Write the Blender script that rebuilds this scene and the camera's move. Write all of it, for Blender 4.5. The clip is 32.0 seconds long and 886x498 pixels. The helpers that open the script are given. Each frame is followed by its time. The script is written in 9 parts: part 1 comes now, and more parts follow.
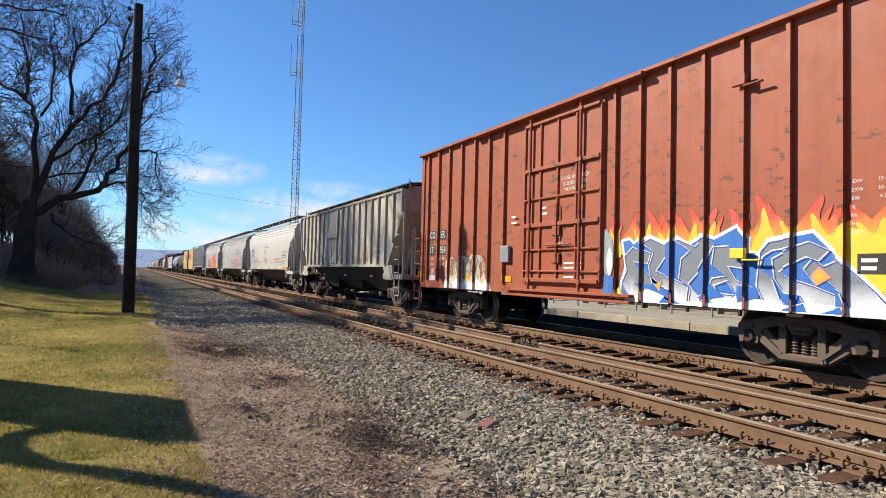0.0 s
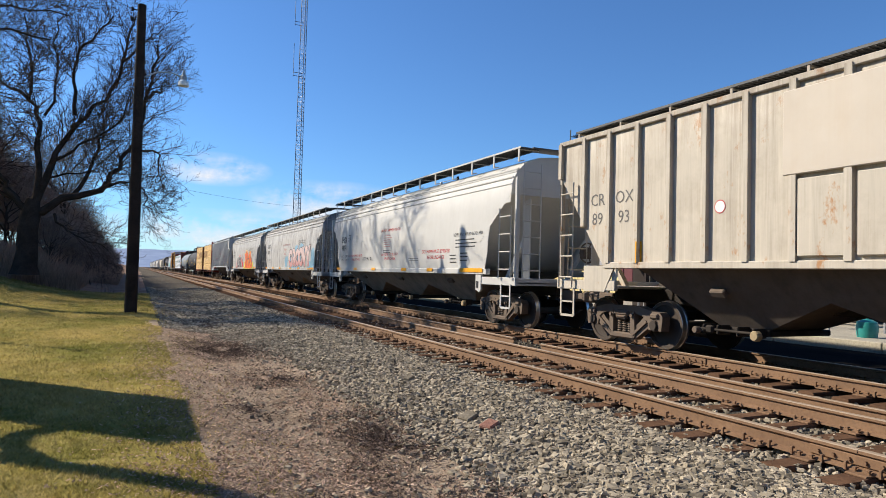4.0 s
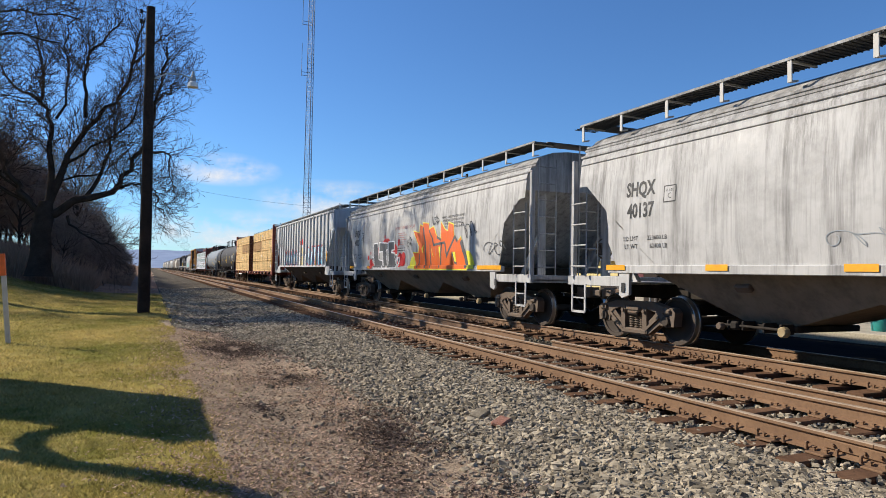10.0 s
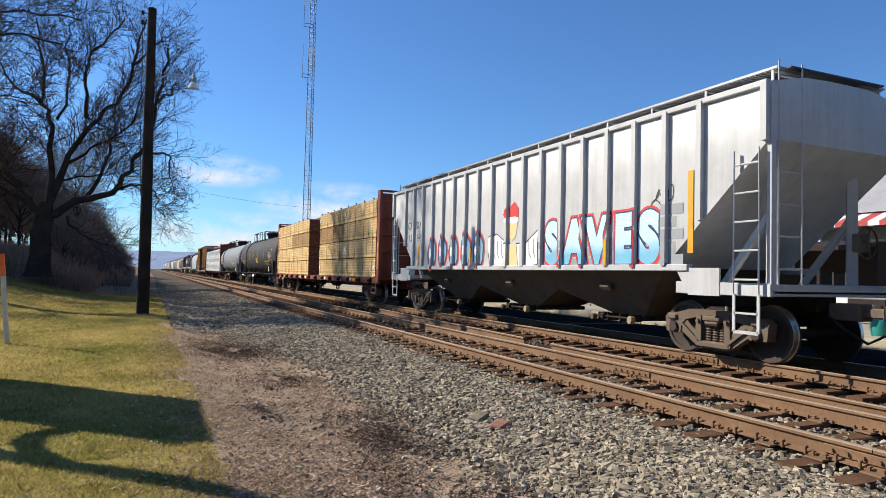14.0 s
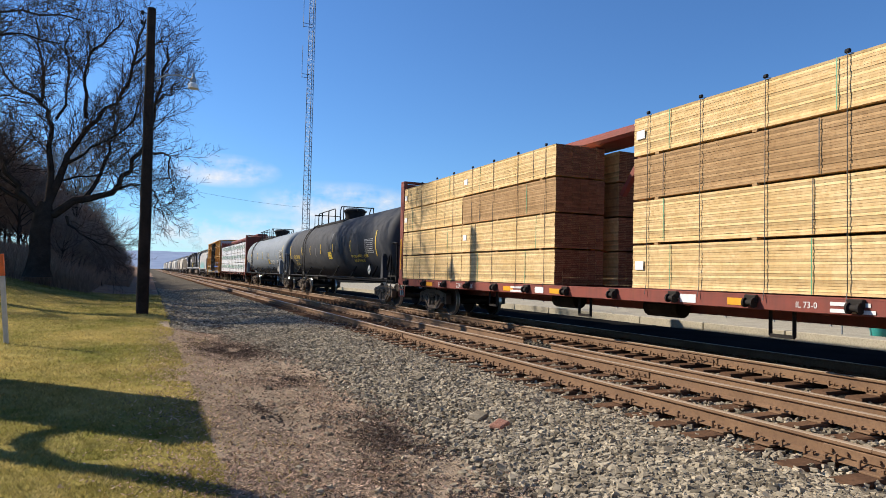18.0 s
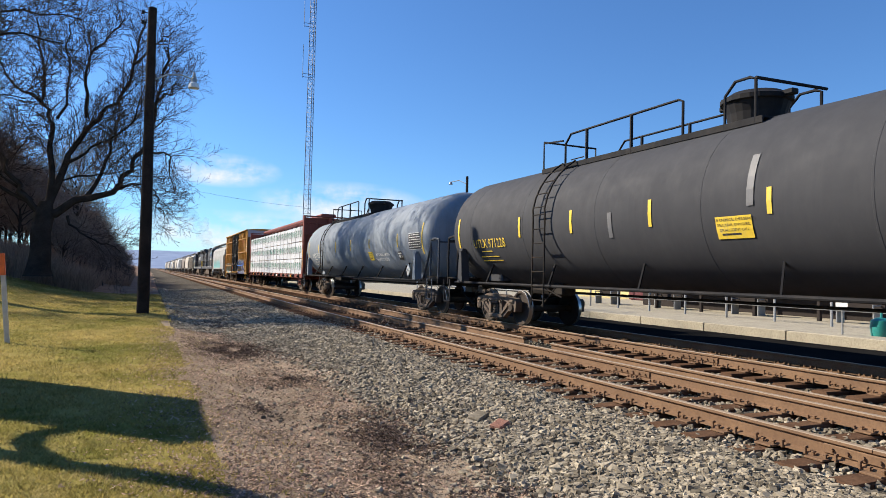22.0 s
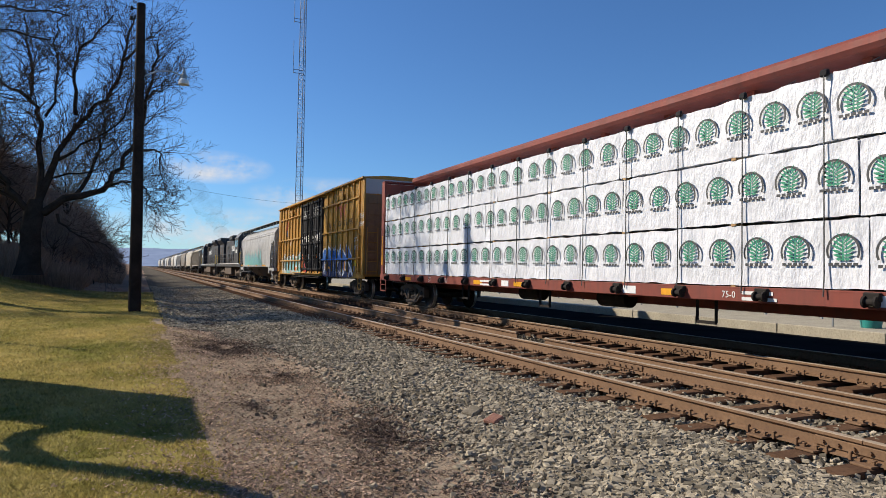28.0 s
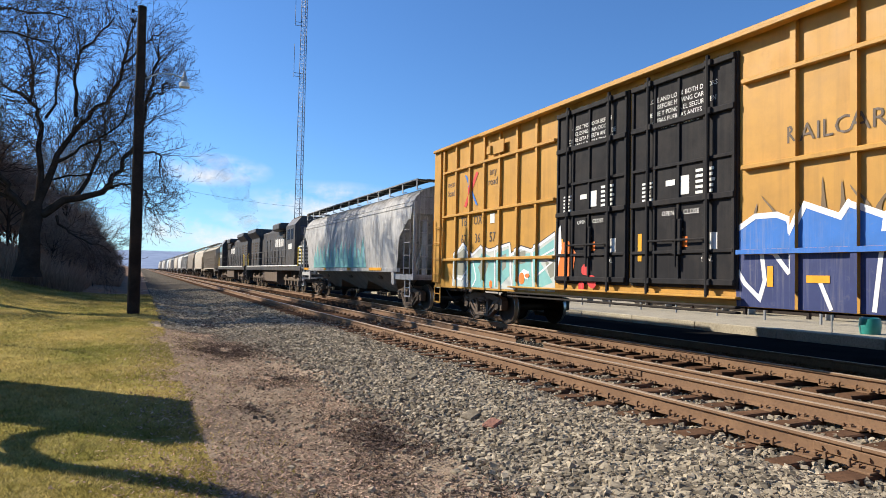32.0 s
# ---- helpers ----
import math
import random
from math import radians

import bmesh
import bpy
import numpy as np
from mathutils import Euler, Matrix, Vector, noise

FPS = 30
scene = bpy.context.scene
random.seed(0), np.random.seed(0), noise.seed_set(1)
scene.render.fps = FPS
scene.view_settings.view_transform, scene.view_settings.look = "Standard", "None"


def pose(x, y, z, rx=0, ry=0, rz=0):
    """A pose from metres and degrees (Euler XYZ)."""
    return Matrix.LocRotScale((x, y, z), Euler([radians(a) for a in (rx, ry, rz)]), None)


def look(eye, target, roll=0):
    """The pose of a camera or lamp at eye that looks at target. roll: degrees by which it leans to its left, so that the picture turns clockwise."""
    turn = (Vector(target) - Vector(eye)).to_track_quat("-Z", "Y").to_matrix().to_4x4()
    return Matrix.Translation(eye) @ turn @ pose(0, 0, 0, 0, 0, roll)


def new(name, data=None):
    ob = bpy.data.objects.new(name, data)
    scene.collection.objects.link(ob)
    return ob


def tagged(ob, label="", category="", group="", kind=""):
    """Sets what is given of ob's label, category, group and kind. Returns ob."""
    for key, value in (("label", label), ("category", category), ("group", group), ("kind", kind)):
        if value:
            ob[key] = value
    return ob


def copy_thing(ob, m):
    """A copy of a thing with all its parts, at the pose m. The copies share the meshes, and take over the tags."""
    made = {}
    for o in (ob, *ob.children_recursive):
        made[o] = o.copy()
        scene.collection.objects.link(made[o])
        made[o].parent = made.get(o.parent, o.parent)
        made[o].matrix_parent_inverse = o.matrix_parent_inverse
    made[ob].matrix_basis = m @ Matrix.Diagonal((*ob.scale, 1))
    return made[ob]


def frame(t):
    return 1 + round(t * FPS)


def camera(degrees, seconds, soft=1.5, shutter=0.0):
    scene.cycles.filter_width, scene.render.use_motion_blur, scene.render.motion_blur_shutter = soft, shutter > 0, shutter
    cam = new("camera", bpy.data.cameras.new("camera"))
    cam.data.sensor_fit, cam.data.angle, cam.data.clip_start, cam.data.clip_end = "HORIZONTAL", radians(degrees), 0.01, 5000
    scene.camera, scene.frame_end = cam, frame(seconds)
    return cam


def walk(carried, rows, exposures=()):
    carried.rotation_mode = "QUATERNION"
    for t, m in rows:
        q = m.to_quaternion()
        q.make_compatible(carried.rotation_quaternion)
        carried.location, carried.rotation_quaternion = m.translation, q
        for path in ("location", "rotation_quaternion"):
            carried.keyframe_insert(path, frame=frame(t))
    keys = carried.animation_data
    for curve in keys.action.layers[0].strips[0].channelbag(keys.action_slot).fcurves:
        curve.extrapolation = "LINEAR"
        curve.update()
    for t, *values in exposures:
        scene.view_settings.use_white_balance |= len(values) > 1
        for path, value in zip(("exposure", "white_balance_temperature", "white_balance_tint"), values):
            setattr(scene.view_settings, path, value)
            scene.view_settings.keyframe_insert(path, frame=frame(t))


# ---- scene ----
# ---- camera: a phone held by hand beside the line; z = 0 is the top of the far track's rails ----
EYE = Vector((0.0, 0.0, 1.285))
cam = camera(67.95, 32.0, soft=0.5, shutter=0.0)


def aim(yaw, pitch, roll):
    """Degrees: yaw to the right of +y, pitch upwards, roll to the left."""
    a, b = radians(yaw), radians(pitch)
    return look(EYE, EYE + Vector((math.sin(a) * math.cos(b), math.cos(a) * math.cos(b), math.sin(b))), roll)


walk(cam, [(t, aim(a, b, c)) for t, a, b, c in [
    (0, 25.05, 2.23, 1.52), (0.5, 25.01, 2.29, 1.49), (1, 24.92, 2.30, 1.42), (1.5, 24.87, 2.33, 1.39),
    (2, 24.86, 2.29, 1.48), (2.5, 24.87, 2.28, 1.47), (3, 24.88, 2.24, 1.49), (3.5, 24.89, 2.24, 1.61),
    (5.5, 24.82, 2.39, 1.62), (6, 24.80, 2.31, 1.59), (6.5, 24.75, 2.24, 1.44), (7, 24.68, 2.21, 1.37),
    (7.5, 24.60, 2.22, 1.34), (8, 24.36, 2.25, 1.32), (8.5, 24.11, 2.20, 1.30), (9, 24.08, 2.14, 1.24),
    (9.5, 24.02, 2.06, 1.18), (10, 24.00, 2.04, 1.04), (10.5, 23.99, 2.03, 1.12), (11, 23.99, 2.05, 1.13),
    (11.5, 23.94, 2.09, 1.07), (12, 23.95, 2.11, 1.21), (12.5, 23.94, 2.15, 1.28), (13, 23.93, 2.18, 1.34),
    (13.5, 23.95, 2.25, 1.35), (14, 24.02, 2.26, 1.34), (14.5, 24.07, 2.26, 1.32), (16.5, 23.93, 2.18, 1.34),
    (17, 23.93, 2.16, 1.39), (17.5, 24.14, 2.22, 1.33), (18, 24.06, 2.26, 1.34), (18.5, 23.99, 2.33, 1.34),
    (19, 23.90, 2.33, 1.35), (19.5, 23.90, 2.29, 1.40), (20, 23.90, 2.27, 1.52), (20.5, 23.80, 2.25, 1.49),
    (21, 23.81, 2.24, 1.46), (21.5, 23.95, 2.23, 1.40), (22, 24.01, 2.24, 1.39), (22.5, 24.10, 2.08, 1.45),
    (23, 24.36, 1.89, 1.32), (23.5, 24.31, 1.86, 1.15), (24, 24.23, 1.92, 1.06), (24.5, 24.24, 1.89, 1.00),
    (25, 24.31, 1.89, 1.05), (25.5, 24.46, 1.89, 1.10), (27.5, 24.70, 1.90, 0.77), (28, 24.66, 1.87, 0.95),
    (28.5, 24.65, 1.75, 1.06), (29, 24.62, 1.68, 1.06), (29.5, 24.57, 1.67, 1.07), (30, 24.52, 1.67, 1.03),
    (30.5, 24.50, 1.77, 1.05), (31, 24.54, 1.91, 1.17), (31.5, 24.66, 2.12, 1.24), (32, 24.71, 2.21, 1.25),
]], [(0, 0.58), (3, 0.58), (5, 0.45), (6.5, 0.26), (7.3, 0.28), (8, 0.4), (9, 0.45), (11, 0.5), (14, 0.56), (18, 0.54), (19, 0.5), (20, 0.4), (21.5, 0.62), (23, 0.72), (25, 0.72), (27.5, 0.25), (30, 0.3), (31, 0.52), (32, 0.65)])

# ---- light: a clear winter noon, the sun ahead and to the left ----
SUN_AZ, SUN_EL = -45.0, 33.0  # degrees clockwise from +y, and above the horizon
world = bpy.data.worlds.new("sky")
scene.world = world
world.use_nodes = True
wn = world.node_tree.nodes
sky = wn.new("ShaderNodeTexSky")
sky.sky_type, sky.sun_disc = "NISHITA", False
sky.sun_elevation, sky.sun_rotation = radians(SUN_EL), radians(SUN_AZ)
sky.altitude, sky.air_density, sky.dust_density, sky.ozone_density = 100, 1.0, 0.15, 3.0
wn["Background"].inputs["Strength"].default_value = 0.074
tint = wn.new("ShaderNodeMix")
tint.data_type, tint.blend_type = "RGBA", "MULTIPLY"
tint.inputs["Factor"].default_value, tint.inputs["B"].default_value = 1.0, (0.66, 1.00, 1.38, 1)
world.node_tree.links.new(sky.outputs["Color"], tint.inputs["A"])
world.node_tree.links.new(tint.outputs["Result"], wn["Background"].inputs["Color"])
sun = new("sun", bpy.data.lights.new("sun", "SUN"))
sun.data.energy, sun.data.angle, sun.data.color = 5.0, radians(0.55), (1.0, 0.90, 0.76)
_a, _e = radians(SUN_AZ), radians(SUN_EL)
sun.matrix_world = look((-60 * math.sin(-_a), 60 * math.cos(_a), 60 * math.tan(_e)), (0, 0, 0))

# ---- materials ----
def nodes_of(name):
    m = bpy.data.materials.new(name)
    m.use_nodes = True
    nt = m.node_tree
    return m, nt, nt.nodes["Principled BSDF"]


def link(nt, a, b):
    nt.links.new(a, b)


def node(nt, kind, **values):
    n = nt.nodes.new(kind)
    for k, v in values.items():
        n.inputs[k].default_value = v
    return n


def coords(nt, scale=(1, 1, 1), world_space=False):
    if world_space:
        src = nt.nodes.new("ShaderNodeNewGeometry").outputs["Position"]
    else:
        src = nt.nodes.new("ShaderNodeTexCoord").outputs["Object"]
    mp = nt.nodes.new("ShaderNodeMapping")
    mp.inputs["Scale"].default_value = scale
    link(nt, src, mp.inputs["Vector"])
    return mp.outputs["Vector"]


def noise_of(nt, scale, detail=4.0, rough=0.6, stretch=(1, 1, 1), world_space=False):
    n = node(nt, "ShaderNodeTexNoise", Scale=scale, Detail=detail, Roughness=rough)
    link(nt, coords(nt, stretch, world_space), n.inputs["Vector"])
    return n.outputs["Fac"]


def ramp(nt, fac, lo, hi):
    r = nt.nodes.new("ShaderNodeMapRange")
    r.inputs["From Min"].default_value, r.inputs["From Max"].default_value = lo, hi
    r.clamp = True
    link(nt, fac, r.inputs["Value"])
    return r.outputs["Result"]


def mix(nt, fac, a, b):
    m = nt.nodes.new("ShaderNodeMix")
    m.data_type = "RGBA"
    if isinstance(fac, float):
        m.inputs["Factor"].default_value = fac
    else:
        link(nt, fac, m.inputs["Factor"])
    for sock, v in ((m.inputs["A"], a), (m.inputs["B"], b)):
        if isinstance(v, tuple):
            sock.default_value = (*v[:3], 1)
        else:
            link(nt, v, sock)
    return m.outputs["Result"]


def mul(nt, a, k):
    m = nt.nodes.new("ShaderNodeMath")
    m.operation = "MULTIPLY"
    link(nt, a, m.inputs[0])
    if isinstance(k, float):
        m.inputs[1].default_value = k
    else:
        link(nt, k, m.inputs[1])
    return m.outputs[0]


def bump(nt, bsdf, fac, strength, dist):
    b = nt.nodes.new("ShaderNodeBump")
    b.inputs["Strength"].default_value, b.inputs["Distance"].default_value = strength, dist
    link(nt, fac, b.inputs["Height"])
    link(nt, b.outputs["Normal"], bsdf.inputs["Normal"])


def paint(name, col, rough=0.5, dirt=(0.10, 0.085, 0.07), dirty=0.35, streaks=0.3, rust=0.0, metal=0.0, chips=0.0, soot=0.0, rust_col=(0.22, 0.085, 0.035)):
    """Weathered paint: broad grime, rain streaks that run down, rust blooms, chips, soot on a car's roof."""
    m, nt, b = nodes_of(name)
    c = mix(nt, ramp(nt, noise_of(nt, 0.9, 5.0), 0.3, 0.75), tuple(v * 0.93 for v in col), tuple(min(1, v * 1.05) for v in col))
    if dirty:
        c = mix(nt, mul(nt, ramp(nt, noise_of(nt, 1.7, 8.0, 0.7), 0.45, 0.8), dirty), c, dirt)
    if streaks:
        c = mix(nt, mul(nt, ramp(nt, noise_of(nt, 1.0, 5.0, 0.65, (6, 6, 0.35)), 0.48, 0.75), streaks), c, dirt)
    if rust:
        c = mix(nt, mul(nt, ramp(nt, noise_of(nt, 2.3, 7.0, 0.72, (1, 1, 0.6)), 0.60, 0.68), rust), c, rust_col)
    if chips:
        c = mix(nt, mul(nt, mul(nt, ramp(nt, noise_of(nt, 3.2, 7.0, 0.72, (1, 0.8, 2.4)), 0.565, 0.585), ramp(nt, noise_of(nt, 0.55, 2.0), 0.44, 0.56)), chips), c, (0.10, 0.055, 0.04))
    if soot:
        sep = nt.nodes.new("ShaderNodeSeparateXYZ")
        link(nt, nt.nodes.new("ShaderNodeTexCoord").outputs["Object"], sep.inputs[0])
        grime = ramp(nt, noise_of(nt, 1.2, 7.0, 0.7, (2.5, 2.5, 0.8)), 0.30, 0.62)
        c = mix(nt, mul(nt, mul(nt, ramp(nt, sep.outputs["Z"], 3.2, 4.25), grime), soot), c, dirt)
        runs = mul(nt, ramp(nt, noise_of(nt, 1.0, 6.0, 0.75, (17, 17, 0.45)), 0.47, 0.66), ramp(nt, sep.outputs["Z"], 1.2, 4.0))
        c = mix(nt, mul(nt, mul(nt, runs, ramp(nt, noise_of(nt, 0.5, 3.0), 0.36, 0.58)), soot), c, dirt)
        pale = mul(nt, ramp(nt, noise_of(nt, 1.0, 5.0, 0.7, (26, 26, 0.3)), 0.56, 0.68), 0.35)
        c = mix(nt, pale, c, tuple(min(0.8, v * 1.25) for v in col))
    link(nt, c, b.inputs["Base Color"])
    r = ramp(nt, noise_of(nt, 3.0, 5.0), 0.2, 0.8)
    rr = nt.nodes.new("ShaderNodeMapRange")
    rr.inputs["To Min"].default_value, rr.inputs["To Max"].default_value = max(0.05, rough - 0.12), min(1, rough + 0.15)
    link(nt, r, rr.inputs["Value"])
    link(nt, rr.outputs["Result"], b.inputs["Roughness"])
    b.inputs["Metallic"].default_value = metal
    b.inputs["Specular IOR Level"].default_value = 0.5 if rough < 0.5 else 0.3 if rough < 0.7 else 0.12
    bump(nt, b, noise_of(nt, 14.0, 4.0), 0.12, 0.004)
    return m


def weathered(nt, c):
    """Thin sprayed paint: rain has run down it and the grime below shows through."""
    runs = mul(nt, ramp(nt, noise_of(nt, 1.0, 6.0, 0.72, (15, 15, 0.6)), 0.50, 0.70), ramp(nt, noise_of(nt, 0.7, 3.0), 0.38, 0.62))
    c = mix(nt, mul(nt, runs, 0.45), c, (0.30, 0.29, 0.275))
    return mix(nt, mul(nt, ramp(nt, noise_of(nt, 7.0, 7.0, 0.75), 0.56, 0.70), 0.30), c, (0.16, 0.15, 0.14))


def spray(name, col, rough=0.6):
    """Sprayed or stencilled paint, a little uneven."""
    m, nt, b = nodes_of(name)
    c = mix(nt, ramp(nt, noise_of(nt, 3.5, 6.0), 0.35, 0.75), tuple(v * 0.85 for v in col), tuple(min(1, v * 1.06) for v in col))
    c = weathered(nt, c)
    link(nt, c, b.inputs["Base Color"])
    b.inputs["Roughness"].default_value = rough
    return m


def fade(name, c1, c2, z1, z2):
    """Sprayed paint that fades from one colour to another with height."""
    m, nt, b = nodes_of(name)
    sep = nt.nodes.new("ShaderNodeSeparateXYZ")
    link(nt, nt.nodes.new("ShaderNodeTexCoord").outputs["Object"], sep.inputs[0])
    add = nt.nodes.new("ShaderNodeMath")
    link(nt, sep.outputs["Z"], add.inputs[0])
    link(nt, mul(nt, noise_of(nt, 2.0, 4.0), 0.5), add.inputs[1])
    c = weathered(nt, mix(nt, ramp(nt, add.outputs[0], z1 + 0.25, z2 + 0.25), c1, c2))
    link(nt, c, b.inputs["Base Color"])
    b.inputs["Roughness"].default_value = 0.55
    return m


def rough_stuff(name, cols, scale, rough=0.9, bumpy=0.5, dist=0.02, island=0.0, world_space=True, fine=9.0):
    """Earth, stone, bark: two colours at two scales, with relief; island varies piece by piece."""
    m, nt, b = nodes_of(name)
    n1, n2 = noise_of(nt, scale, 6.0, 0.65, world_space=world_space), noise_of(nt, scale * fine, 5.0, 0.7, world_space=world_space)
    c = mix(nt, ramp(nt, n1, 0.35, 0.65), cols[0], cols[1])
    c = mix(nt, mul(nt, ramp(nt, n2, 0.45, 0.7), 0.6), c, cols[2])
    if island:
        g = nt.nodes.new("ShaderNodeNewGeometry")
        hsv = nt.nodes.new("ShaderNodeHueSaturation")
        mr = nt.nodes.new("ShaderNodeMapRange")
        mr.inputs["To Min"].default_value, mr.inputs["To Max"].default_value = 1 - island, 1 + island
        link(nt, g.outputs["Random Per Island"], mr.inputs["Value"])
        link(nt, mr.outputs["Result"], hsv.inputs["Value"])
        link(nt, c, hsv.inputs["Color"])
        c = hsv.outputs["Color"]
    link(nt, c, b.inputs["Base Color"])
    b.inputs["Roughness"].default_value = rough
    b.inputs["Specular IOR Level"].default_value = 0.0 if rough >= 0.9 else 0.06 if rough > 0.78 else 0.3
    bump(nt, b, n2, bumpy, dist)
    return m


def plain(name, col, rough=0.5, metal=0.0):
    m, nt, b = nodes_of(name)
    c = mix(nt, ramp(nt, noise_of(nt, 6.0, 5.0), 0.3, 0.7), tuple(v * 0.82 for v in col), tuple(min(1, v * 1.1) for v in col))
    link(nt, c, b.inputs["Base Color"])
    b.inputs["Roughness"].default_value, b.inputs["Metallic"].default_value = rough, metal
    return m


RED = paint("red_boxcar_paint", (0.37, 0.098, 0.045), 0.55, (0.12, 0.045, 0.028), 0.35, 0.25, 0.0, chips=0.9)
TAN = paint("tan_paint", (0.50, 0.45, 0.365), 0.65, (0.17, 0.13, 0.09), 0.35, 0.40, 0.85, soot=0.5, rust_col=(0.36, 0.165, 0.05))
BAYSOOT = paint("sooty_bay_paint", (0.125, 0.102, 0.082), 0.8, (0.05, 0.042, 0.036), 0.6, 0.4)
WHITE = paint("white_grey_paint", (0.505, 0.495, 0.46), 0.62, (0.33, 0.30, 0.26), 0.15, 0.12)
DIRTY = paint("dirty_white_paint", (0.47, 0.465, 0.45), 0.6, (0.10, 0.095, 0.09), 0.5, 0.8, soot=0.85)
GREYW = paint("pale_grey_paint", (0.52, 0.53, 0.53), 0.5, (0.16, 0.15, 0.14), 0.3, 0.25)
TANKB = paint("tank_black_paint", (0.054, 0.055, 0.060), 0.72, (0.085, 0.084, 0.086), 0.3, 0.25)
TANKG = paint("tank_grey_paint", (0.235, 0.268, 0.305), 0.7, (0.15, 0.15, 0.15), 0.35, 0.35)
BROWN = paint("brown_red_paint", (0.235, 0.056, 0.037), 0.6, (0.06, 0.04, 0.035), 0.45, 0.35, 0.2)
YELLOW = paint("yellow_boxcar_paint", (0.50, 0.265, 0.05), 0.5, (0.20, 0.11, 0.035), 0.4, 0.35, 0.15)
BLACKP = paint("black_paint", (0.020, 0.020, 0.022), 0.75, (0.07, 0.06, 0.05), 0.4, 0.25)
LOCO = paint("loco_black_paint", (0.052, 0.052, 0.055), 0.5, (0.16, 0.135, 0.105), 0.5, 0.6)
UNDER = paint("underframe_grime", (0.026, 0.023, 0.021), 0.8, (0.09, 0.07, 0.05), 0.6, 0.2, 0.15)
TRUCK = paint("truck_grime", (0.165, 0.128, 0.098), 0.85, (0.06, 0.046, 0.037), 0.55, 0.2, 0.35)
WHEEL = paint("wheel_steel", (0.065, 0.053, 0.044), 0.75, (0.04, 0.03, 0.025), 0.5, 0.0, 0.2)
WHEELRIM = paint("wheel_rim_grime", (0.085, 0.068, 0.055), 0.8, (0.05, 0.04, 0.03), 0.5, 0.0, 0.3)
TREAD = plain("bright_tread", (0.55, 0.53, 0.50), 0.3, 0.9)
CHUTE = paint("chute_grime", (0.26, 0.225, 0.185), 0.75, (0.05, 0.045, 0.04), 0.6, 0.4)
CAPSTAN = paint("capstan_cream", (0.36, 0.28, 0.16), 0.7, (0.10, 0.07, 0.05), 0.5, 0.2)
ENDDIRT = paint("sooty_end_sheet", (0.30, 0.205, 0.105), 0.75, (0.11, 0.085, 0.065), 0.5, 0.5)
GRATE = paint("galvanised_grating", (0.30, 0.31, 0.32), 0.5, (0.12, 0.12, 0.12), 0.3, 0.0, metal=0.4)
DARKGRATE = paint("weathered_grating", (0.085, 0.085, 0.085), 0.6, (0.05, 0.05, 0.05), 0.4, 0.0, metal=0.3)
REFLECT = plain("yellow_reflector", (0.78, 0.36, 0.015), 0.4)
INKB, INKW = spray("black_lettering", (0.015, 0.015, 0.016)), spray("white_lettering", (0.75, 0.74, 0.70))
INKR, INKY = spray("red_lettering", (0.50, 0.03, 0.03)), spray("yellow_lettering", (0.82, 0.57, 0.04))
S_BLUE, S_LBLUE = spray("spray_blue", (0.015, 0.15, 0.52)), spray("spray_light_blue", (0.19, 0.36, 0.48))
S_NAVY, S_GREY = spray("spray_navy", (0.015, 0.03, 0.13)), spray("spray_silver", (0.30, 0.33, 0.35))
S_WHITE, S_BLACK = spray("spray_white", (0.78, 0.79, 0.80)), spray("spray_black", (0.02, 0.02, 0.025))
S_PINK, S_ORANGE = spray("spray_pink", (0.72, 0.26, 0.27)), spray("spray_orange", (0.85, 0.18, 0.01))
S_YELLOW, S_RED = spray("spray_yellow", (0.85, 0.60, 0.03)), spray("spray_red", (0.60, 0.02, 0.02))
S_TEAL = spray("spray_teal", (0.20, 0.48, 0.46))
S_SILV = fade("spray_silver_blue", (0.62, 0.65, 0.68), (0.17, 0.20, 0.225), 1.0, 1.35)
S_PINKF = fade("spray_pink_fade", (0.52, 0.19, 0.18), (0.58, 0.43, 0.41), 1.45, 2.10)

LAWN = rough_stuff("lawn", ((0.150, 0.150, 0.032), (0.40, 0.305, 0.10), (0.36, 0.275, 0.13)), 0.4, 0.95, 0.8, 0.03, fine=30.0)
EARTH = rough_stuff("earth_and_leaf_litter", ((0.20, 0.150, 0.108), (0.54, 0.425, 0.305), (0.27, 0.205, 0.150)), 0.9, 0.95, 1.0, 0.05, fine=34.0)
BALLAST = rough_stuff("ballast_bed", ((0.085, 0.074, 0.060), (0.18, 0.16, 0.13), (0.055, 0.048, 0.040)), 2.0, 0.9, 1.0, 0.05, fine=9.0)
# Ballast under the train: its shade is painted into the colour.
SHADED_BALLAST = rough_stuff("shade_blackened_ballast", ((0.030, 0.027, 0.024), (0.055, 0.049, 0.042), (0.014, 0.012, 0.011)), 2.0, 0.9, 1.0, 0.05, fine=9.0)
STONE = rough_stuff("ballast_stone", ((0.225, 0.190, 0.137), (0.38, 0.325, 0.236), (0.12, 0.099, 0.072)), 3.0, 0.85, 0.3, 0.006, 0.55)
LITTER = rough_stuff("dry_leaf", ((0.36, 0.245, 0.175), (0.58, 0.435, 0.325), (0.23, 0.155, 0.112)), 3.0, 0.85, 0.2, 0.004, 0.6)
MULCH = rough_stuff("dark_rotted_leaf", ((0.105, 0.076, 0.058), (0.20, 0.145, 0.11), (0.055, 0.042, 0.034)), 3.0, 0.9, 0.2, 0.004, 0.5)
BLADE = rough_stuff("grass_blade", ((0.18, 0.175, 0.040), (0.46, 0.355, 0.125), (0.50, 0.405, 0.20)), 0.4, 0.8, 0.0, 0.002, 0.4, fine=10.0)
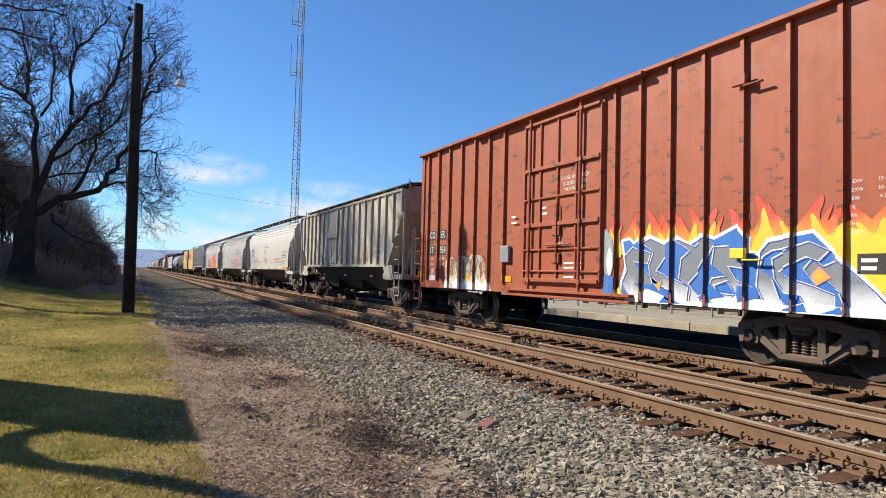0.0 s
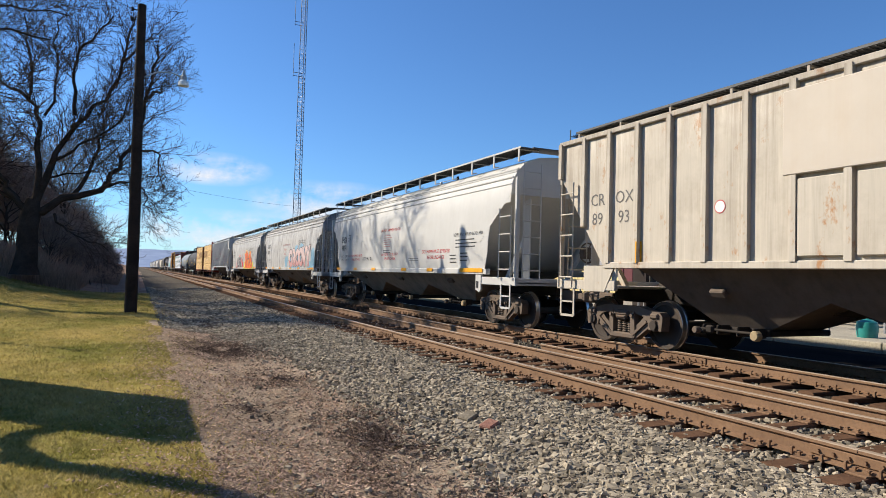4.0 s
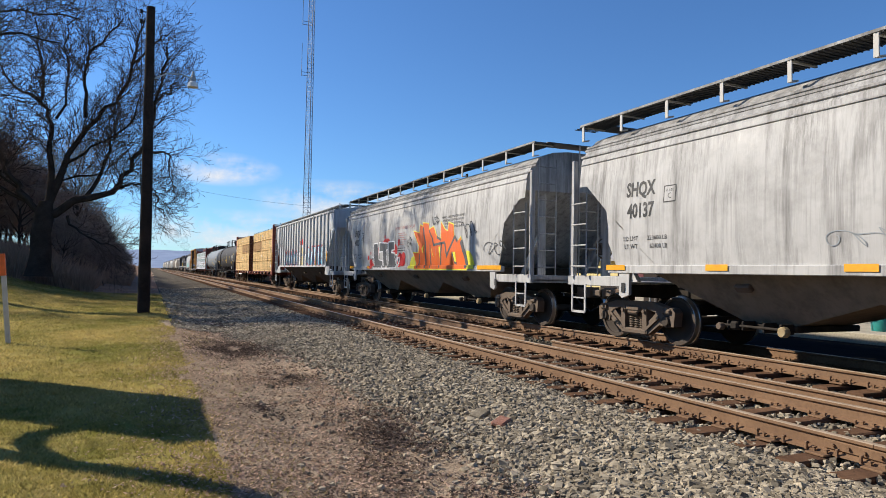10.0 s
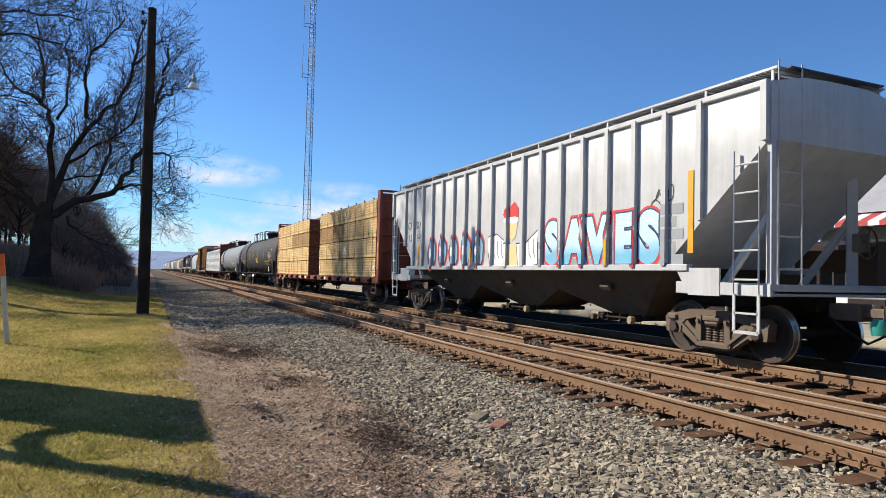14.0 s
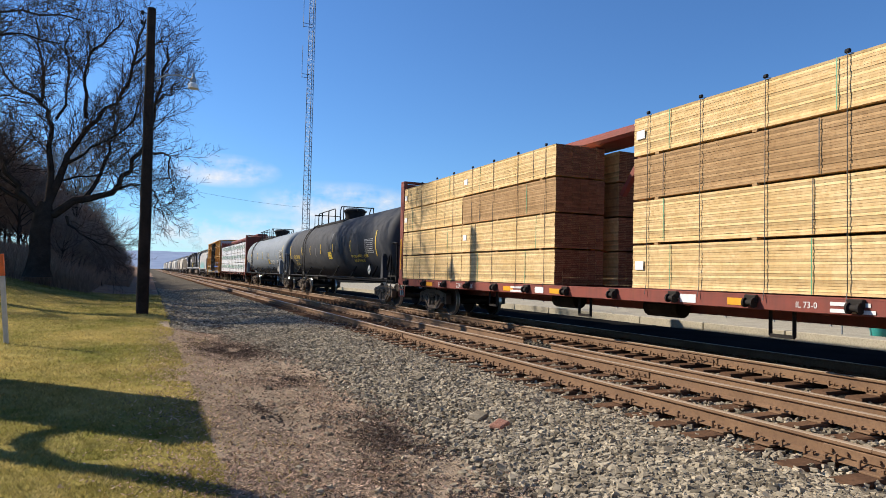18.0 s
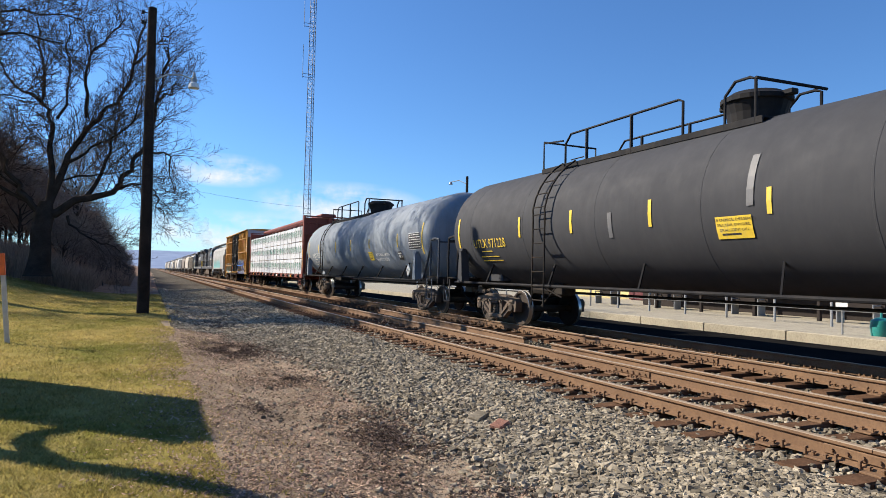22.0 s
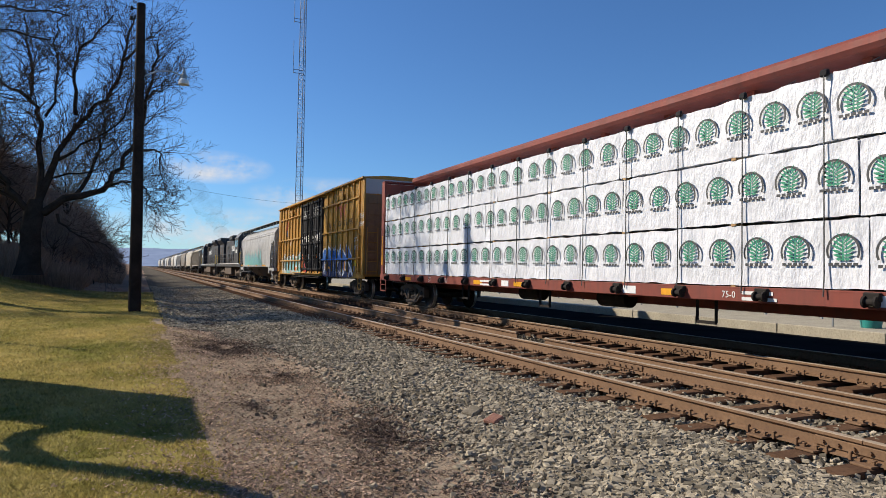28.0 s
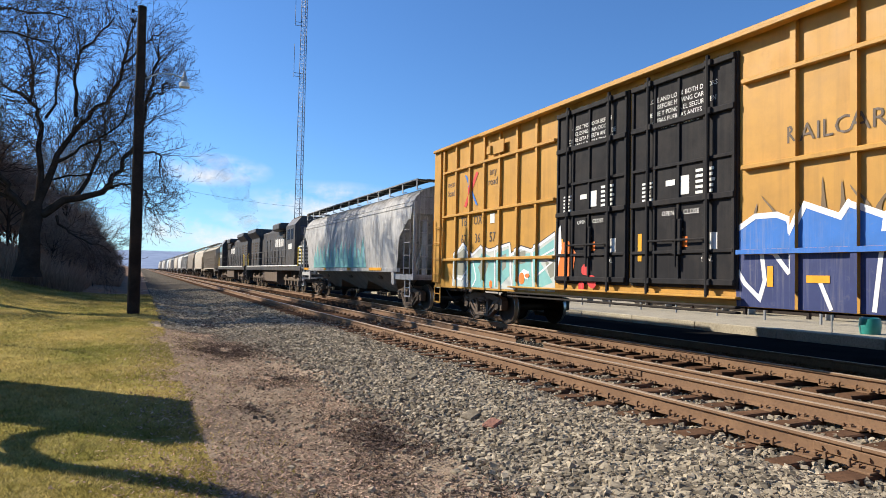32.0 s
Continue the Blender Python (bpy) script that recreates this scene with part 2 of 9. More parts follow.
BANK = rough_stuff("bank_of_dead_growth", ((0.25, 0.165, 0.12), (0.34, 0.235, 0.17), (0.16, 0.105, 0.08)), 0.5, 0.95, 0.9, 0.1, fine=14.0)
# Asphalt kept near black to stand in for the shade beside the train.
ASPHALT = rough_stuff("asphalt", ((0.012, 0.012, 0.012), (0.022, 0.021, 0.020), (0.009, 0.009, 0.009)), 0.7, 0.9, 0.5, 0.01, fine=40.0)
CONCRETE = rough_stuff("platform_concrete", ((0.36, 0.325, 0.25), (0.46, 0.41, 0.31), (0.19, 0.165, 0.125)), 1.6, 0.85, 0.3, 0.01, fine=12.0)
TIEWOOD = rough_stuff("tie_wood", ((0.105, 0.060, 0.038), (0.165, 0.095, 0.058), (0.045, 0.030, 0.022)), 3.0, 0.9, 0.6, 0.012, fine=8.0)
RAILS = rough_stuff("rusty_rail", ((0.165, 0.094, 0.050), (0.23, 0.135, 0.072), (0.105, 0.058, 0.034)), 1.5, 0.75, 0.3, 0.003, fine=18.0)
RAILTOP = rough_stuff("worn_rail_head", ((0.30, 0.225, 0.155), (0.36, 0.28, 0.20), (0.23, 0.17, 0.118)), 1.5, 0.45, 0.1, 0.001, fine=18.0)
BARK = rough_stuff("bark", ((0.034, 0.027, 0.023), (0.060, 0.047, 0.040), (0.020, 0.016, 0.014)), 2.0, 0.9, 0.8, 0.02, fine=9.0)
TWIG = rough_stuff("twig_bark", ((0.070, 0.050, 0.043), (0.11, 0.08, 0.067), (0.048, 0.036, 0.031)), 0.6, 0.9, 0.0, 0.01, 0.25)
BRUSH = rough_stuff("dead_brush", ((0.28, 0.185, 0.135), (0.41, 0.28, 0.20), (0.19, 0.125, 0.092)), 0.4, 0.95, 0.0, 0.01, 0.3)


def let_light_through(m, share):
    """Thin leaves and blades: part of the light passes through them."""
    nt = m.node_tree
    b, out = nt.nodes["Principled BSDF"], nt.nodes["Material Output"]
    tr, mx = nt.nodes.new("ShaderNodeBsdfTranslucent"), nt.nodes.new("ShaderNodeMixShader")
    link(nt, b.inputs["Base Color"].links[0].from_socket, tr.inputs["Color"])
    mx.inputs["Fac"].default_value = share
    link(nt, b.outputs[0], mx.inputs[1]), link(nt, tr.outputs[0], mx.inputs[2]), link(nt, mx.outputs[0], out.inputs["Surface"])


WOODTWIG = rough_stuff("wood_twigs", ((0.20, 0.15, 0.125), (0.27, 0.205, 0.17), (0.14, 0.104, 0.088)), 0.6, 0.9, 0.0, 0.01, 0.25)
let_light_through(BLADE, 0.5)
let_light_through(LITTER, 0.3)
POLEWOOD = rough_stuff("creosoted_pole", ((0.026, 0.019, 0.016), (0.046, 0.034, 0.027), (0.016, 0.012, 0.011)), 2.0, 0.85, 0.6, 0.01, fine=14.0)


# ---- mesh helpers ----
class Form:
    """Collects vertices and faces; part() makes one mesh of it."""

    def __init__(self):
        self.v, self.f, self.mi, self.smooth, self.mat = [], [], [], False, 0

    def add(self, vs, fs):
        n = len(self.v)
        self.v.extend(vs)
        self.f.extend([tuple(i + n for i in q) for q in fs])
        self.mi.extend([self.mat] * len(fs))
        return self

    def box(self, c, s, ch=0.0, turn=None):
        """A block at c of size s; ch chamfers its edges; turn is a 3 x 3 matrix."""
        hx, hy, hz = (k / 2 for k in s)
        if ch <= 0:
            vs = [(x, y, z) for x in (-hx, hx) for y in (-hy, hy) for z in (-hz, hz)]
            fs = [(0, 1, 3, 2), (4, 6, 7, 5), (0, 4, 5, 1), (2, 3, 7, 6), (0, 2, 6, 4), (1, 5, 7, 3)]
        else:
            ch = min(ch, hx * 0.9, hy * 0.9, hz * 0.9)
            vs, idx = [], {}
            for sx in (-1, 1):
                for sy in (-1, 1):
                    for sz in (-1, 1):
                        for ax in range(3):
                            p = [sx * (hx - ch), sy * (hy - ch), sz * (hz - ch)]
                            p[ax] = (sx * hx, sy * hy, sz * hz)[ax]
                            idx[sx, sy, sz, ax] = len(vs)
                            vs.append(tuple(p))
            fs = []
            for ax in range(3):
                o1, o2 = [k for k in range(3) if k != ax]
                for sg in (-1, 1):
                    q = []
                    for a, b in ((-1, -1), (1, -1), (1, 1), (-1, 1)):
                        k = [0, 0, 0]
                        k[ax], k[o1], k[o2] = sg, a, b
                        q.append(idx[k[0], k[1], k[2], ax])
                    flip = (sg > 0) == (ax == 1)
                    fs.append(tuple(reversed(q)) if flip else tuple(q))
                for a in (-1, 1):
                    for b in (-1, 1):
                        k1, k2 = [0, 0, 0], [0, 0, 0]
                        k1[ax], k2[ax] = -1, 1
                        k1[o1] = k2[o1] = a
                        k1[o2] = k2[o2] = b
                        q = (idx[(*k1, o1)], idx[(*k2, o1)], idx[(*k2, o2)], idx[(*k1, o2)])
                        flip = (a * b > 0) == (ax == 1)
                        fs.append(q if flip else tuple(reversed(q)))
            for sx in (-1, 1):
                for sy in (-1, 1):
                    for sz in (-1, 1):
                        q = (idx[sx, sy, sz, 0], idx[sx, sy, sz, 1], idx[sx, sy, sz, 2])
                        fs.append(q if sx * sy * sz > 0 else tuple(reversed(q)))
        if turn is not None:
            vs = [tuple(turn @ Vector(p)) for p in vs]
        return self.add([(p[0] + c[0], p[1] + c[1], p[2] + c[2]) for p in vs], fs)

    def bar(self, a, b, w, d, up=(0, 0, 1)):
        """A square bar from a to b, w across and d deep (along up)."""
        a, b = Vector(a), Vector(b)
        y = (b - a).normalized()
        x = y.cross(Vector(up))
        x = x.normalized() if x.length > 1e-4 else y.orthogonal().normalized()
        z = x.cross(y)
        vs = [tuple(p + x * (w / 2 * i) + z * (d / 2 * k)) for p in (a, b) for i, k in ((-1, -1), (1, -1), (1, 1), (-1, 1))]
        return self.add(vs, [(3, 2, 1, 0), (4, 5, 6, 7), (0, 1, 5, 4), (1, 2, 6, 5), (2, 3, 7, 6), (3, 0, 4, 7)])

    def tube(self, pts, r, seg=6, caps=True):
        """A round tube along pts; r is one radius or one a point."""
        pts = [Vector(p) for p in pts]
        rs = [r] * len(pts) if isinstance(r, (int, float)) else r
        n, vs, fs = len(pts), [], []
        ref = None
        for i, p in enumerate(pts):
            d = (pts[min(i + 1, n - 1)] - pts[max(i - 1, 0)]).normalized()
            x = d.orthogonal().normalized() if ref is None else (ref - d * ref.dot(d)).normalized()
            ref = x
            y = d.cross(x)
            for k in range(seg):
                a = 2 * math.pi * k / seg
                vs.append(tuple(p + (x * math.cos(a) + y * math.sin(a)) * rs[i]))
        for i in range(n - 1):
            for k in range(seg):
                a, b = i * seg + k, i * seg + (k + 1) % seg
                fs.append((a, b, b + seg, a + seg))
        if caps:
            fs.append(tuple(reversed(range(seg))))
            fs.append(tuple(range((n - 1) * seg, n * seg)))
        return self.add(vs, fs)

    def lathe(self, profile, c, axis="x", seg=24):
        """Turns (along, radius) pairs round an axis through c."""
        vs, fs, n = [], [], len(profile)
        for k in range(seg):
            a = 2 * math.pi * k / seg
            ca, sa = math.cos(a), math.sin(a)
            for al, r in profile:
                p = {"x": (al, r * ca, r * sa), "y": (r * sa, al, r * ca), "z": (r * ca, r * sa, al)}[axis]
                vs.append((p[0] + c[0], p[1] + c[1], p[2] + c[2]))
        for k in range(seg):
            j = (k + 1) % seg
            for i in range(n - 1):
                fs.append((k * n + i, j * n + i, j * n + i + 1, k * n + i + 1))
        return self.add(vs, fs)

    def grid(self, fn, us, vs_, thick=None):
        """A sheet fn(u, v) over two lists of values."""
        us, vs_ = list(us), list(vs_)
        n = len(vs_)
        pts = [tuple(fn(u, w)) for u in us for w in vs_]
        fs = [(i * n + j, (i + 1) * n + j, (i + 1) * n + j + 1, i * n + j + 1) for i in range(len(us) - 1) for j in range(n - 1)]
        return self.add(pts, fs)

    def slab(self, outline, a, b, axis="x"):
        """A flat outline (pairs) between a and b along an axis: x: (y, z), y: (x, z), z: (x, y)."""
        def at(k, p):
            return {"x": (k, p[0], p[1]), "y": (p[0], k, p[1]), "z": (p[0], p[1], k)}[axis]
        n = len(outline)
        area = sum(outline[i][0] * outline[(i + 1) % n][1] - outline[(i + 1) % n][0] * outline[i][1] for i in range(n))
        if (area > 0) == (axis == "y"):
            outline = list(reversed(outline))
        vs = [at(a, p) for p in outline] + [at(b, p) for p in outline]
        fs = [tuple(reversed(range(n))), tuple(range(n, 2 * n))]
        fs += [(i, (i + 1) % n, n + (i + 1) % n, n + i) for i in range(n)]
        if b < a:
            fs = [tuple(reversed(q)) for q in fs]
        return self.add(vs, fs)

    def mesh(self, name, *mats):
        me = bpy.data.meshes.new(name)
        me.from_pydata(self.v, [], self.f)
        for m in mats:
            me.materials.append(m)
        if any(self.mi):
            me.polygons.foreach_set("material_index", self.mi)
        if self.smooth:
            me.polygons.foreach_set("use_smooth", [True] * len(self.f))
            me.set_sharp_from_angle(angle=radians(40))
        me.update()
        return me


def part(name, form, material, parent=None, label="", at=None):
    """One mesh object under a thing or a part."""
    mats = material if isinstance(material, (list, tuple)) else (material,)
    ob = new(name, form.mesh(name, *mats))
    ob.parent = parent
    if at:
        ob.location = at
    return tagged(ob, label) if label else ob


def thing(name, label, category, at=(0, 0, 0), group="", kind=""):
    ob = new(name)
    ob.location = at
    ob.empty_display_size = 0.3
    return tagged(ob, label, category, group, kind)


def lettering(text, size, stretch=1.0):
    """The built-in font's outlines of a text as vertices and faces, centred; x to the right, y up."""
    cu = bpy.data.curves.new("text", "FONT")
    cu.body, cu.size, cu.align_x, cu.align_y, cu.resolution_u = text, size * 1.37, "CENTER", "CENTER", 2
    cu.space_line = 0.95
    ob = bpy.data.objects.new("text", cu)
    me = bpy.data.meshes.new_from_object(ob)
    vs = [(v.co.x * stretch, v.co.y) for v in me.vertices]
    fs = [tuple(p.vertices) for p in me.polygons]
    bpy.data.objects.remove(ob)
    bpy.data.curves.remove(cu)
    bpy.data.meshes.remove(me)
    return vs, fs


# ---- the setting: ground, two tracks, platform ----
NEAR, FAR = 6.49, 9.857        # the two tracks' middle lines
NEAR_TOP = -0.118              # the near track's rail top; the far track's is 0
GAUGE = 0.7525                 # from a track's middle to a rail's middle


def smooth(a, b, x):
    t = min(1.0, max(0.0, (x - a) / (b - a)))
    return t * t * (3 - 2 * t)


def ground_z(x, y):
    """Lawn on the left that climbs a bank farther off, earth, the tracks' ballast bed, then a paved yard."""
    z = -0.42
    z += 1.55 * smooth(-1.5, -11, x) * smooth(14, 40, y) + 1.2 * smooth(-9, -30, x) * smooth(10, 60, y)
    z += 6.0 * smooth(-14, -60, x) * smooth(25, 120, y)
    z += 0.10 * smooth(1.8, 0.2, x)
    z -= 0.06 * smooth(0.6, 1.6, x) * smooth(3.6, 2.2, x)
    z += 0.10 * smooth(2.6, 4.4, x)
    z += 0.05 * noise.noise((x * 0.5, y * 0.55, 8)) * smooth(0.8, 1.8, x) * smooth(5.2, 4.2, x) * smooth(9, 16, y)
    if x > 4.4:
        z = max(z, -0.33)
    z -= 0.048 * smooth(4.8, 5.3, x)
    if x > 8.2:
        z += 0.11 * smooth(8.2, 8.7, x)
    if x > 12:
        z -= 0.06 * smooth(12, 13, x)
    z += 0.025 * noise.noise((x * 0.7, y * 0.7, 0)) * (1 if x < 4 else 0.3) + 0.06 * noise.noise((x * 0.15, y * 0.15, 4)) * (1 if x < 0 else 0.0)
    return z


def spread(lo, hi, near, step):
    """Values from lo to hi, dense round near and wider apart farther off."""
    out, x = [near], near
    while x < hi:
        x += step + 0.055 * abs(x - near)
        out.append(min(x, hi))
    x = near
    while x > lo:
        x -= step + 0.055 * abs(x - near)
        out.insert(0, max(x, lo))
    return out


def ground_strip(name, label, category, x0, x1, mats, near, step=0.25, y0=-60, y1=4000):
    f = Form()
    xs = [x for x in spread(x0, x1, near, step)]
    ys = spread(y0, y1, 8, 0.4)
    n = len(ys)
    f.v = [(x, y, ground_z(x, y)) for x in xs for y in ys]
    for i in range(len(xs) - 1):
        for j in range(n - 1):
            cx, cy = (xs[i] + xs[i + 1]) / 2, (ys[j] + ys[j + 1]) / 2
            edge = 0.55 + 0.35 * noise.noise((cx * 1.3, cy * 0.8, 2)) + 0.15 * noise.noise((cx * 4, cy * 3, 7))
            if cx < edge:
                k = 3 if (cy > 41 + 2 * noise.noise((cx * 0.3, 0, 1)) or cx < -30) else 0
            elif cx < 2.6 - 2.1 * smooth(12, 24, cy) + 0.7 * noise.noise((cx, cy * 0.6, 5)) + 0.012 * max(0, 20 - cy):
                k = 1
            elif cx < 8.35:
                k = 2
            # strip below the cars, coloured dark for their shade
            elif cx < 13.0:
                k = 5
            else:
                k = 4
            f.f.append((i * n + j, (i + 1) * n + j, (i + 1) * n + j + 1, i * n + j + 1))
            f.mi.append(k)
    f.smooth = True
    ob = part(name, f, mats, None)
    return tagged(ob, label, category, kind="structure")


ground_strip("ground", "winter lawn, bare earth and a grey stone ballast bed", "ground", -1500, 1500, [LAWN, EARTH, BALLAST, BANK, ASPHALT, SHADED_BALLAST], 2.0)

# one length of rail: a head, a web and a foot
PROFILE = [(-0.076, -0.18), (0.076, -0.18), (0.076, -0.168), (0.014, -0.146), (0.010, -0.05), (0.030, -0.042), (0.038, -0.034), (0.037, -0.008), (0.028, 0.0),
           (-0.028, 0.0), (-0.037, -0.008), (-0.038, -0.034), (-0.030, -0.042), (-0.010, -0.05), (-0.014, -0.146), (-0.076, -0.168)]
RAIL_LEN = 11.89


def rail_mesh(length):
    f = Form()
    n = len(PROFILE)
    f.v = [(x, y, z) for y in (0, length) for x, z in PROFILE]
    for i in range(n):
        j = (i + 1) % n
        f.mat = 1 if i in (7, 8, 9) else 0
        f.f.append((i, j, n + j, n + i)), f.mi.append(f.mat)
    f.f += [tuple(range(n)), tuple(reversed(range(n, 2 * n)))]
    f.mi += [0, 0]
    return f


def joint_mesh():
    """Two joint bars with six bolts."""
    f = Form()
    for sx in (-1, 1):
        f.box((sx * 0.022, 0, -0.095), (0.020, 0.90, 0.085), 0.006)
        for k in range(6):
            f.lathe([(0.0, 0.0), (0.0, 0.017), (0.022, 0.017), (0.022, 0.0)] if sx > 0 else [(-0.022, 0.0), (-0.022, 0.017), (0.0, 0.017), (0.0, 0.0)],
                    (sx * 0.032, -0.36 + 0.144 * k, -0.095), "x", 6)
    return f


def plate_mesh():
    """A tie plate with its spikes and two rail anchors."""
    f = Form()
    f.box((0, 0, -0.183), (0.36, 0.19, 0.02), 0.004)
    for sx in (-1, 1):
        for sy in (-0.06, 0.06):
            f.box((sx * 0.095, sy, -0.165), (0.022, 0.022, 0.05))
            f.box((sx * 0.088, sy, -0.142), (0.042, 0.032, 0.014), 0.004)
    for sy in (-0.15, 0.15):
        f.box((-0.082, sy, -0.150), (0.022, 0.026, 0.075), 0.004)
        f.tube([(-0.085, sy, -0.125), (-0.060, sy, -0.118), (-0.05, sy, -0.13)], 0.011, 5)
        f.box((0.082, sy, -0.165), (0.022, 0.026, 0.045), 0.004)
    return f


def tie_mesh(seed):
    rnd = random.Random(seed)
    f = Form()
    n = 7
    for i in range(n):
        x = -1.30 + 2.60 * i / (n - 1)
        for y, z in ((-0.115, -0.37), (0.115, -0.37), (0.118, -0.215), (0.100, -0.197), (-0.100, -0.197), (-0.118, -0.215)):
            f.v.append((x, y + rnd.uniform(-0.006, 0.006), z + rnd.uniform(-0.006, 0.004)))
    for i in range(n - 1):
        for k in range(6):
            a, b = i * 6 + k, i * 6 + (k + 1) % 6
            f.f.append((a, b, b + 6, a + 6)), f.mi.append(0)
    f.f += [(5, 4, 3, 2, 1, 0), tuple(range((n - 1) * 6, n * 6))]
    f.mi += [0, 0]
    return f


def track(name, label, mid, top, shift):
    """A track: rails on plates on ties, to the vanishing point."""
    t = thing(name, label, "track", (mid, 0, top), kind="structure")
    whole = rail_mesh(RAIL_LEN - 0.006).mesh("rail", RAILS, RAILTOP)
    far = rail_mesh(3000).mesh("rail", RAILS, RAILTOP)
    joint = joint_mesh().mesh("joint_bar", RAILS)
    for side, off in ((-1, shift), (1, shift + 4.9)):
        y = -24 + off
        for k in range(9):
            o = new("rail", whole)
            o.parent, o.location = t, (side * GAUGE, y, 0)
            if -6 < y < 60:
                j = new("joint_bar", joint)
                j.parent, j.location = t, (side * GAUGE, y, 0)
            y += RAIL_LEN
        o = new("rail", far)
        o.parent, o.location = t, (side * GAUGE, y, 0)
    ties = [tie_mesh(k).mesh("tie", TIEWOOD) for k in range(4)]
    plate = plate_mesh().mesh("tie_plate", RAILS)
    rnd = random.Random(5)
    y, k = -6.0, 0
    while y < 62:
        o = new("tie", ties[rnd.randrange(4)])
        o.parent, o.location, o.rotation_euler = t, (rnd.uniform(-0.05, 0.05), y, rnd.uniform(-0.01, 0.008)), (0, 0, rnd.uniform(-0.02, 0.02))
        if y < 34:
            for side in (-1, 1):
                p = new("tie_plate", plate)
                p.parent, p.location = t, (side * GAUGE, y, 0)
                if side > 0:
                    p.rotation_euler = (0, 0, math.pi)
        y += 0.53 + rnd.uniform(-0.03, 0.03)
    f = Form()
    while y < 420:
        f.box((0, y, -0.283), (2.6, 0.23, 0.17))
        y += 0.53
    tagged(part("distant_ties", f, TIEWOOD, t), kind="stuff")
    return t


track("track_near", "rusty jointed track on worn wooden ties", NEAR, NEAR_TOP, 3.9)
track("track_far", "track on wooden ties under the train", FAR, 0.0, 9.2)

# spare rails that lie along the ties between the tracks
for y0, ln, x0, x1 in ((13.2, 11.8, 8.00, 8.45), (4.3, 7.6, 7.83, 7.90)):
    r = tagged(new("spare_rail", rail_mesh(ln).mesh("spare_rail", RAILS, RAILTOP)), "loose rusty rail lying between the tracks", "rail", "spare rails")
    r.location, r.rotation_euler = (x0, y0, NEAR_TOP), (0, 0, -math.atan2(x1 - x0, ln))

# platform and yard beyond the far track
PLAT_X, PLAT_Z = 16.4, 0.04
pl = thing("platform", "low concrete station platform with a cream edge", "platform", kind="structure")
for k in range(28):
    f = Form()
    f.box((PLAT_X + 0.2, 2.5 + 3.0 * k, -0.30), (0.4, 2.985, 0.50), 0.02)
    part("kerb_block", f, CONCRETE, pl)
f = Form()
f.box((PLAT_X + 6.9, 44, -0.32), (13.0, 88, 0.5), 0.0)
part("paving", f, CONCRETE, pl)


# ---- the train: rolling stock; local y runs along the car away from the camera, local x = -1.58 is the near side ----
def travel(t):
    """Metres that the train has run, 0 at 16 s."""
    u = (t - 16) / 16
    return 6.2629 * (t - 16) + 1.1028 * u * u - 0.2573 * u ** 3


CARS, WHEELS = [], []
SIDE = -1.58


def car(name, label, category, s0, s1):
    """A car whose body reaches from s0 to s1 along the train."""
    c = thing(name, label, category, (FAR, (s0 + s1) / 2 - travel(0), 0), "cars of the freight train")
    CARS.append((c, (s0 + s1) / 2))
    return c




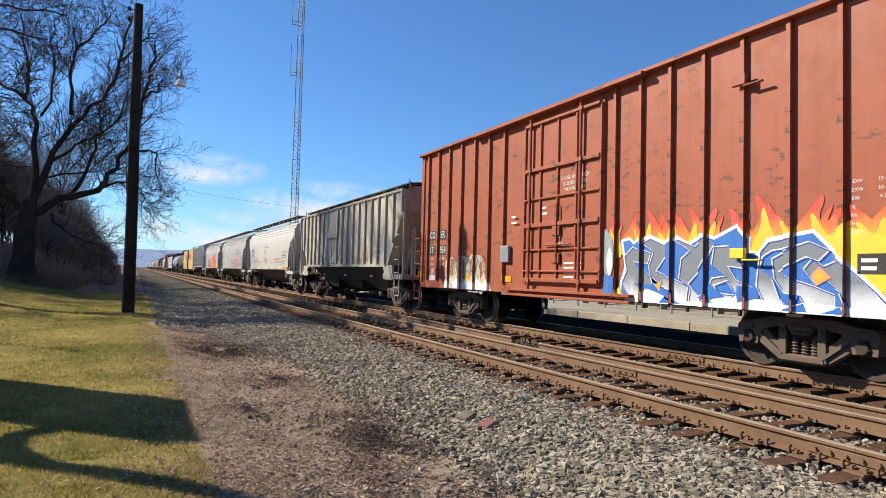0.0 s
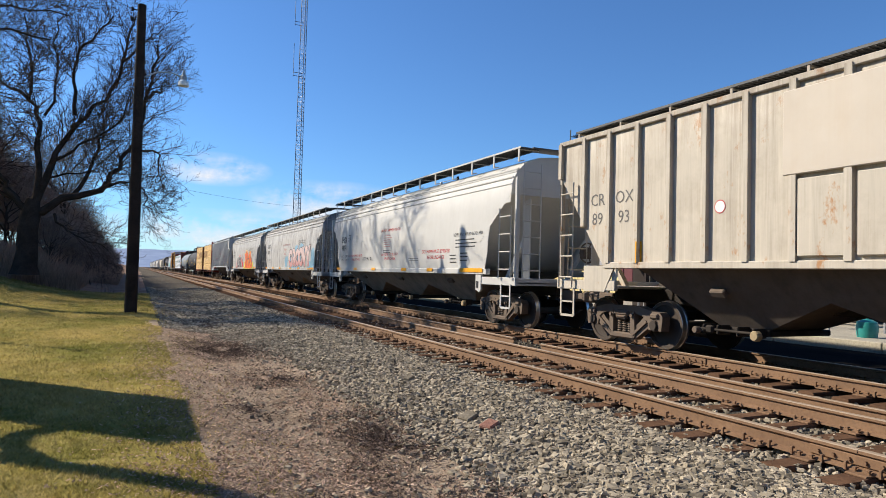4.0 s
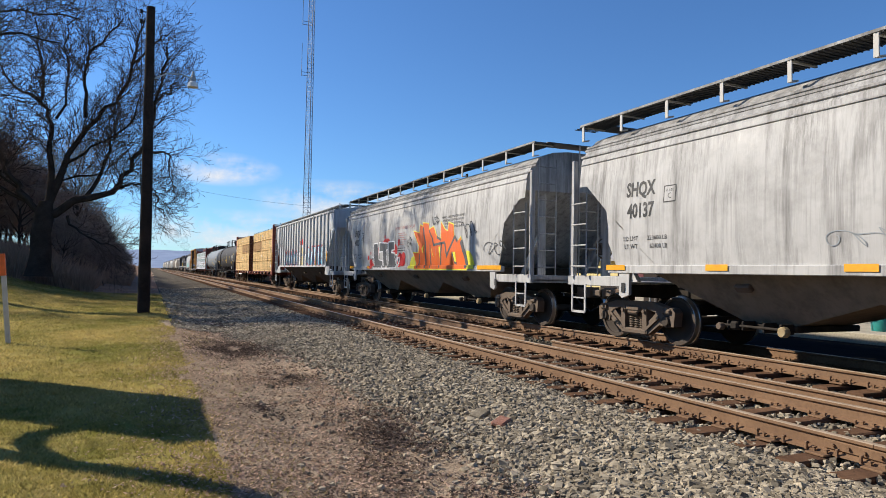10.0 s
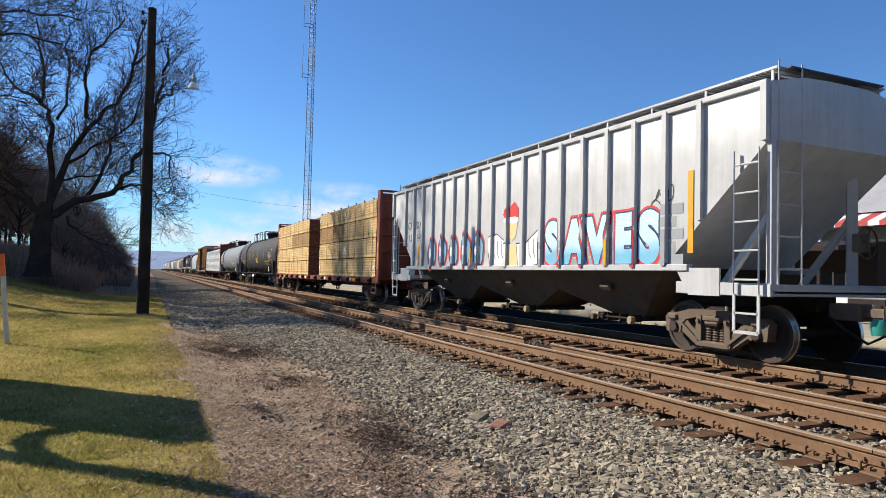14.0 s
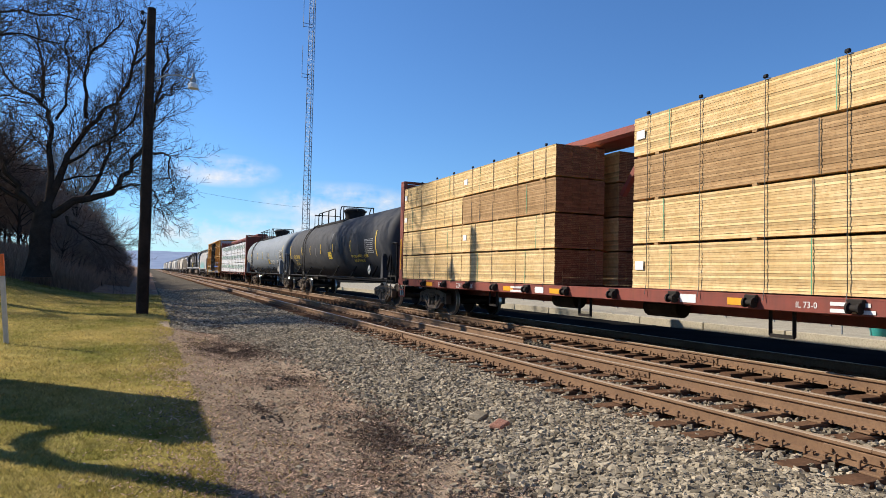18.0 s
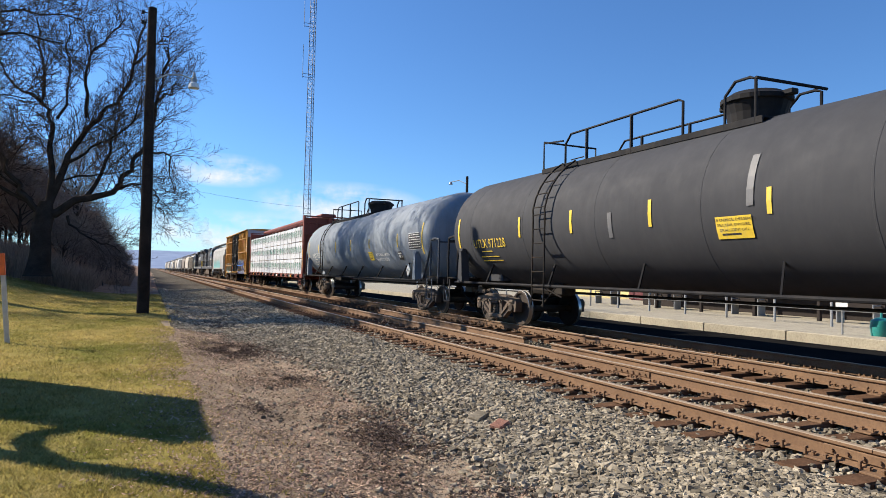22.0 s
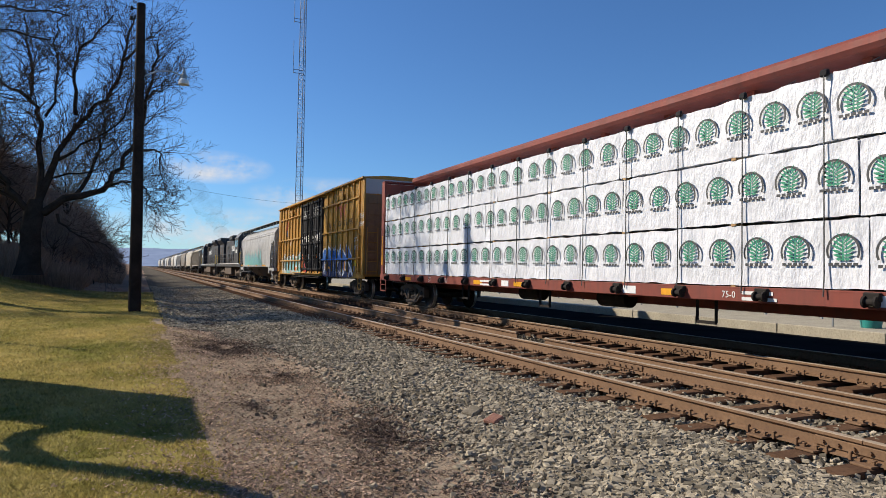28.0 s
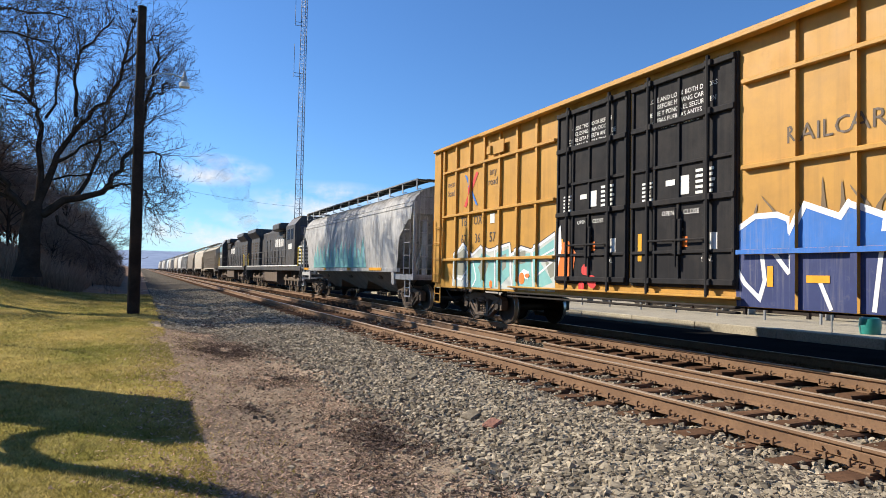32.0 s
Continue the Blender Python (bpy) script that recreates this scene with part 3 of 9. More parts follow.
def truck_meshes():
    """Side frame, spring nest, bolster and wheelset of a freight truck, wheel base 1.78 m."""
    f = Form()
    for sg in (1, -1):
        # top chord, pedestal over the journal, diagonal down to the spring seat, column beside the springs
        f.slab([(0, 0.79), (0, 0.66), (sg * 0.34, 0.66), (sg * 0.62, 0.60), (sg * 0.72, 0.50), (sg * 0.74, 0.36), (sg * 0.80, 0.36), (sg * 0.83, 0.56), (sg * 0.98, 0.56),
                (sg * 1.01, 0.36), (sg * 1.08, 0.36), (sg * 1.11, 0.62), (sg * 1.04, 0.70), (sg * 0.80, 0.72), (sg * 0.50, 0.79)], -1.09, -0.90)
        f.slab([(sg * 0.62, 0.62), (sg * 0.76, 0.50), (sg * 0.74, 0.40), (sg * 0.36, 0.15), (sg * 0.26, 0.15), (sg * 0.26, 0.33), (sg * 0.50, 0.50)], -1.07, -0.92)
        f.slab([(sg * 0.25, 0.70), (sg * 0.36, 0.70), (sg * 0.38, 0.18), (sg * 0.25, 0.18)], -1.10, -0.90)
        f.bar((-1.085, sg * 0.70, 0.52), (-1.085, sg * 0.32, 0.24), 0.05, 0.05)
        f.box((-1.10, sg * 0.91, 0.63), (0.07, 0.22, 0.10), 0.025)
        f.lathe([(-0.02, 0.0), (-0.02, 0.035), (0.02, 0.035), (0.02, 0.0)], (-1.12, sg * 0.305, 0.60), "x", 8)
    f.box((-0.99, 0, 0.20), (0.24, 0.74, 0.12), 0.03)
    f.box((-1.08, 0, 0.64), (0.12, 0.42, 0.11), 0.035)
    f.box((-1.06, 0, 0.57), (0.16, 0.30, 0.06), 0.02)
    frame_ = f
    s = Form()
    turns = [(0.26, 0.045)]
    for j in range(6):
        turns += [(0.272 + 0.044 * j, 0.045), (0.286 + 0.044 * j, 0.070), (0.300 + 0.044 * j, 0.045)]
    s.lathe(turns + [(0.56, 0.045)], (0, 0, 0), "z", 9)
    b = Form()
    b.box((0, 0, 0.60), (2.25, 0.32, 0.20), 0.03)
    b.box((0, 0, 0.74), (0.5, 0.5, 0.10), 0.02)
    b.bar((-0.75, 0.45, 0.38), (0.75, 0.45, 0.38), 0.10, 0.10)
    b.bar((-0.75, -0.45, 0.38), (0.75, -0.45, 0.38), 0.10, 0.10)
    w = Form()
    for sg in (-1, 1):
        w.mat = 0
        tread = [(-0.085, 0.34), (-0.085, 0.415), (-0.082, 0.450)]
        w.lathe([(sg * a - sg * 0.0, r) for a, r in ((0.690, 0.0), (0.69, 0.11), (0.74, 0.13), (0.735, 0.30), (0.70, 0.385), (0.69, 0.40), (0.685, 0.476), (0.700, 0.484), (0.716, 0.470))], (0, 0, 0), "x", 28)
        w.mat = 1
        w.lathe([(sg * a, r) for a, r in ((0.716, 0.470), (0.728, 0.4575), (0.815, 0.452), (0.822, 0.444))], (0, 0, 0), "x", 28)
        w.mat = 2
        w.lathe([(sg * a, r) for a, r in ((0.822, 0.444), (0.822, 0.385))], (0, 0, 0), "x", 28)
        w.mat = 0
        w.lathe([(sg * a, r) for a, r in ((0.822, 0.385), (0.80, 0.375), (0.775, 0.30), (0.80, 0.14), (0.84, 0.11), (0.84, 0.08), (1.0, 0.075))], (0, 0, 0), "x", 28)
        w.lathe([(sg * a, r) for a, r in ((0.90, 0.12), (1.08, 0.12), (1.09, 0.10), (1.13, 0.085), (1.13, 0.0))], (0, 0, 0), "x", 16)
        for k in range(3):
            a = 2 * math.pi * k / 3
            w.lathe([(sg * 1.085, 0.024), (sg * 1.12, 0.024), (sg * 1.12, 0.0)], (0, 0.082 * math.sin(a), 0.082 * math.cos(a)), "x", 6)
    w.lathe([(-0.7, 0.085), (0.7, 0.085)], (0, 0, 0), "x", 10)
    for q in (w, s):
        q.smooth = True
    return (frame_.mesh("side_frame", TRUCK), s.mesh("spring", TRUCK), b.mesh("truck", UNDER),
            w.mesh("wheelset", WHEEL, TREAD, WHEELRIM))


SIDE_FRAME, SPRINGS, BOLSTER, WHEELSET = truck_meshes()


def truck(c, y):
    t = new("truck", BOLSTER)
    t.parent, t.location = c, (0, y, 0)
    for sx in (0, math.pi):
        o = new("side_frame", SIDE_FRAME)
        o.parent, o.rotation_euler = t, (0, 0, sx)
        for k in (-0.15, 0, 0.15):
            if sx == 0:
                q = new("spring", SPRINGS)
                q.parent, q.location = t, (-1.0, k, 0)
    for sy in (0.89, -0.89):
        w = new("wheelset", WHEELSET)
        w.parent, w.location = t, (0, sy, 0.4575)
        WHEELS.append((w, sy))
    return t


def couplers(c, half):
    """Draft gear and knuckle couplers with a hanging air hose at both ends."""
    for sg in (-1, 1):
        f = Form()
        f.box((0, sg * (half + 0.12), 0.86), (0.32, 0.5, 0.26), 0.02)
        f.box((0, sg * (half + 0.50), 0.86), (0.13, 0.45, 0.15), 0.02)
        f.box((0.03, sg * (half + 0.75), 0.86), (0.28, 0.2, 0.26), 0.05)
        part("coupler", f, TRUCK, c)
        f = Form()
        f.tube([(-0.35, sg * half, 0.80), (-0.35, sg * (half + 0.25), 0.62), (-0.25, sg * (half + 0.55), 0.42), (-0.12, sg * (half + 0.72), 0.55)], 0.022, 6)
        part("air_hose", f, BLACKP, c)


def ladder(c, y0, y1, z0, z1, rungs, mat, x=SIDE - 0.06, r=0.016, label="", along="y", xx=0.0):
    """A side ladder (along y) or an end ladder (along x, at y0)."""
    f = Form()
    def at(k, z):
        return (x, k, z) if along == "y" else (k, xx, z)
    for k in (y0, y1):
        f.bar(at(k, z0), at(k, z1), 0.05, 0.02)
    for i in range(rungs):
        z = z0 + (z1 - z0) * (i + 0.5) / rungs
        f.tube([at(y0, z), at(y1, z)], r, 6)
    part("ladder", f, mat, c, label)


def sill_step(c, y, w, z0, z1, mat):
    f = Form()
    for k in (y - w / 2, y + w / 2):
        f.bar((SIDE - 0.02, k, z1), (SIDE - 0.02, k, z0), 0.05, 0.02, (1, 0, 0))
    f.bar((SIDE - 0.02, y - w / 2, z0), (SIDE - 0.02, y + w / 2, z0), 0.02, 0.05)
    f.bar((SIDE - 0.02, y - w / 2, (z0 + z1) / 2), (SIDE - 0.02, y + w / 2, (z0 + z1) / 2), 0.02, 0.03)
    part("sill_step", f, mat, c)


def sign(c, text, size, y, z, mat, x=SIDE, stretch=1.0, label="", name="lettering", tilt=0.0):
    """Lettering on the near side, centred at y, z."""
    vs, fs = lettering(text, size, stretch)
    ca, sa = math.cos(tilt), math.sin(tilt)
    f = Form()
    f.add([(x - 0.006, y - (a * ca - b * sa), z + a * sa + b * ca) for a, b in vs], fs)
    return part(name, f, mat, c, label)


def patch(c, name, y, z, w, h, mat, x=SIDE, t=0.006, label=""):
    f = Form()
    f.box((x - t / 2 - 0.002, y, z), (t, w, h))
    return part(name, f, mat, c, label)


def bars(c, y, z, w, rows, mat, x=SIDE, h=0.035, gap=0.075, seed=1):
    """Small print that cannot be read: rows of plain bars."""
    rnd = random.Random(seed)
    f = Form()
    for i in range(rows):
        ww = w * rnd.uniform(0.75, 1.0)
        f.box((x - 0.004, y + (w - ww) / 2, z - gap * i), (0.004, ww, h))
    part("small_print", f, mat, c)


def hopper(name, label, s0, s1, body, trim, style="round", sill=1.42, side_top=3.74, crest=4.32, walk_z=4.49, bays=3, rust_ribs=False, detail=True):
    """A covered hopper: a body with sloping ends, bays below, roof walks, end platforms, ladders."""
    c = car(name, label, "hopper car", s0, s1)
    L = s1 - s0
    hl = L / 2
    if style == "round":
        prof = [(sill, -1.56), (sill + 0.5, -1.60), (sill + 1.1, -1.60), (sill + 1.7, -1.56), (side_top - 0.05, -1.50), (side_top, -1.47), (side_top + 0.2, -1.36), (crest - 0.15, -1.12), (crest, -0.75), (crest + 0.05, -0.3)]
        slope0, rise, ends = hl - 2.75, 0.80, hl - 0.35
        notch = lambda y: sill if y < hl - 1.40 else sill + min(1.75, 1.02 * min(1, (y - hl + 1.40) / 0.02) + 0.70 * min(1, max(0, (y - hl + 1.38) / 0.8)) ** 0.5)
    else:
        prof = [(sill, -1.56), (sill + 0.9, -1.56), (sill + 1.8, -1.56), (side_top - 0.02, -1.56), (side_top, -1.545), (crest - 0.02, -0.8), (crest, -0.3)]
        slope0, rise, ends = hl - (2.2 if L > 16 else 1.5), (0.88 if L > 16 else 1.3), hl - 0.05
        notch = None
    def low(y):
        return sill + rise * max(0.0, abs(y) - slope0)
    ys = sorted({round(v, 3) for v in [-ends, ends, -slope0, slope0] + [slope0 + (ends - slope0) * k / 10 for k in range(11)] + [-slope0 - (ends - slope0) * k / 10 for k in range(11)] + [slope0 * (k / 9 - 1) for k in range(19)]})
    def xof(z):
        for (z0, x0), (z1, x1) in zip(prof, prof[1:]):
            if z <= z1:
                return x0 + (x1 - x0) * max(0.0, z - z0) / (z1 - z0)
        return prof[-1][1]
    f = Form()
    n = len(prof)
    for y in ys:
        lz = low(y)
        half = [(xof(max(z, lz)), max(z, lz)) for z, _ in prof]
        f.v.extend([(x, y, z) for x, z in half] + [(-x, y, z) for x, z in reversed(half)])
    m = 2 * n
    for i in range(len(ys) - 1):
        for k in range(m - 1):
            f.f.append((i * m + k, i * m + k + 1, (i + 1) * m + k + 1, (i + 1) * m + k)), f.mi.append(0)
        f.f.append((i * m + m - 1, i * m, (i + 1) * m, (i + 1) * m + m - 1)), f.mi.append(0)
    f.f += [tuple(range(m)), tuple(reversed(range((len(ys) - 1) * m, len(ys) * m)))]
    f.mi += [0, 0]
    f.smooth = True
    part("body", f, body, c)
    if notch:
        for sg in (-1, 1):
            for dz, t_ in ((-0.13, 0.03), (0.02, 0.02)):
                f = Form()
                z = side_top + dz
                f.box((sg * (-xof(z) + 0.004), 0, z), (0.03, 2 * ends - 0.02, t_), 0.006)
                part("side_ledge", f, body, c)
        # the side sheets run on past the sloping end, cut out in a rounded notch
        for sx in (-1, 1):
            for sg in (-1, 1):
                f = Form()
                q = [slope0 + 0.02 + (hl - 1.41 - slope0) * k / 6 for k in range(7)] + [hl - 1.385 + 1.03 * k / 10 for k in range(11)]
                for y0, y1 in zip(q, q[1:]):
                    cuts = [0, 0.35, 0.7, 1.0]
                    for k0, k1 in zip(cuts, cuts[1:]):
                        p = []
                        for y, k in ((y0, k0), (y1, k0), (y1, k1), (y0, k1)):
                            lo_, hi_ = notch(y), max(low(y), notch(y)) + 0.02
                            z = lo_ + (hi_ - lo_) * k
                            p.append((sx * -xof(z), sg * y, z))
                        f.add(p, [(0, 1, 2, 3)])
                        f.add([(x - sx * 0.012, y, z) for x, y, z in p], [(3, 2, 1, 0)])
                f.smooth = True
                part("side_sheet", f, body, c)
    # bays with their gates
    bay0 = hl - 2.1
    span = 2 * bay0 - 0.3
    for k in range(bays):
        y0 = -bay0 + 0.15 + span * k / bays
        y1 = y0 + span / bays
        ym = (y0 + y1) / 2
        f = Form()
        ridge_z = (sill + 0.55) / 2 - 0.02
        za, zb = (sill + 0.03 if k == 0 else ridge_z), (sill + 0.03 if k == bays - 1 else ridge_z)
        xa, xb = (-1.5 if k == 0 else -1.06), (-1.5 if k == bays - 1 else -1.06)
        top = [(-1.5, y0, sill + 0.03), (1.5, y0, sill + 0.03), (1.5, y1, sill + 0.03), (-1.5, y1, sill + 0.03)]
        mid = [(xa, y0, za), (-xa, y0, za), (-xb, y1, zb), (xb, y1, zb)]
        bot = [(-0.62, ym - 0.5, 0.55), (0.62, ym - 0.5, 0.55), (0.62, ym + 0.5, 0.55), (-0.62, ym + 0.5, 0.55)]
        f.add(top + mid + bot, [(4, 5, 9, 8), (6, 7, 11, 10), (11, 10, 9, 8), (3, 0, 4, 8, 11, 7), (1, 2, 6, 10, 9, 5), (0, 1, 5, 4), (2, 3, 7, 6)])
        bay = part("hopper_bay", f, (CHUTE if style == "round" else BAYSOOT) if detail else UNDER, c)
        if detail:
            f = Form()
            f.box((0, ym, 0.50), (1.5, 1.15, 0.10), 0.02)
            for yy in (-0.5, -0.2, 0.2, 0.5):
                f.box((-0.88, ym + yy, 0.50), (0.30, 0.05, 0.16), 0.015)
            f.tube([(-1.02, ym - 0.62, 0.50), (-1.02, ym + 0.62, 0.50)], 0.022, 8)
            f.box((-1.02, ym + 0.34, 0.50), (0.12, 0.16, 0.14), 0.03)
            gate = part("outlet_gate", f, UNDER, bay)
            for yy, r_, m_ in ((-0.60, 0.085, CAPSTAN), (0.60, 0.065, TRUCK)):
                f = Form()
                f.lathe([(-0.05, 0.0), (-0.05, r_ * 0.8), (-0.03, r_), (0.05, r_), (0.05, 0.0)], (-1.08, ym + yy, 0.47), "x", 10)
                part("capstan", f, m_, gate, "worn cream capstan" if m_ is CAPSTAN else "")
            f = Form()
            f.box((-1.22, ym, 1.12), (0.10, 0.30, 0.14), 0.02, Matrix.Rotation(-0.75, 3, "Y"))
            part("vibrator_bracket", f, TRUCK, bay)
    f = Form()
    f.box((0, 0, 0.98), (0.45, L - 0.5, 0.30), 0.03)
    part("center_sill", f, UNDER, c)
    for sg in (-1, 1):
        f = Form()
        f.box((sg * 1.56, 0, sill - 0.015), (0.12, 2 * hl - (2.8 if style == "round" else 3.2), 0.15 if style == "round" else 0.12), 0.012)
        part("side_sill", f, trim, c)
    # end platforms, posts, ladders
    for sg in (-1, 1):
        y1 = sg * hl
        f = Form()
        f.box((0, y1 - sg * 0.85, 1.14), (3.0, 1.7, 0.05), 0.01)
        f.box((-1.54, y1 - sg * 0.95, 1.17), (0.08, 1.9, 0.20), 0.01)
        f.box((1.54, y1 - sg * 0.95, 1.17), (0.08, 1.9, 0.20), 0.01)
        f.box((0, y1 - sg * 0.04, 1.17), (3.05, 0.08, 0.18), 0.01)
        part("end_platform", f, trim, c)
        if style == "round":
            f = Form()
            f.slab([(y1 - sg * 2.02, sill - 0.05), (y1 - sg * 1.72, sill - 0.05), (y1 - sg * 1.72, 0.92), (y1 - sg * 1.80, 0.86), (y1 - sg * 2.0, 0.92)], -1.60, -1.54)
            part("jack_pad", f, trim, c)
            for sx in (-1, 1):
                f = Form()
                f.box((sx * 1.50, y1 - sg * 0.10, (1.2 + side_top) / 2), (0.10, 0.10, side_top - 1.2), 0.01)
                part("corner_post", f, trim, c)
        else:
            f = Form()
            f.slab([(y1 - sg * 1.9, sill - 0.02), (y1 - sg * 0.95, sill - 0.02), (y1 - sg * 0.95, 1.05), (y1 - sg * 1.6, 1.05)], -1.59, -1.55)
            part("jack_pad", f, trim, c)
            for sx in (-1, 1):
                f = Form()
                f.box((sx * 1.51, y1 - sg * 0.05, (1.2 + side_top) / 2), (0.09, 0.09, side_top - 1.2), 0.01)
                part("corner_post", f, trim, c)
        # slope sheet braces
        for sx in (-0.95, 0.95):
            f = Form()
            f.bar((sx, y1 - sg * 0.5, 1.15), (sx, y1 - sg * 0.5, side_top - 0.4), 0.12, 0.16)
            f.bar((sx, y1 - sg * 1.5, 1.15), (sx, y1 - sg * 0.5, 2.4), 0.10, 0.10)
            part("end_brace", f, body, c)
        if style == "round":
            ladder(c, y1 - sg * 0.16, y1 - sg * 0.72, 1.25, 3.0, 4, trim)
        else:
            ladder(c, y1 - sg * 0.16, y1 - sg * 0.62, 1.1, 3.3, 5, trim)
        ladder(c, -1.35, -0.85, 1.25, side_top + 0.35, 7, trim, along="x", xx=y1 - sg * 0.06)
        sill_step(c, y1 - sg * 0.42, 0.45, 0.52, 1.1, trim)
    # brake wheel on the leading end
    f = Form()
    f.lathe([(-0.02, 0.25), (0.0, 0.27), (0.02, 0.25), (0.0, 0.23)], (0.55, -hl - 0.02, 1.95), "y", 16)
    for k in range(5):
        a = 2 * math.pi * k / 5
        f.bar((0.55, -hl - 0.02, 1.95), (0.55 + 0.25 * math.cos(a), -hl - 0.02, 1.95 + 0.25 * math.sin(a)), 0.02, 0.02)
    f.box((0.55, -hl + 0.08, 1.95), (0.25, 0.16, 0.3), 0.02)
    part("brake_wheel", f, TRUCK, c)
    # roof walk: gratings on brackets along both edges and across the ends
    for sg in (-1, 1):
        f = Form()
        wx = 1.13 if style == "round" else 0.98
        f.box((sg * wx, 0, walk_z), (0.56, L - 0.3, 0.03), 0.0)
        if detail:
            for k in range(int(L / 0.09)):
                f.box((sg * wx, -hl + 0.2 + 0.09 * k, walk_z - 0.022), (0.56, 0.012, 0.018))
        walk_ = part("roof_walk", f, [GRATE if body is GREYW else DARKGRATE], c)
        for k in (-1, 1):
            f = Form()
            f.box((sg * (wx + k * 0.285), 0, walk_z + 0.008), (0.012, L - 0.3, 0.045), 0.003)
            part("edge_angle", f, trim if style == "round" and k > 0 else DARKGRATE if body is TAN else GRATE, walk_)
        nb = int(L / 1.28)
        bm = Form()
        bw, bh = (0.075, 0.34) if style == "round" else (0.05, 0.26)
        bm.box((sg * (wx + 0.27), 0, walk_z - bh / 2), (0.02, bw, bh), 0.004)
        bm.bar((sg * (wx + 0.26), 0, walk_z - 0.03), (sg * (wx - 0.3), 0, walk_z - 0.03), 0.04, 0.03)
        bm.bar((sg * (wx + 0.26), 0, walk_z - bh + 0.01), (sg * (wx + 0.12), 0, walk_z - bh + 0.04), 0.05, 0.03)
        bme = bm.mesh("walk_bracket", WHITE if style == "round" else trim)
        for k in range(nb + 1):
            o = new("walk_bracket", bme)
            o.parent, o.location = c, (0, -hl + 0.25 + (L - 0.5) * k / nb, 0)
    for sg in (-1, 1):
        f = Form()
        f.box((0, sg * (hl - 0.3), walk_z + 0.004), (2.2, 0.5, 0.03), 0.004)
        part("cross_walk", f, DARKGRATE, c)
    f = Form()
    f.box((0, 0, crest + 0.10), (0.62, L - 2.2, 0.10), 0.03)
    part("hatch_trough", f, body, c)
    # ribs of the straight-sided kind
    if style == "rib":
        edge_ = hl - (1.36 if L > 16 else 0.92)
        nr = 17
        rm = {}
        for k in range(-1, nr + 2):
            y = -edge_ + 2 * edge_ * k / nr if 0 <= k <= nr else (-hl + 0.1 if k < 0 else hl - 0.1)
            z0 = low(y) + 0.03
            key = round(z0, 3)
            if key not in rm:
                g = Form()
                g.slab([(-0.055, z0), (0.055, z0), (0.055, side_top - 0.02), (-0.055, side_top - 0.02)], -1.64, -1.555)
                rm[key] = g.mesh("rib", body)
            for turn in (0, math.pi):
                o = new("rib", rm[key])
                o.parent, o.location, o.rotation_euler = c, (0, y, 0), (0, 0, turn)
        f = Form()
        f.box((-1.57, 0, side_top - 0.02), (0.10, L - 0.1, 0.10), 0.012)
        part("top_chord", f, body, c)
    truck(c, -hl + 1.55)
    truck(c, hl - 1.55)
    couplers(c, hl)
    return c


# the cars in their order; s is the place along the train
def boxcar(name, label, s0, s1, body, floor_z, top_z):
    c = car(name, label, "boxcar", s0, s1)
    L, hl = s1 - s0, (s1 - s0) / 2
    f = Form()
    f.box((0, 0, (floor_z + top_z) / 2), (3.06, L - 0.06, top_z - floor_z - 0.06), 0.02)
    part("body", f, body, c)
    f = Form()
    n = 9
    f.slab([(-1.58, top_z - 0.09), (1.58, top_z - 0.09), (1.58, top_z - 0.03), (0.8, top_z + 0.05), (0, top_z + 0.075), (-0.8, top_z + 0.05), (-1.58, top_z - 0.03)], -hl, hl, "y")
    part("roof", f, body, c)
    f = Form()
    f.box((0, 0, 0.95), (0.5, L - 0.4, 0.30), 0.03)
    for k in range(8):
        f.box((0, -hl + 1.0 + (L - 2) * k / 7, 0.93), (2.8, 0.12, 0.14), 0.01)
    part("underframe", f, UNDER, c)
    truck(c, -hl + 2.35)
    truck(c, hl - 2.35)
    couplers(c, hl)
    return c


red = boxcar("boxcar", "rust-red ribbed boxcar with bright graffiti along its lower side", -94.76, -79.30, RED, 0.90, 5.14)
tan = hopper("hopper_car", "tan ribbed covered hopper car with rust stains", -77.85, -62.5, TAN, TAN, "rib", 1.58, 4.20, 4.40, 4.46, 3)
ha = hopper("hopper_car", "clean pale grey covered hopper car with red stencils", -60.75, -43.85, WHITE, WHITE)
hb = hopper("hopper_car", "streaked dirty white hopper car with pink lettering", -42.3, -25.5, DIRTY, DIRTY)
hc = hopper("hopper_car", "streaked grey-white hopper car with orange lettering", -23.97, -7.5, DIRTY, DIRTY)
hd = hopper("hopper_car", "pale grey ribbed hopper car with blue graffiti", -5.7, 10.7, GREYW, GREYW, "rib", 1.52, 4.28, 4.45, 4.56, 3)




# ---- painted letters and pictures on the cars ----
def clipped(poly, axis, lo, hi):
    """The part of a polygon of pairs between lo and hi on one axis."""
    for bound, sg in ((lo, 1), (hi, -1)):
        out = []
        for i, p in enumerate(poly):
            q = poly[(i + 1) % len(poly)]
            a, b = sg * (p[axis] - bound), sg * (q[axis] - bound)
            if a >= 0:
                out.append(p)
            if (a >= 0) != (b >= 0):
                k = a / (a - b)
                out.append((p[0] + (q[0] - p[0]) * k, p[1] + (q[1] - p[1]) * k))
        poly = out
        if len(poly) < 3:
            return []
    return poly


def ribbed(ribs, half_width, panel_x, rib_x, end=12.0):
    """The strips of a ribbed side: (y0, y1, x)."""
    cuts, y = [], -end
    for r in sorted(ribs):
        cuts += [(y, r - half_width, panel_x), (r - half_width, r + half_width, rib_x)]
        y = r + half_width
    return cuts + [(y, end, panel_x)]


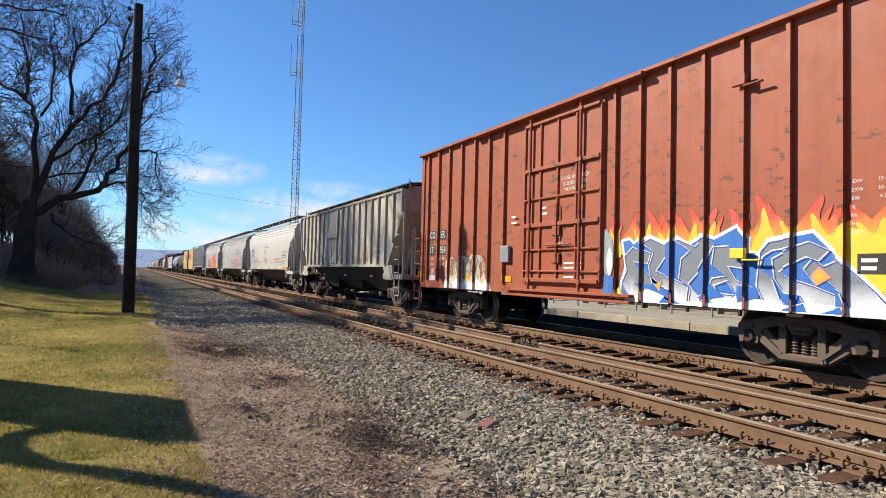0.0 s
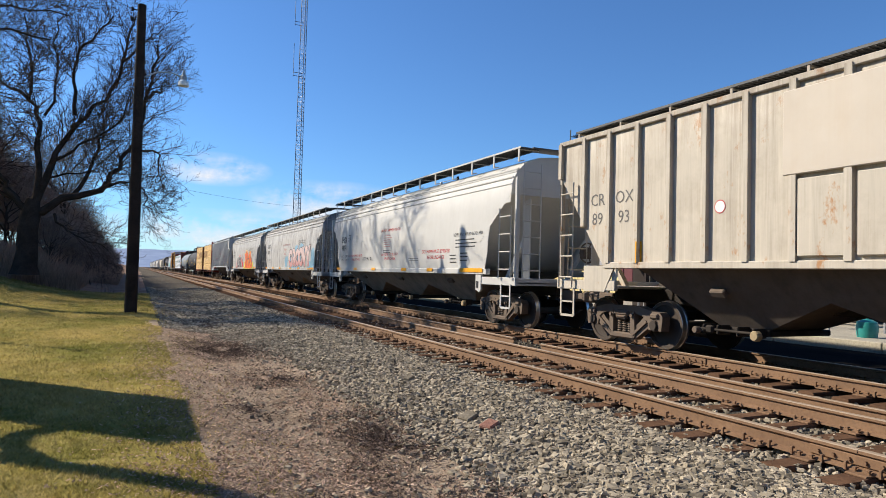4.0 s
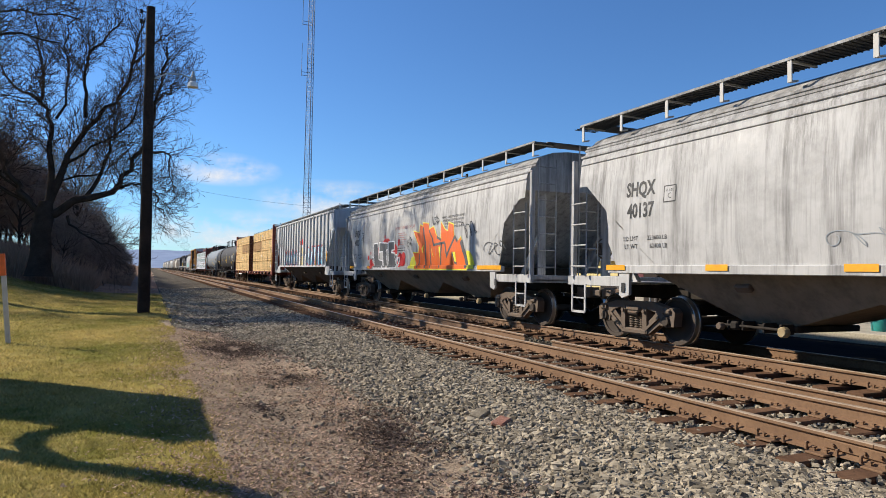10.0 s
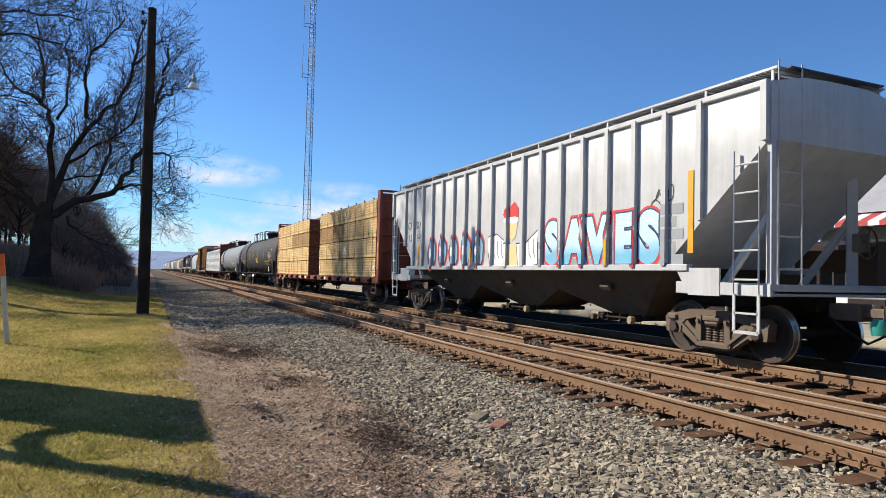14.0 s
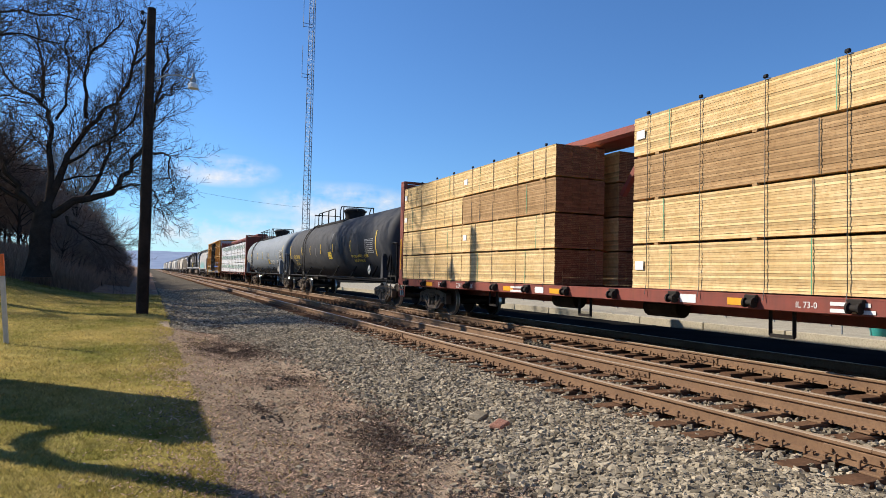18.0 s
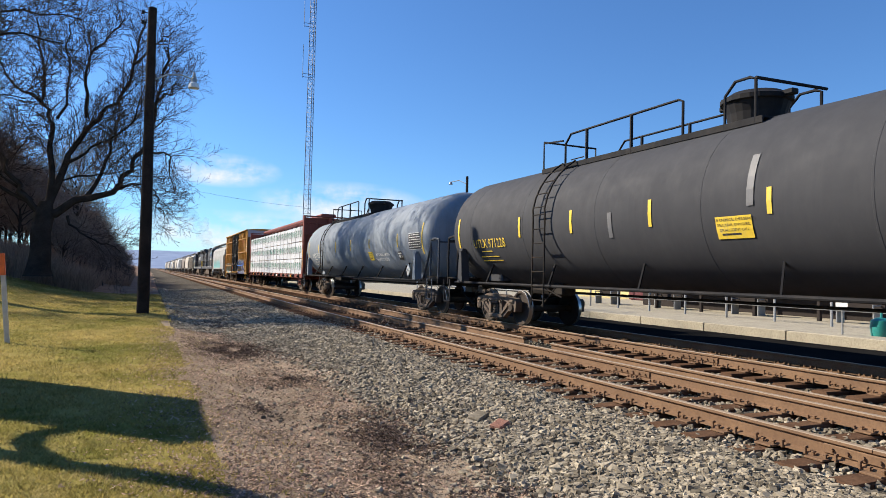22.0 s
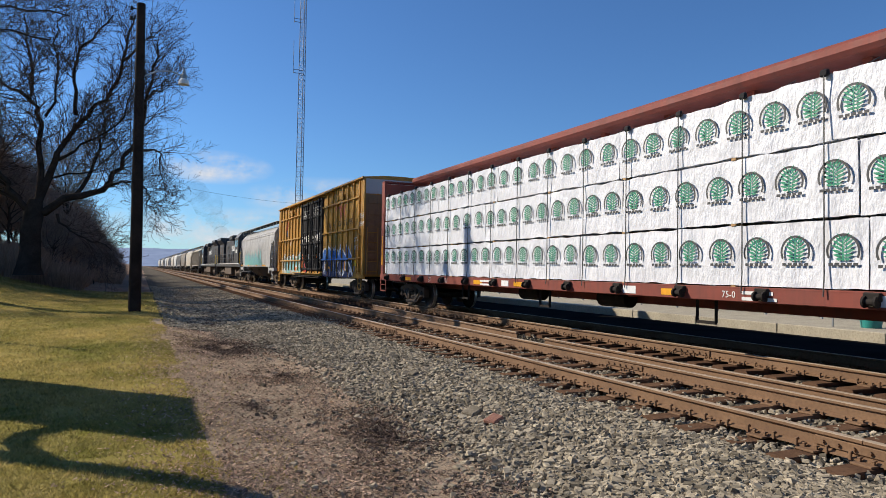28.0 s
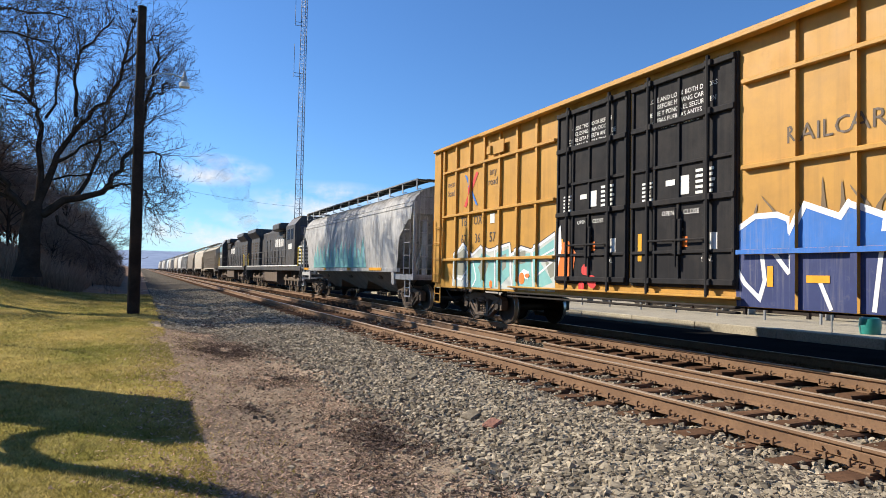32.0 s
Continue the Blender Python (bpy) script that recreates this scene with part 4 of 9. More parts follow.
def round_side(z):
    """The near side's x on a round-sided hopper body."""
    pts = ((1.36, -1.63), (1.50, -1.63), (1.51, -1.57), (1.92, -1.60), (2.52, -1.60), (3.12, -1.56), (3.69, -1.50), (3.74, -1.47))
    for (z0, x0), (z1, x1) in zip(pts, pts[1:]):
        if z <= z1:
            return x0 + (x1 - x0) * max(0.0, z - z0) / (z1 - z0)
    return -1.47


ROUND_CUTS = (1.0, 1.50, 1.51, 1.92, 2.52, 3.12, 3.69, 3.74, 4.2)


def mural(c, polys, mat, strips, layer=0, label="", name="graffiti"):
    """Flat paint in the shape of polygons of (y, z) that follows the side: strips of a ribbed side, or None for a round one.
    Loose shapes are parts of their own, each a hair above the last; print is one part."""
    loose = len(polys) <= 26 and name in ("graffiti", "reflector", "emblem", "stencil_plate")
    f, ob = Form(), None
    for i, poly in enumerate(polys):
        off = 0.003 + 0.0018 * layer + (0.0002 * i if len(polys) <= 40 and len(poly) != 3 and name != "paint_edge" else 0)
        if strips is None:
            for z0, z1 in zip(ROUND_CUTS, ROUND_CUTS[1:]):
                q = clipped(poly, 1, z0 + 1e-5, z1 - 1e-5)
                if len(q) > 2:
                    f.add([(round_side(z) - off, y, z) for y, z in q], [tuple(range(len(q)))])
        else:
            for y0, y1, x in strips:
                q = clipped(poly, 0, y0, y1)
                if len(q) > 2:
                    f.add([(x - off, y, z) for y, z in q], [tuple(range(len(q)))])
        if loose and f.f:
            ob = part(name, f, mat, c, label)
            f = Form()
    return part(name, f, mat, c, label) if f.f else ob


def words(text, size, y, z, stretch=1.0, bold=0.0, tilt=0.0, wobble=0.0):
    """Polygons of a word, centred at y, z on the near side; bold swells the strokes."""
    cu = bpy.data.curves.new("text", "FONT")
    cu.body, cu.size, cu.align_x, cu.align_y, cu.resolution_u, cu.offset = text, size * 1.37, "CENTER", "CENTER", 2 if size < 0.5 else 6, bold
    ob = bpy.data.objects.new("text", cu)
    me = bpy.data.meshes.new_from_object(ob)
    ca, sa = math.cos(tilt), math.sin(tilt)
    pts = []
    for v in me.vertices:
        a, b = v.co.x * stretch, v.co.y
        b += wobble * math.sin(a * 2.1 / max(size, 0.05) * 0.6)
        pts.append((y - (a * ca - b * sa), z + a * sa + b * ca))
    out = [[pts[i] for i in p.vertices] for p in me.polygons]
    bpy.data.objects.remove(ob)
    bpy.data.curves.remove(cu)
    bpy.data.meshes.remove(me)
    return out


def stencil(c, text, size, y, z, mat, strips=None, layer=0, stretch=1.0, label=""):
    lines = text.split("\n")
    for i, t in enumerate(lines):
        mural(c, words(t, size, y, z - size * 1.45 * i, stretch), mat, strips, layer, label, "lettering")


def print_rows(y, z, w, rows, h=0.035, gap=0.075, seed=1):
    """Polygons of small print that cannot be read: plain bars."""
    rnd = random.Random(seed)
    out = []
    for i in range(rows):
        ww = w * rnd.uniform(0.7, 1.0)
        zz = z - gap * i
        out.append([(y + w / 2, zz), (y + w / 2 - ww, zz), (y + w / 2 - ww, zz + h), (y + w / 2, zz + h)])
    return out


def disc(y, z, ry, rz, n=18, jag=0.0, seed=0):
    rnd = random.Random(seed)
    return [(y + ry * math.cos(2 * math.pi * k / n) * (1 + rnd.uniform(-jag, jag)), z + rz * math.sin(2 * math.pi * k / n) * (1 + rnd.uniform(-jag, jag))) for k in range(n)]


def rect(y, z, w, h):
    return [(y - w / 2, z - h / 2), (y + w / 2, z - h / 2), (y + w / 2, z + h / 2), (y - w / 2, z + h / 2)]


def shard(y, z, w, h, lean, cut=0.3):
    """A slanted letter stroke."""
    return [(y - w / 2 - lean * h / 2, z - h / 2), (y + w / 2 - lean * h / 2, z - h / 2 + cut * w), (y + w / 2 + lean * h / 2, z + h / 2), (y - w / 2 + lean * h / 2, z + h / 2 - cut * w)]


def tongue(y, z0, z1, w, sway):
    """A tongue of flame."""
    n = 7
    left = [(y - w / 2 * (1 - (k / n) ** 1.3) + sway * math.sin(2.6 * k / n) * (k / n), z0 + (z1 - z0) * k / n) for k in range(n + 1)]
    right = [(y + w / 2 * (1 - (k / n) ** 1.6) + sway * math.sin(2.6 * k / n) * (k / n), z0 + (z1 - z0) * k / n) for k in range(n)]
    return right + list(reversed(left))


IRONG = paint("dark_grey_iron", (0.085, 0.095, 0.11), 0.7, (0.06, 0.055, 0.05), 0.4, 0.3)


def tank_car(name, label, s0, s1, body, ink, marks, longer=0.0):
    """A long pressure tank car: tank on saddles, side rails, ladder, top platform round the manway."""
    c = car(name, label, "tank car", s0, s1)
    hl, r, zc = (s1 - s0) / 2, 1.555, 2.565
    iron = IRONG if body is TANKG else BLACKP
    f = Form()
    prof = [(-hl, 0.001)] + [(-hl + 0.62 * (1 - math.sin(a)), r * math.cos(a) ** 0.8) for a in [math.pi / 2 * k / 9 for k in range(8, -1, -1)]]
    n = 16
    mid = [(-hl + 0.62 + (2 * hl - 1.24) * k / n, r) for k in range(1, n)]
    full = [(a - longer, q) for a, q in prof] + mid + [(-a, q) for a, q in reversed(prof)]
    f.lathe(full, (0, 0, zc), "y", 48)
    f.smooth = True
    part("tank", f, body, c)
    seams = 6 if body is TANKB else 15
    for k in range(seams + 1):
        y = -hl + 1.6 + (2 * hl - 3.2) * k / seams
        f = Form()
        f.lathe([(y - 0.02, r - 0.001), (y - 0.015, r + 0.0035), (y + 0.015, r + 0.0035), (y + 0.02, r - 0.001)], (0, 0, zc), "y", 48)
        f.smooth = True
        part("weld_seam", f, body, c)
    for sg in (-1, 1):
        he_ = hl + (longer * 1.45 if sg < 0 else 0.0)
        f = Form()
        f.box((0, sg * (he_ - 1.6), 1.08), (0.5, 3.8, 0.34), 0.02)
        f.box((0, sg * (he_ + 0.10), 1.10), (2.9, 0.10, 0.22), 0.015)
        f.box((0, sg * (he_ - 0.35), 1.20), (2.9, 0.85, 0.04), 0.0)
        part("stub_sill", f, UNDER, c)
        f = Form()
        f.slab([(sg * (hl - 2.5), 1.15), (sg * (hl - 1.7), 1.15), (sg * (hl - 1.85), 1.7), (sg * (hl - 2.35), 1.7)], -0.95, 0.95)
        part("saddle", f, body, c)
        for x in (-1.42, 1.42):
            f = Form()
            for y in (sg * (he_ + 0.12), sg * (he_ - 0.55)):
                f.tube([(x, y, 1.15), (x, y, 2.42)], 0.034, 6)
            f.tube([(x, sg * (he_ + 0.12), 2.42), (x, sg * (he_ - 0.2), 2.46), (x, sg * (he_ - 0.55), 2.42)], 0.034, 6)
            f.bar((x, sg * (he_ - 0.55), 2.2), (x, sg * (he_ - 1.15), 1.15), 0.07, 0.05)
            part("end_handrail", f, iron, c)
        f = Form()
        f.tube([(-1.42, sg * (he_ + 0.12), 2.34), (1.42, sg * (he_ + 0.12), 2.34)], 0.026, 6)
        part("end_grab_rail", f, iron, c)
        sill_step(c, sg * (he_ - 0.2), 0.42, 0.5, 1.15, iron)
        for x in (-1, 1):
            f = Form()
            y = sg * (hl - 1.08)
            f.slab([(y - 0.14, 1.10), (y + 0.14, 1.10), (y + 0.07, 1.98), (y - 0.07, 1.98)], x * 1.36, x * 1.60)
            f.box((x * 1.46, y, 2.02), (0.24, 0.22, 0.08), 0.01)
            part("jacking_bracket", f, body, c)
    for sx in (-1, 1):
        f = Form()
        f.tube([(sx * 1.52, -hl + 0.6, 1.08), (sx * 1.52, hl - 0.6, 1.08)], 0.035, 8)
        part("side_rail", f, BLACKP, c)
        for k in range(6):
            y = -hl + 2.6 + (2 * hl - 5.2) * k / 5
            f = Form()
            f.bar((sx * 1.52, y, 1.08), (sx * 1.12, y + 0.25, 1.72), 0.03, 0.06)
            part("rail_strut", f, BLACKP, c)
    # brake gear under the tank
    f = Form()
    f.tube([(-0.4, hl - 4.2, 1.0), (-0.4, hl - 3.4, 1.0)], 0.2, 12)
    f.box((-0.5, hl - 4.8, 1.0), (0.4, 0.4, 0.3), 0.03)
    f.tube([(0.2, -hl + 2.0, 0.9), (0.2, hl - 2.0, 0.9)], 0.03, 6)
    part("brake_gear", f, UNDER, c)
    # ladder bent over the tank
    for yy in (5.03, 4.53):
        f = Form()
        pts = [(-1.66, yy, 0.62), (-1.66, yy, 2.76)] + [(-(r + 0.14) * math.cos(a), yy, zc + (r + 0.14) * math.sin(a)) for a in [math.pi / 2 * k / 9 for k in range(1, 7)]]
        f.tube(pts, 0.022, 6)
        part("ladder_rail", f, UNDER, c)
    for k in range(13):
        if k < 7:
            p = (-1.66, 0.75 + 0.33 * k)
        else:
            a = (k - 6) * 0.2
            p = (-(r + 0.14) * math.cos(a), zc + (r + 0.14) * math.sin(a))
        f = Form()
        f.tube([(p[0], 4.53, p[1]), (p[0], 5.03, p[1])], 0.014, 6)
        part("rung", f, UNDER, c)
    f = Form()
    f.bar((-1.64, 4.65, 0.62), (-1.50, 4.25, 1.08), 0.03, 0.03)
    f.bar((-1.64, 4.65, 1.08), (-1.50, 4.05, 0.85), 0.03, 0.03)
    part("ladder_brace", f, UNDER, c)
    # top platform, railings and manway
    for x in (-0.62, 0.62):
        f = Form()
        f.box((x, 2.7, 4.12), (0.36, 6.6, 0.04), 0.01)
        walk_ = part("top_walk", f, BLACKP, c)
        f = Form()
        f.box((x + (-0.19 if x < 0 else 0.19), 2.7, 4.08), (0.03, 6.6, 0.12), 0.006)
        part("toe_board", f, BLACKP, walk_)
    for x in (-0.80, 0.80):
        for y0, y1 in ((5.0, 1.18), (0.19, -0.45)):
            f = Form()
            f.tube([(x, y0, 4.02), (x, y0, 4.62), (x, y0 - 0.22, 4.83), (x, y1 + 0.12, 4.83), (x, y1, 4.78), (x, y1, 4.02)], 0.028, 6)
            rail_ = part("top_railing", f, BLACKP, c)
            for k in ((1, 2) if y0 > 1 else ()):
                f = Form()
                y = y0 + (y1 - y0) * (0.22 if k == 1 else 0.62)
                f.box((x, y, 4.42), (0.06, 0.04, 0.82), 0.0)
                part("railing_post", f, BLACKP, rail_)
    f = Form()
    f.tube([(-0.80, 5.95, 4.02), (-0.80, 5.95, 4.83), (0.80, 5.95, 4.83), (0.80, 5.95, 4.02)], 0.026, 6)
    f.tube([(-0.80, 5.95, 4.80), (-0.80, 5.1, 4.72)], 0.022, 6)
    part("top_railing", f, BLACKP, c)
    f = Form()
    f.tube([(-0.80, -0.45, 4.80), (0.80, -0.55, 4.80)], 0.028, 6)
    part("top_railing", f, BLACKP, c)
    f = Form()
    f.lathe([(4.12, 0.46), (4.40, 0.50), (4.58, 0.56), (4.60, 0.61), (4.68, 0.61), (4.72, 0.52), (4.78, 0.44), (4.80, 0.001)], (0, 0.22, 0), "z", 24)
    part("manway_bonnet", f, BLACKP, c)
    for sg in (-1, 1):
        f = Form()
        f.box((0, 0.22 + sg * 0.68, 4.66), (0.16, 0.22, 0.10), 0.02)
        part("bonnet_lug", f, BLACKP, c)
    for o in c.children:
        if o.name.split(".")[0] in ("top_walk", "top_railing", "manway_bonnet", "bonnet_lug"):
            o.location.z = zc + r - 4.24   # the top gear sits on the tank's crown
    # yellow test marks and plates, set on the curve
    def on_tank(z, off):
        return -math.sqrt(max(0.01, r * r - (z - zc) ** 2)) - 0.008 - off
    def curved(polys, mat, layer, label="", name="marking"):
        f = Form()
        for q in polys:
            for z0 in [1.3 + 0.2 * k for k in range(15)]:
                p = clipped(q, 1, z0, z0 + 0.2)
                if len(p) > 2:
                    f.add([(on_tank(z, 0.003 + 0.0015 * layer), y, z) for y, z in p], [tuple(range(len(p)))])
        return part(name, f, mat, c, label)
    for y, h in marks:
        curved([rect(y, 2.50, 0.085, h)], INKY, 1, "yellow stripe", "reflector")
    return c, curved, hl


def put_tank_text(c, curved, hl, ink, mark, slogan, end_mark, my, ty, sy, place):
    curved(words(mark, 0.25, my, 2.15, 0.9), ink, 2, name="lettering")
    curved(print_rows(my + 0.1, 1.94, 0.8, 1, 0.025, 0.1) + print_rows(my, 1.80, 1.3, 2, 0.025, 0.11, 3), ink, 2, name="small_print")
    curved(words(slogan[0], 0.13, sy, 2.02, 0.85) + words(slogan[1], 0.13, sy + 0.2, 1.83, 0.85), ink, 2, name="lettering")
    y = ty
    curved([rect(y, 2.42, 1.14, 0.58)], INKW, 2, name="test_panel")
    curved([rect(y, 2.42, 1.11, 0.55)], INKB, 3, "black table of test dates", "test_panel")
    curved([rect(y - 0.44 + 0.175 * i, 2.64 - 0.085 * k, 0.14 if i < 5 else 0.16, 0.022) for i in range(6) for k in range(6)], INKW, 4, name="small_print")
    if ink is INKY:
        curved([rect(-0.66, 2.14, 0.70, 0.35)], INKY, 2, "yellow emergency plate", "warning_plate")
        curved(words("FOR CHEMICAL EMERGENCY", 0.045, -0.66, 2.26) + words("SPILL, LEAK, EXPOSURE,", 0.045, -0.66, 2.18) + words("OR ACCIDENT CALL", 0.045, -0.66, 2.10) + print_rows(-0.66, 2.02, 0.5, 1, 0.03, 0.08), INKB, 3, name="lettering")
        curved([rect(-1.0, 2.85, 0.13, 0.8), rect(2.35, 2.35, 0.12, 0.5)], spray("primer_patch", (0.13, 0.13, 0.135)), 1, "paler patch of touched-up paint", "paint_patch")
    else:
        curved([rect(sy + 1.5, 1.98, 0.56, 0.34)], INKY, 2, "yellow warning plate", "warning_plate")
        curved(words("FOR CHEMICAL EMERGENCY", 0.036, sy + 1.5, 2.10) + words("SPILL, LEAK, EXPOSURE,", 0.036, sy + 1.5, 2.02) + words("OR ACCIDENT CALL", 0.036, sy + 1.5, 1.94) + print_rows(sy + 1.5, 1.87, 0.4, 1, 0.025, 0.06), INKB, 3, name="lettering")
        curved([rect(-6.5, 1.95, 0.40, 0.30)], INKB, 2, "black and white plate", "warning_plate")
        curved([rect(-6.5, 2.03, 0.34, 0.05), rect(-6.42, 1.93, 0.16, 0.10), rect(-6.64, 1.93, 0.06, 0.10)], INKW, 3, name="small_print")
    f = Form()
    y, z = place, 1.42
    f.add([(-1.60, y - 0.20, z), (-1.60, y, z - 0.22), (-1.60, y + 0.20, z), (-1.60, y, z + 0.22)], [(0, 1, 2, 3)])
    f.add([(-1.58, y - 0.20, z), (-1.58, y, z - 0.22), (-1.58, y + 0.20, z), (-1.58, y, z + 0.22)], [(3, 2, 1, 0)])
    part("placard", f, INKW, c, "white diamond placard")
    mural(c, words("1005", 0.10, y, z), INKB, [(-12, 12, -1.60)], 1, name="lettering")
    f = Form()
    f.box((-1.56, y, z), (0.04, 0.05, 0.5), 0.006)
    part("placard_holder", f, UNDER, c)
    f = Form()
    tip = hl + (0.375 if ink is INKW else 0.025)
    def on_head(x, z):
        return (x, -tip + 0.62 * (1 - math.sqrt(1 - min(0.99, math.hypot(x, z - 2.565) / 1.555) ** 2.5)), z)
    vs, fs = lettering(end_mark, 0.16, 0.9)
    f.add([on_head(a, 2.80 + b) for a, b in vs], fs)
    for k, w in enumerate((0.46, 0.50)):
        z = 2.63 - 0.12 * k
        for m in range(6):
            x = -w / 2 + w * m / 6
            f.add([on_head(x, z), on_head(x + 0.06, z), on_head(x + 0.06, z + 0.05), on_head(x, z + 0.05)], [(0, 1, 2, 3)])
    part("lettering", f, INKW, c)


PINE = rough_stuff("pine_boards", ((0.62, 0.43, 0.20), (0.76, 0.56, 0.30), (0.46, 0.27, 0.11)), 2.2, 0.85, 0.2, 0.004, 0.30, world_space=False, fine=5.0)
OLDPINE = rough_stuff("weathered_pine_boards", ((0.36, 0.225, 0.11), (0.46, 0.30, 0.155), (0.24, 0.14, 0.07)), 2.2, 0.8, 0.2, 0.004, 0.25, world_space=False, fine=5.0)


ENDGRAIN = rough_stuff("red_brown_end_grain", ((0.19, 0.085, 0.045), (0.28, 0.135, 0.07), (0.10, 0.048, 0.028)), 2.2, 0.85, 0.2, 0.004, 0.3, world_space=False, fine=5.0)


def pack_mesh(length, height, seed, mat):
    """A pack of sawn boards: layers of single boards, each a little out of line."""
    rnd = random.Random(seed)
    f = Form()
    n = max(4, int(round(height / 0.0405)))
    t = height / n
    for i in range(n):
        out = rnd.uniform(-0.006, 0.004)
        for k in range(6):
            x = -1.56 + 0.225 * (k + 0.5) + (out if k == 0 else 0)
            e0, e1 = rnd.uniform(-0.008, 0.008), rnd.uniform(-0.008, 0.008)
            f.box((x, (e0 + e1) / 2, t * (i + 0.5)), (0.221, length + e0 - e1, t - 0.0035))
            f.mi[-4] = f.mi[-3] = 1
    return f.mesh("lumber_pack", mat, ENDGRAIN)


def flat_car(name, label, s0, s1, body, chord=4.69):
    """A centerbeam flat car: deck, bulkheads, the frame down the middle, winches along the sills."""
    c = car(name, label, "flat car", s0, s1)
    hl = (s1 - s0) / 2
    for sg in (-1, 1):
        f = Form()
        f.box((sg * 1.53, 0, 0.99), (0.10, 2 * hl, 0.22), 0.012)
        f.box((sg * 1.50, 0, 1.095), (0.16, 2 * hl, 0.03), 0.006)
        part("side_sill", f, body, c)
    f = Form()
    f.box((0, 0, 1.07), (2.9, 2 * hl - 0.1, 0.05))
    f.box((0, 0, 0.85), (0.5, 2 * hl - 0.3, 0.38), 0.02)
    for k in range(9):
        f.box((0, -hl + 1.2 + (2 * hl - 2.4) * k / 8, 0.93), (2.8, 0.12, 0.16), 0.01)
    part("deck", f, body, c)
    for sg in (-1, 1):
        f = Form()
        f.box((0, sg * (hl - 0.27), 2.82), (3.0, 0.05, 3.4))
        bh = part("bulkhead", f, body, c)
        for x in (-1.5, 1.5):
            f = Form()
            f.box((x, sg * (hl - 0.16), 2.82), (0.12, 0.32, 3.52), 0.012)
            part("bulkhead_post", f, body, bh)
        f = Form()
        f.box((0, sg * (hl - 0.16), 4.60), (3.12, 0.32, 0.06), 0.012)
        part("bulkhead_cap", f, body, bh)
        f = Form()
        f.box((0, sg * (hl - 0.10), 2.82), (0.14, 0.2, 3.4), 0.01)
        part("bulkhead_post", f, body, bh)
        for k in range(5):
            f = Form()
            f.box((0, sg * (hl - 0.15), 1.5 + 0.68 * k), (2.87, 0.14, 0.08), 0.01)
            part("bulkhead_rib", f, body, bh)
        for x in (-1.2, -0.75):
            f = Form()
            f.tube([(x, sg * (hl + 0.05), 1.1), (x, sg * (hl + 0.05), 4.5)], 0.018, 6)
            part("end_ladder_rail", f, body, c)
        sill_step(c, sg * (hl - 0.45), 0.55, 0.5, 0.95, body)
        mural(c, [rect(sg * (hl - 0.16), 2.0, 0.12, 1.1)], REFLECT, [(-13, 13, -1.562)], 1, "yellow reflector strip", "reflector")
    f = Form()
    f.box((0, 0, chord), (0.94, 2 * hl - 0.6, 0.24), 0.07)
    part("top_chord", f, body, c)
    for k in range(11):
        y = -hl + 1.0 + (2 * hl - 2.0) * k / 10
        f = Form()
        f.box((0, y, (chord + 1.0) / 2), (0.16, 0.16, chord - 1.2), 0.01)
        part("beam_post", f, body, c)
        if k < 10:
            f = Form()
            f.bar((0, y + 0.08, 4.2), (0, y + 0.9, 3.2), 0.12, 0.12)
            part("beam_brace", f, body, c)
    wm = Form()
    wm.lathe([(-0.09, 0.0), (-0.09, 0.075), (-0.06, 0.075), (-0.06, 0.045), (0.06, 0.045), (0.06, 0.075), (0.09, 0.075), (0.09, 0.0)], (-1.64, 0, 0.98), "y", 12)
    wm.box((-1.60, 0, 1.04), (0.08, 0.22, 0.12), 0.015)
    wme = wm.mesh("winch", UNDER)
    nw = 14
    for k in range(nw):
        o = new("winch", wme)
        o.parent, o.location = c, (0, -hl + 0.9 + (2 * hl - 1.8) * k / (nw - 1), 0)
    f = Form()
    for y in (-1.5, 1.8):
        f.tube([(-0.5, y, 0.75), (-0.5, y + 0.9, 0.75)], 0.19, 12)
    f.tube([(0.3, -hl + 3, 0.72), (0.3, hl - 3, 0.72)], 0.03, 6)
    for y in (-4.5, 0.3, 4.4):
        f.bar((-1.3, y, 0.95), (-1.3, y, 0.5), 0.05, 0.05)
        f.bar((-1.3, y + 0.4, 0.95), (-1.3, y + 0.4, 0.5), 0.05, 0.05)
        f.bar((-1.3, y, 0.5), (-1.3, y + 0.4, 0.5), 0.05, 0.05)
    part("brake_gear", f, UNDER, c)
    truck(c, -hl + 2.55)
    truck(c, hl - 2.05)
    couplers(c, hl + 0.05)
    return c, hl


STRAPM, GREENSTRAP = plain("steel_strap", (0.05, 0.05, 0.05), 0.5, 0.4), plain("green_strap", (0.05, 0.30, 0.16), 0.5)
SLIP = plain("white_label", (0.75, 0.75, 0.73), 0.7)


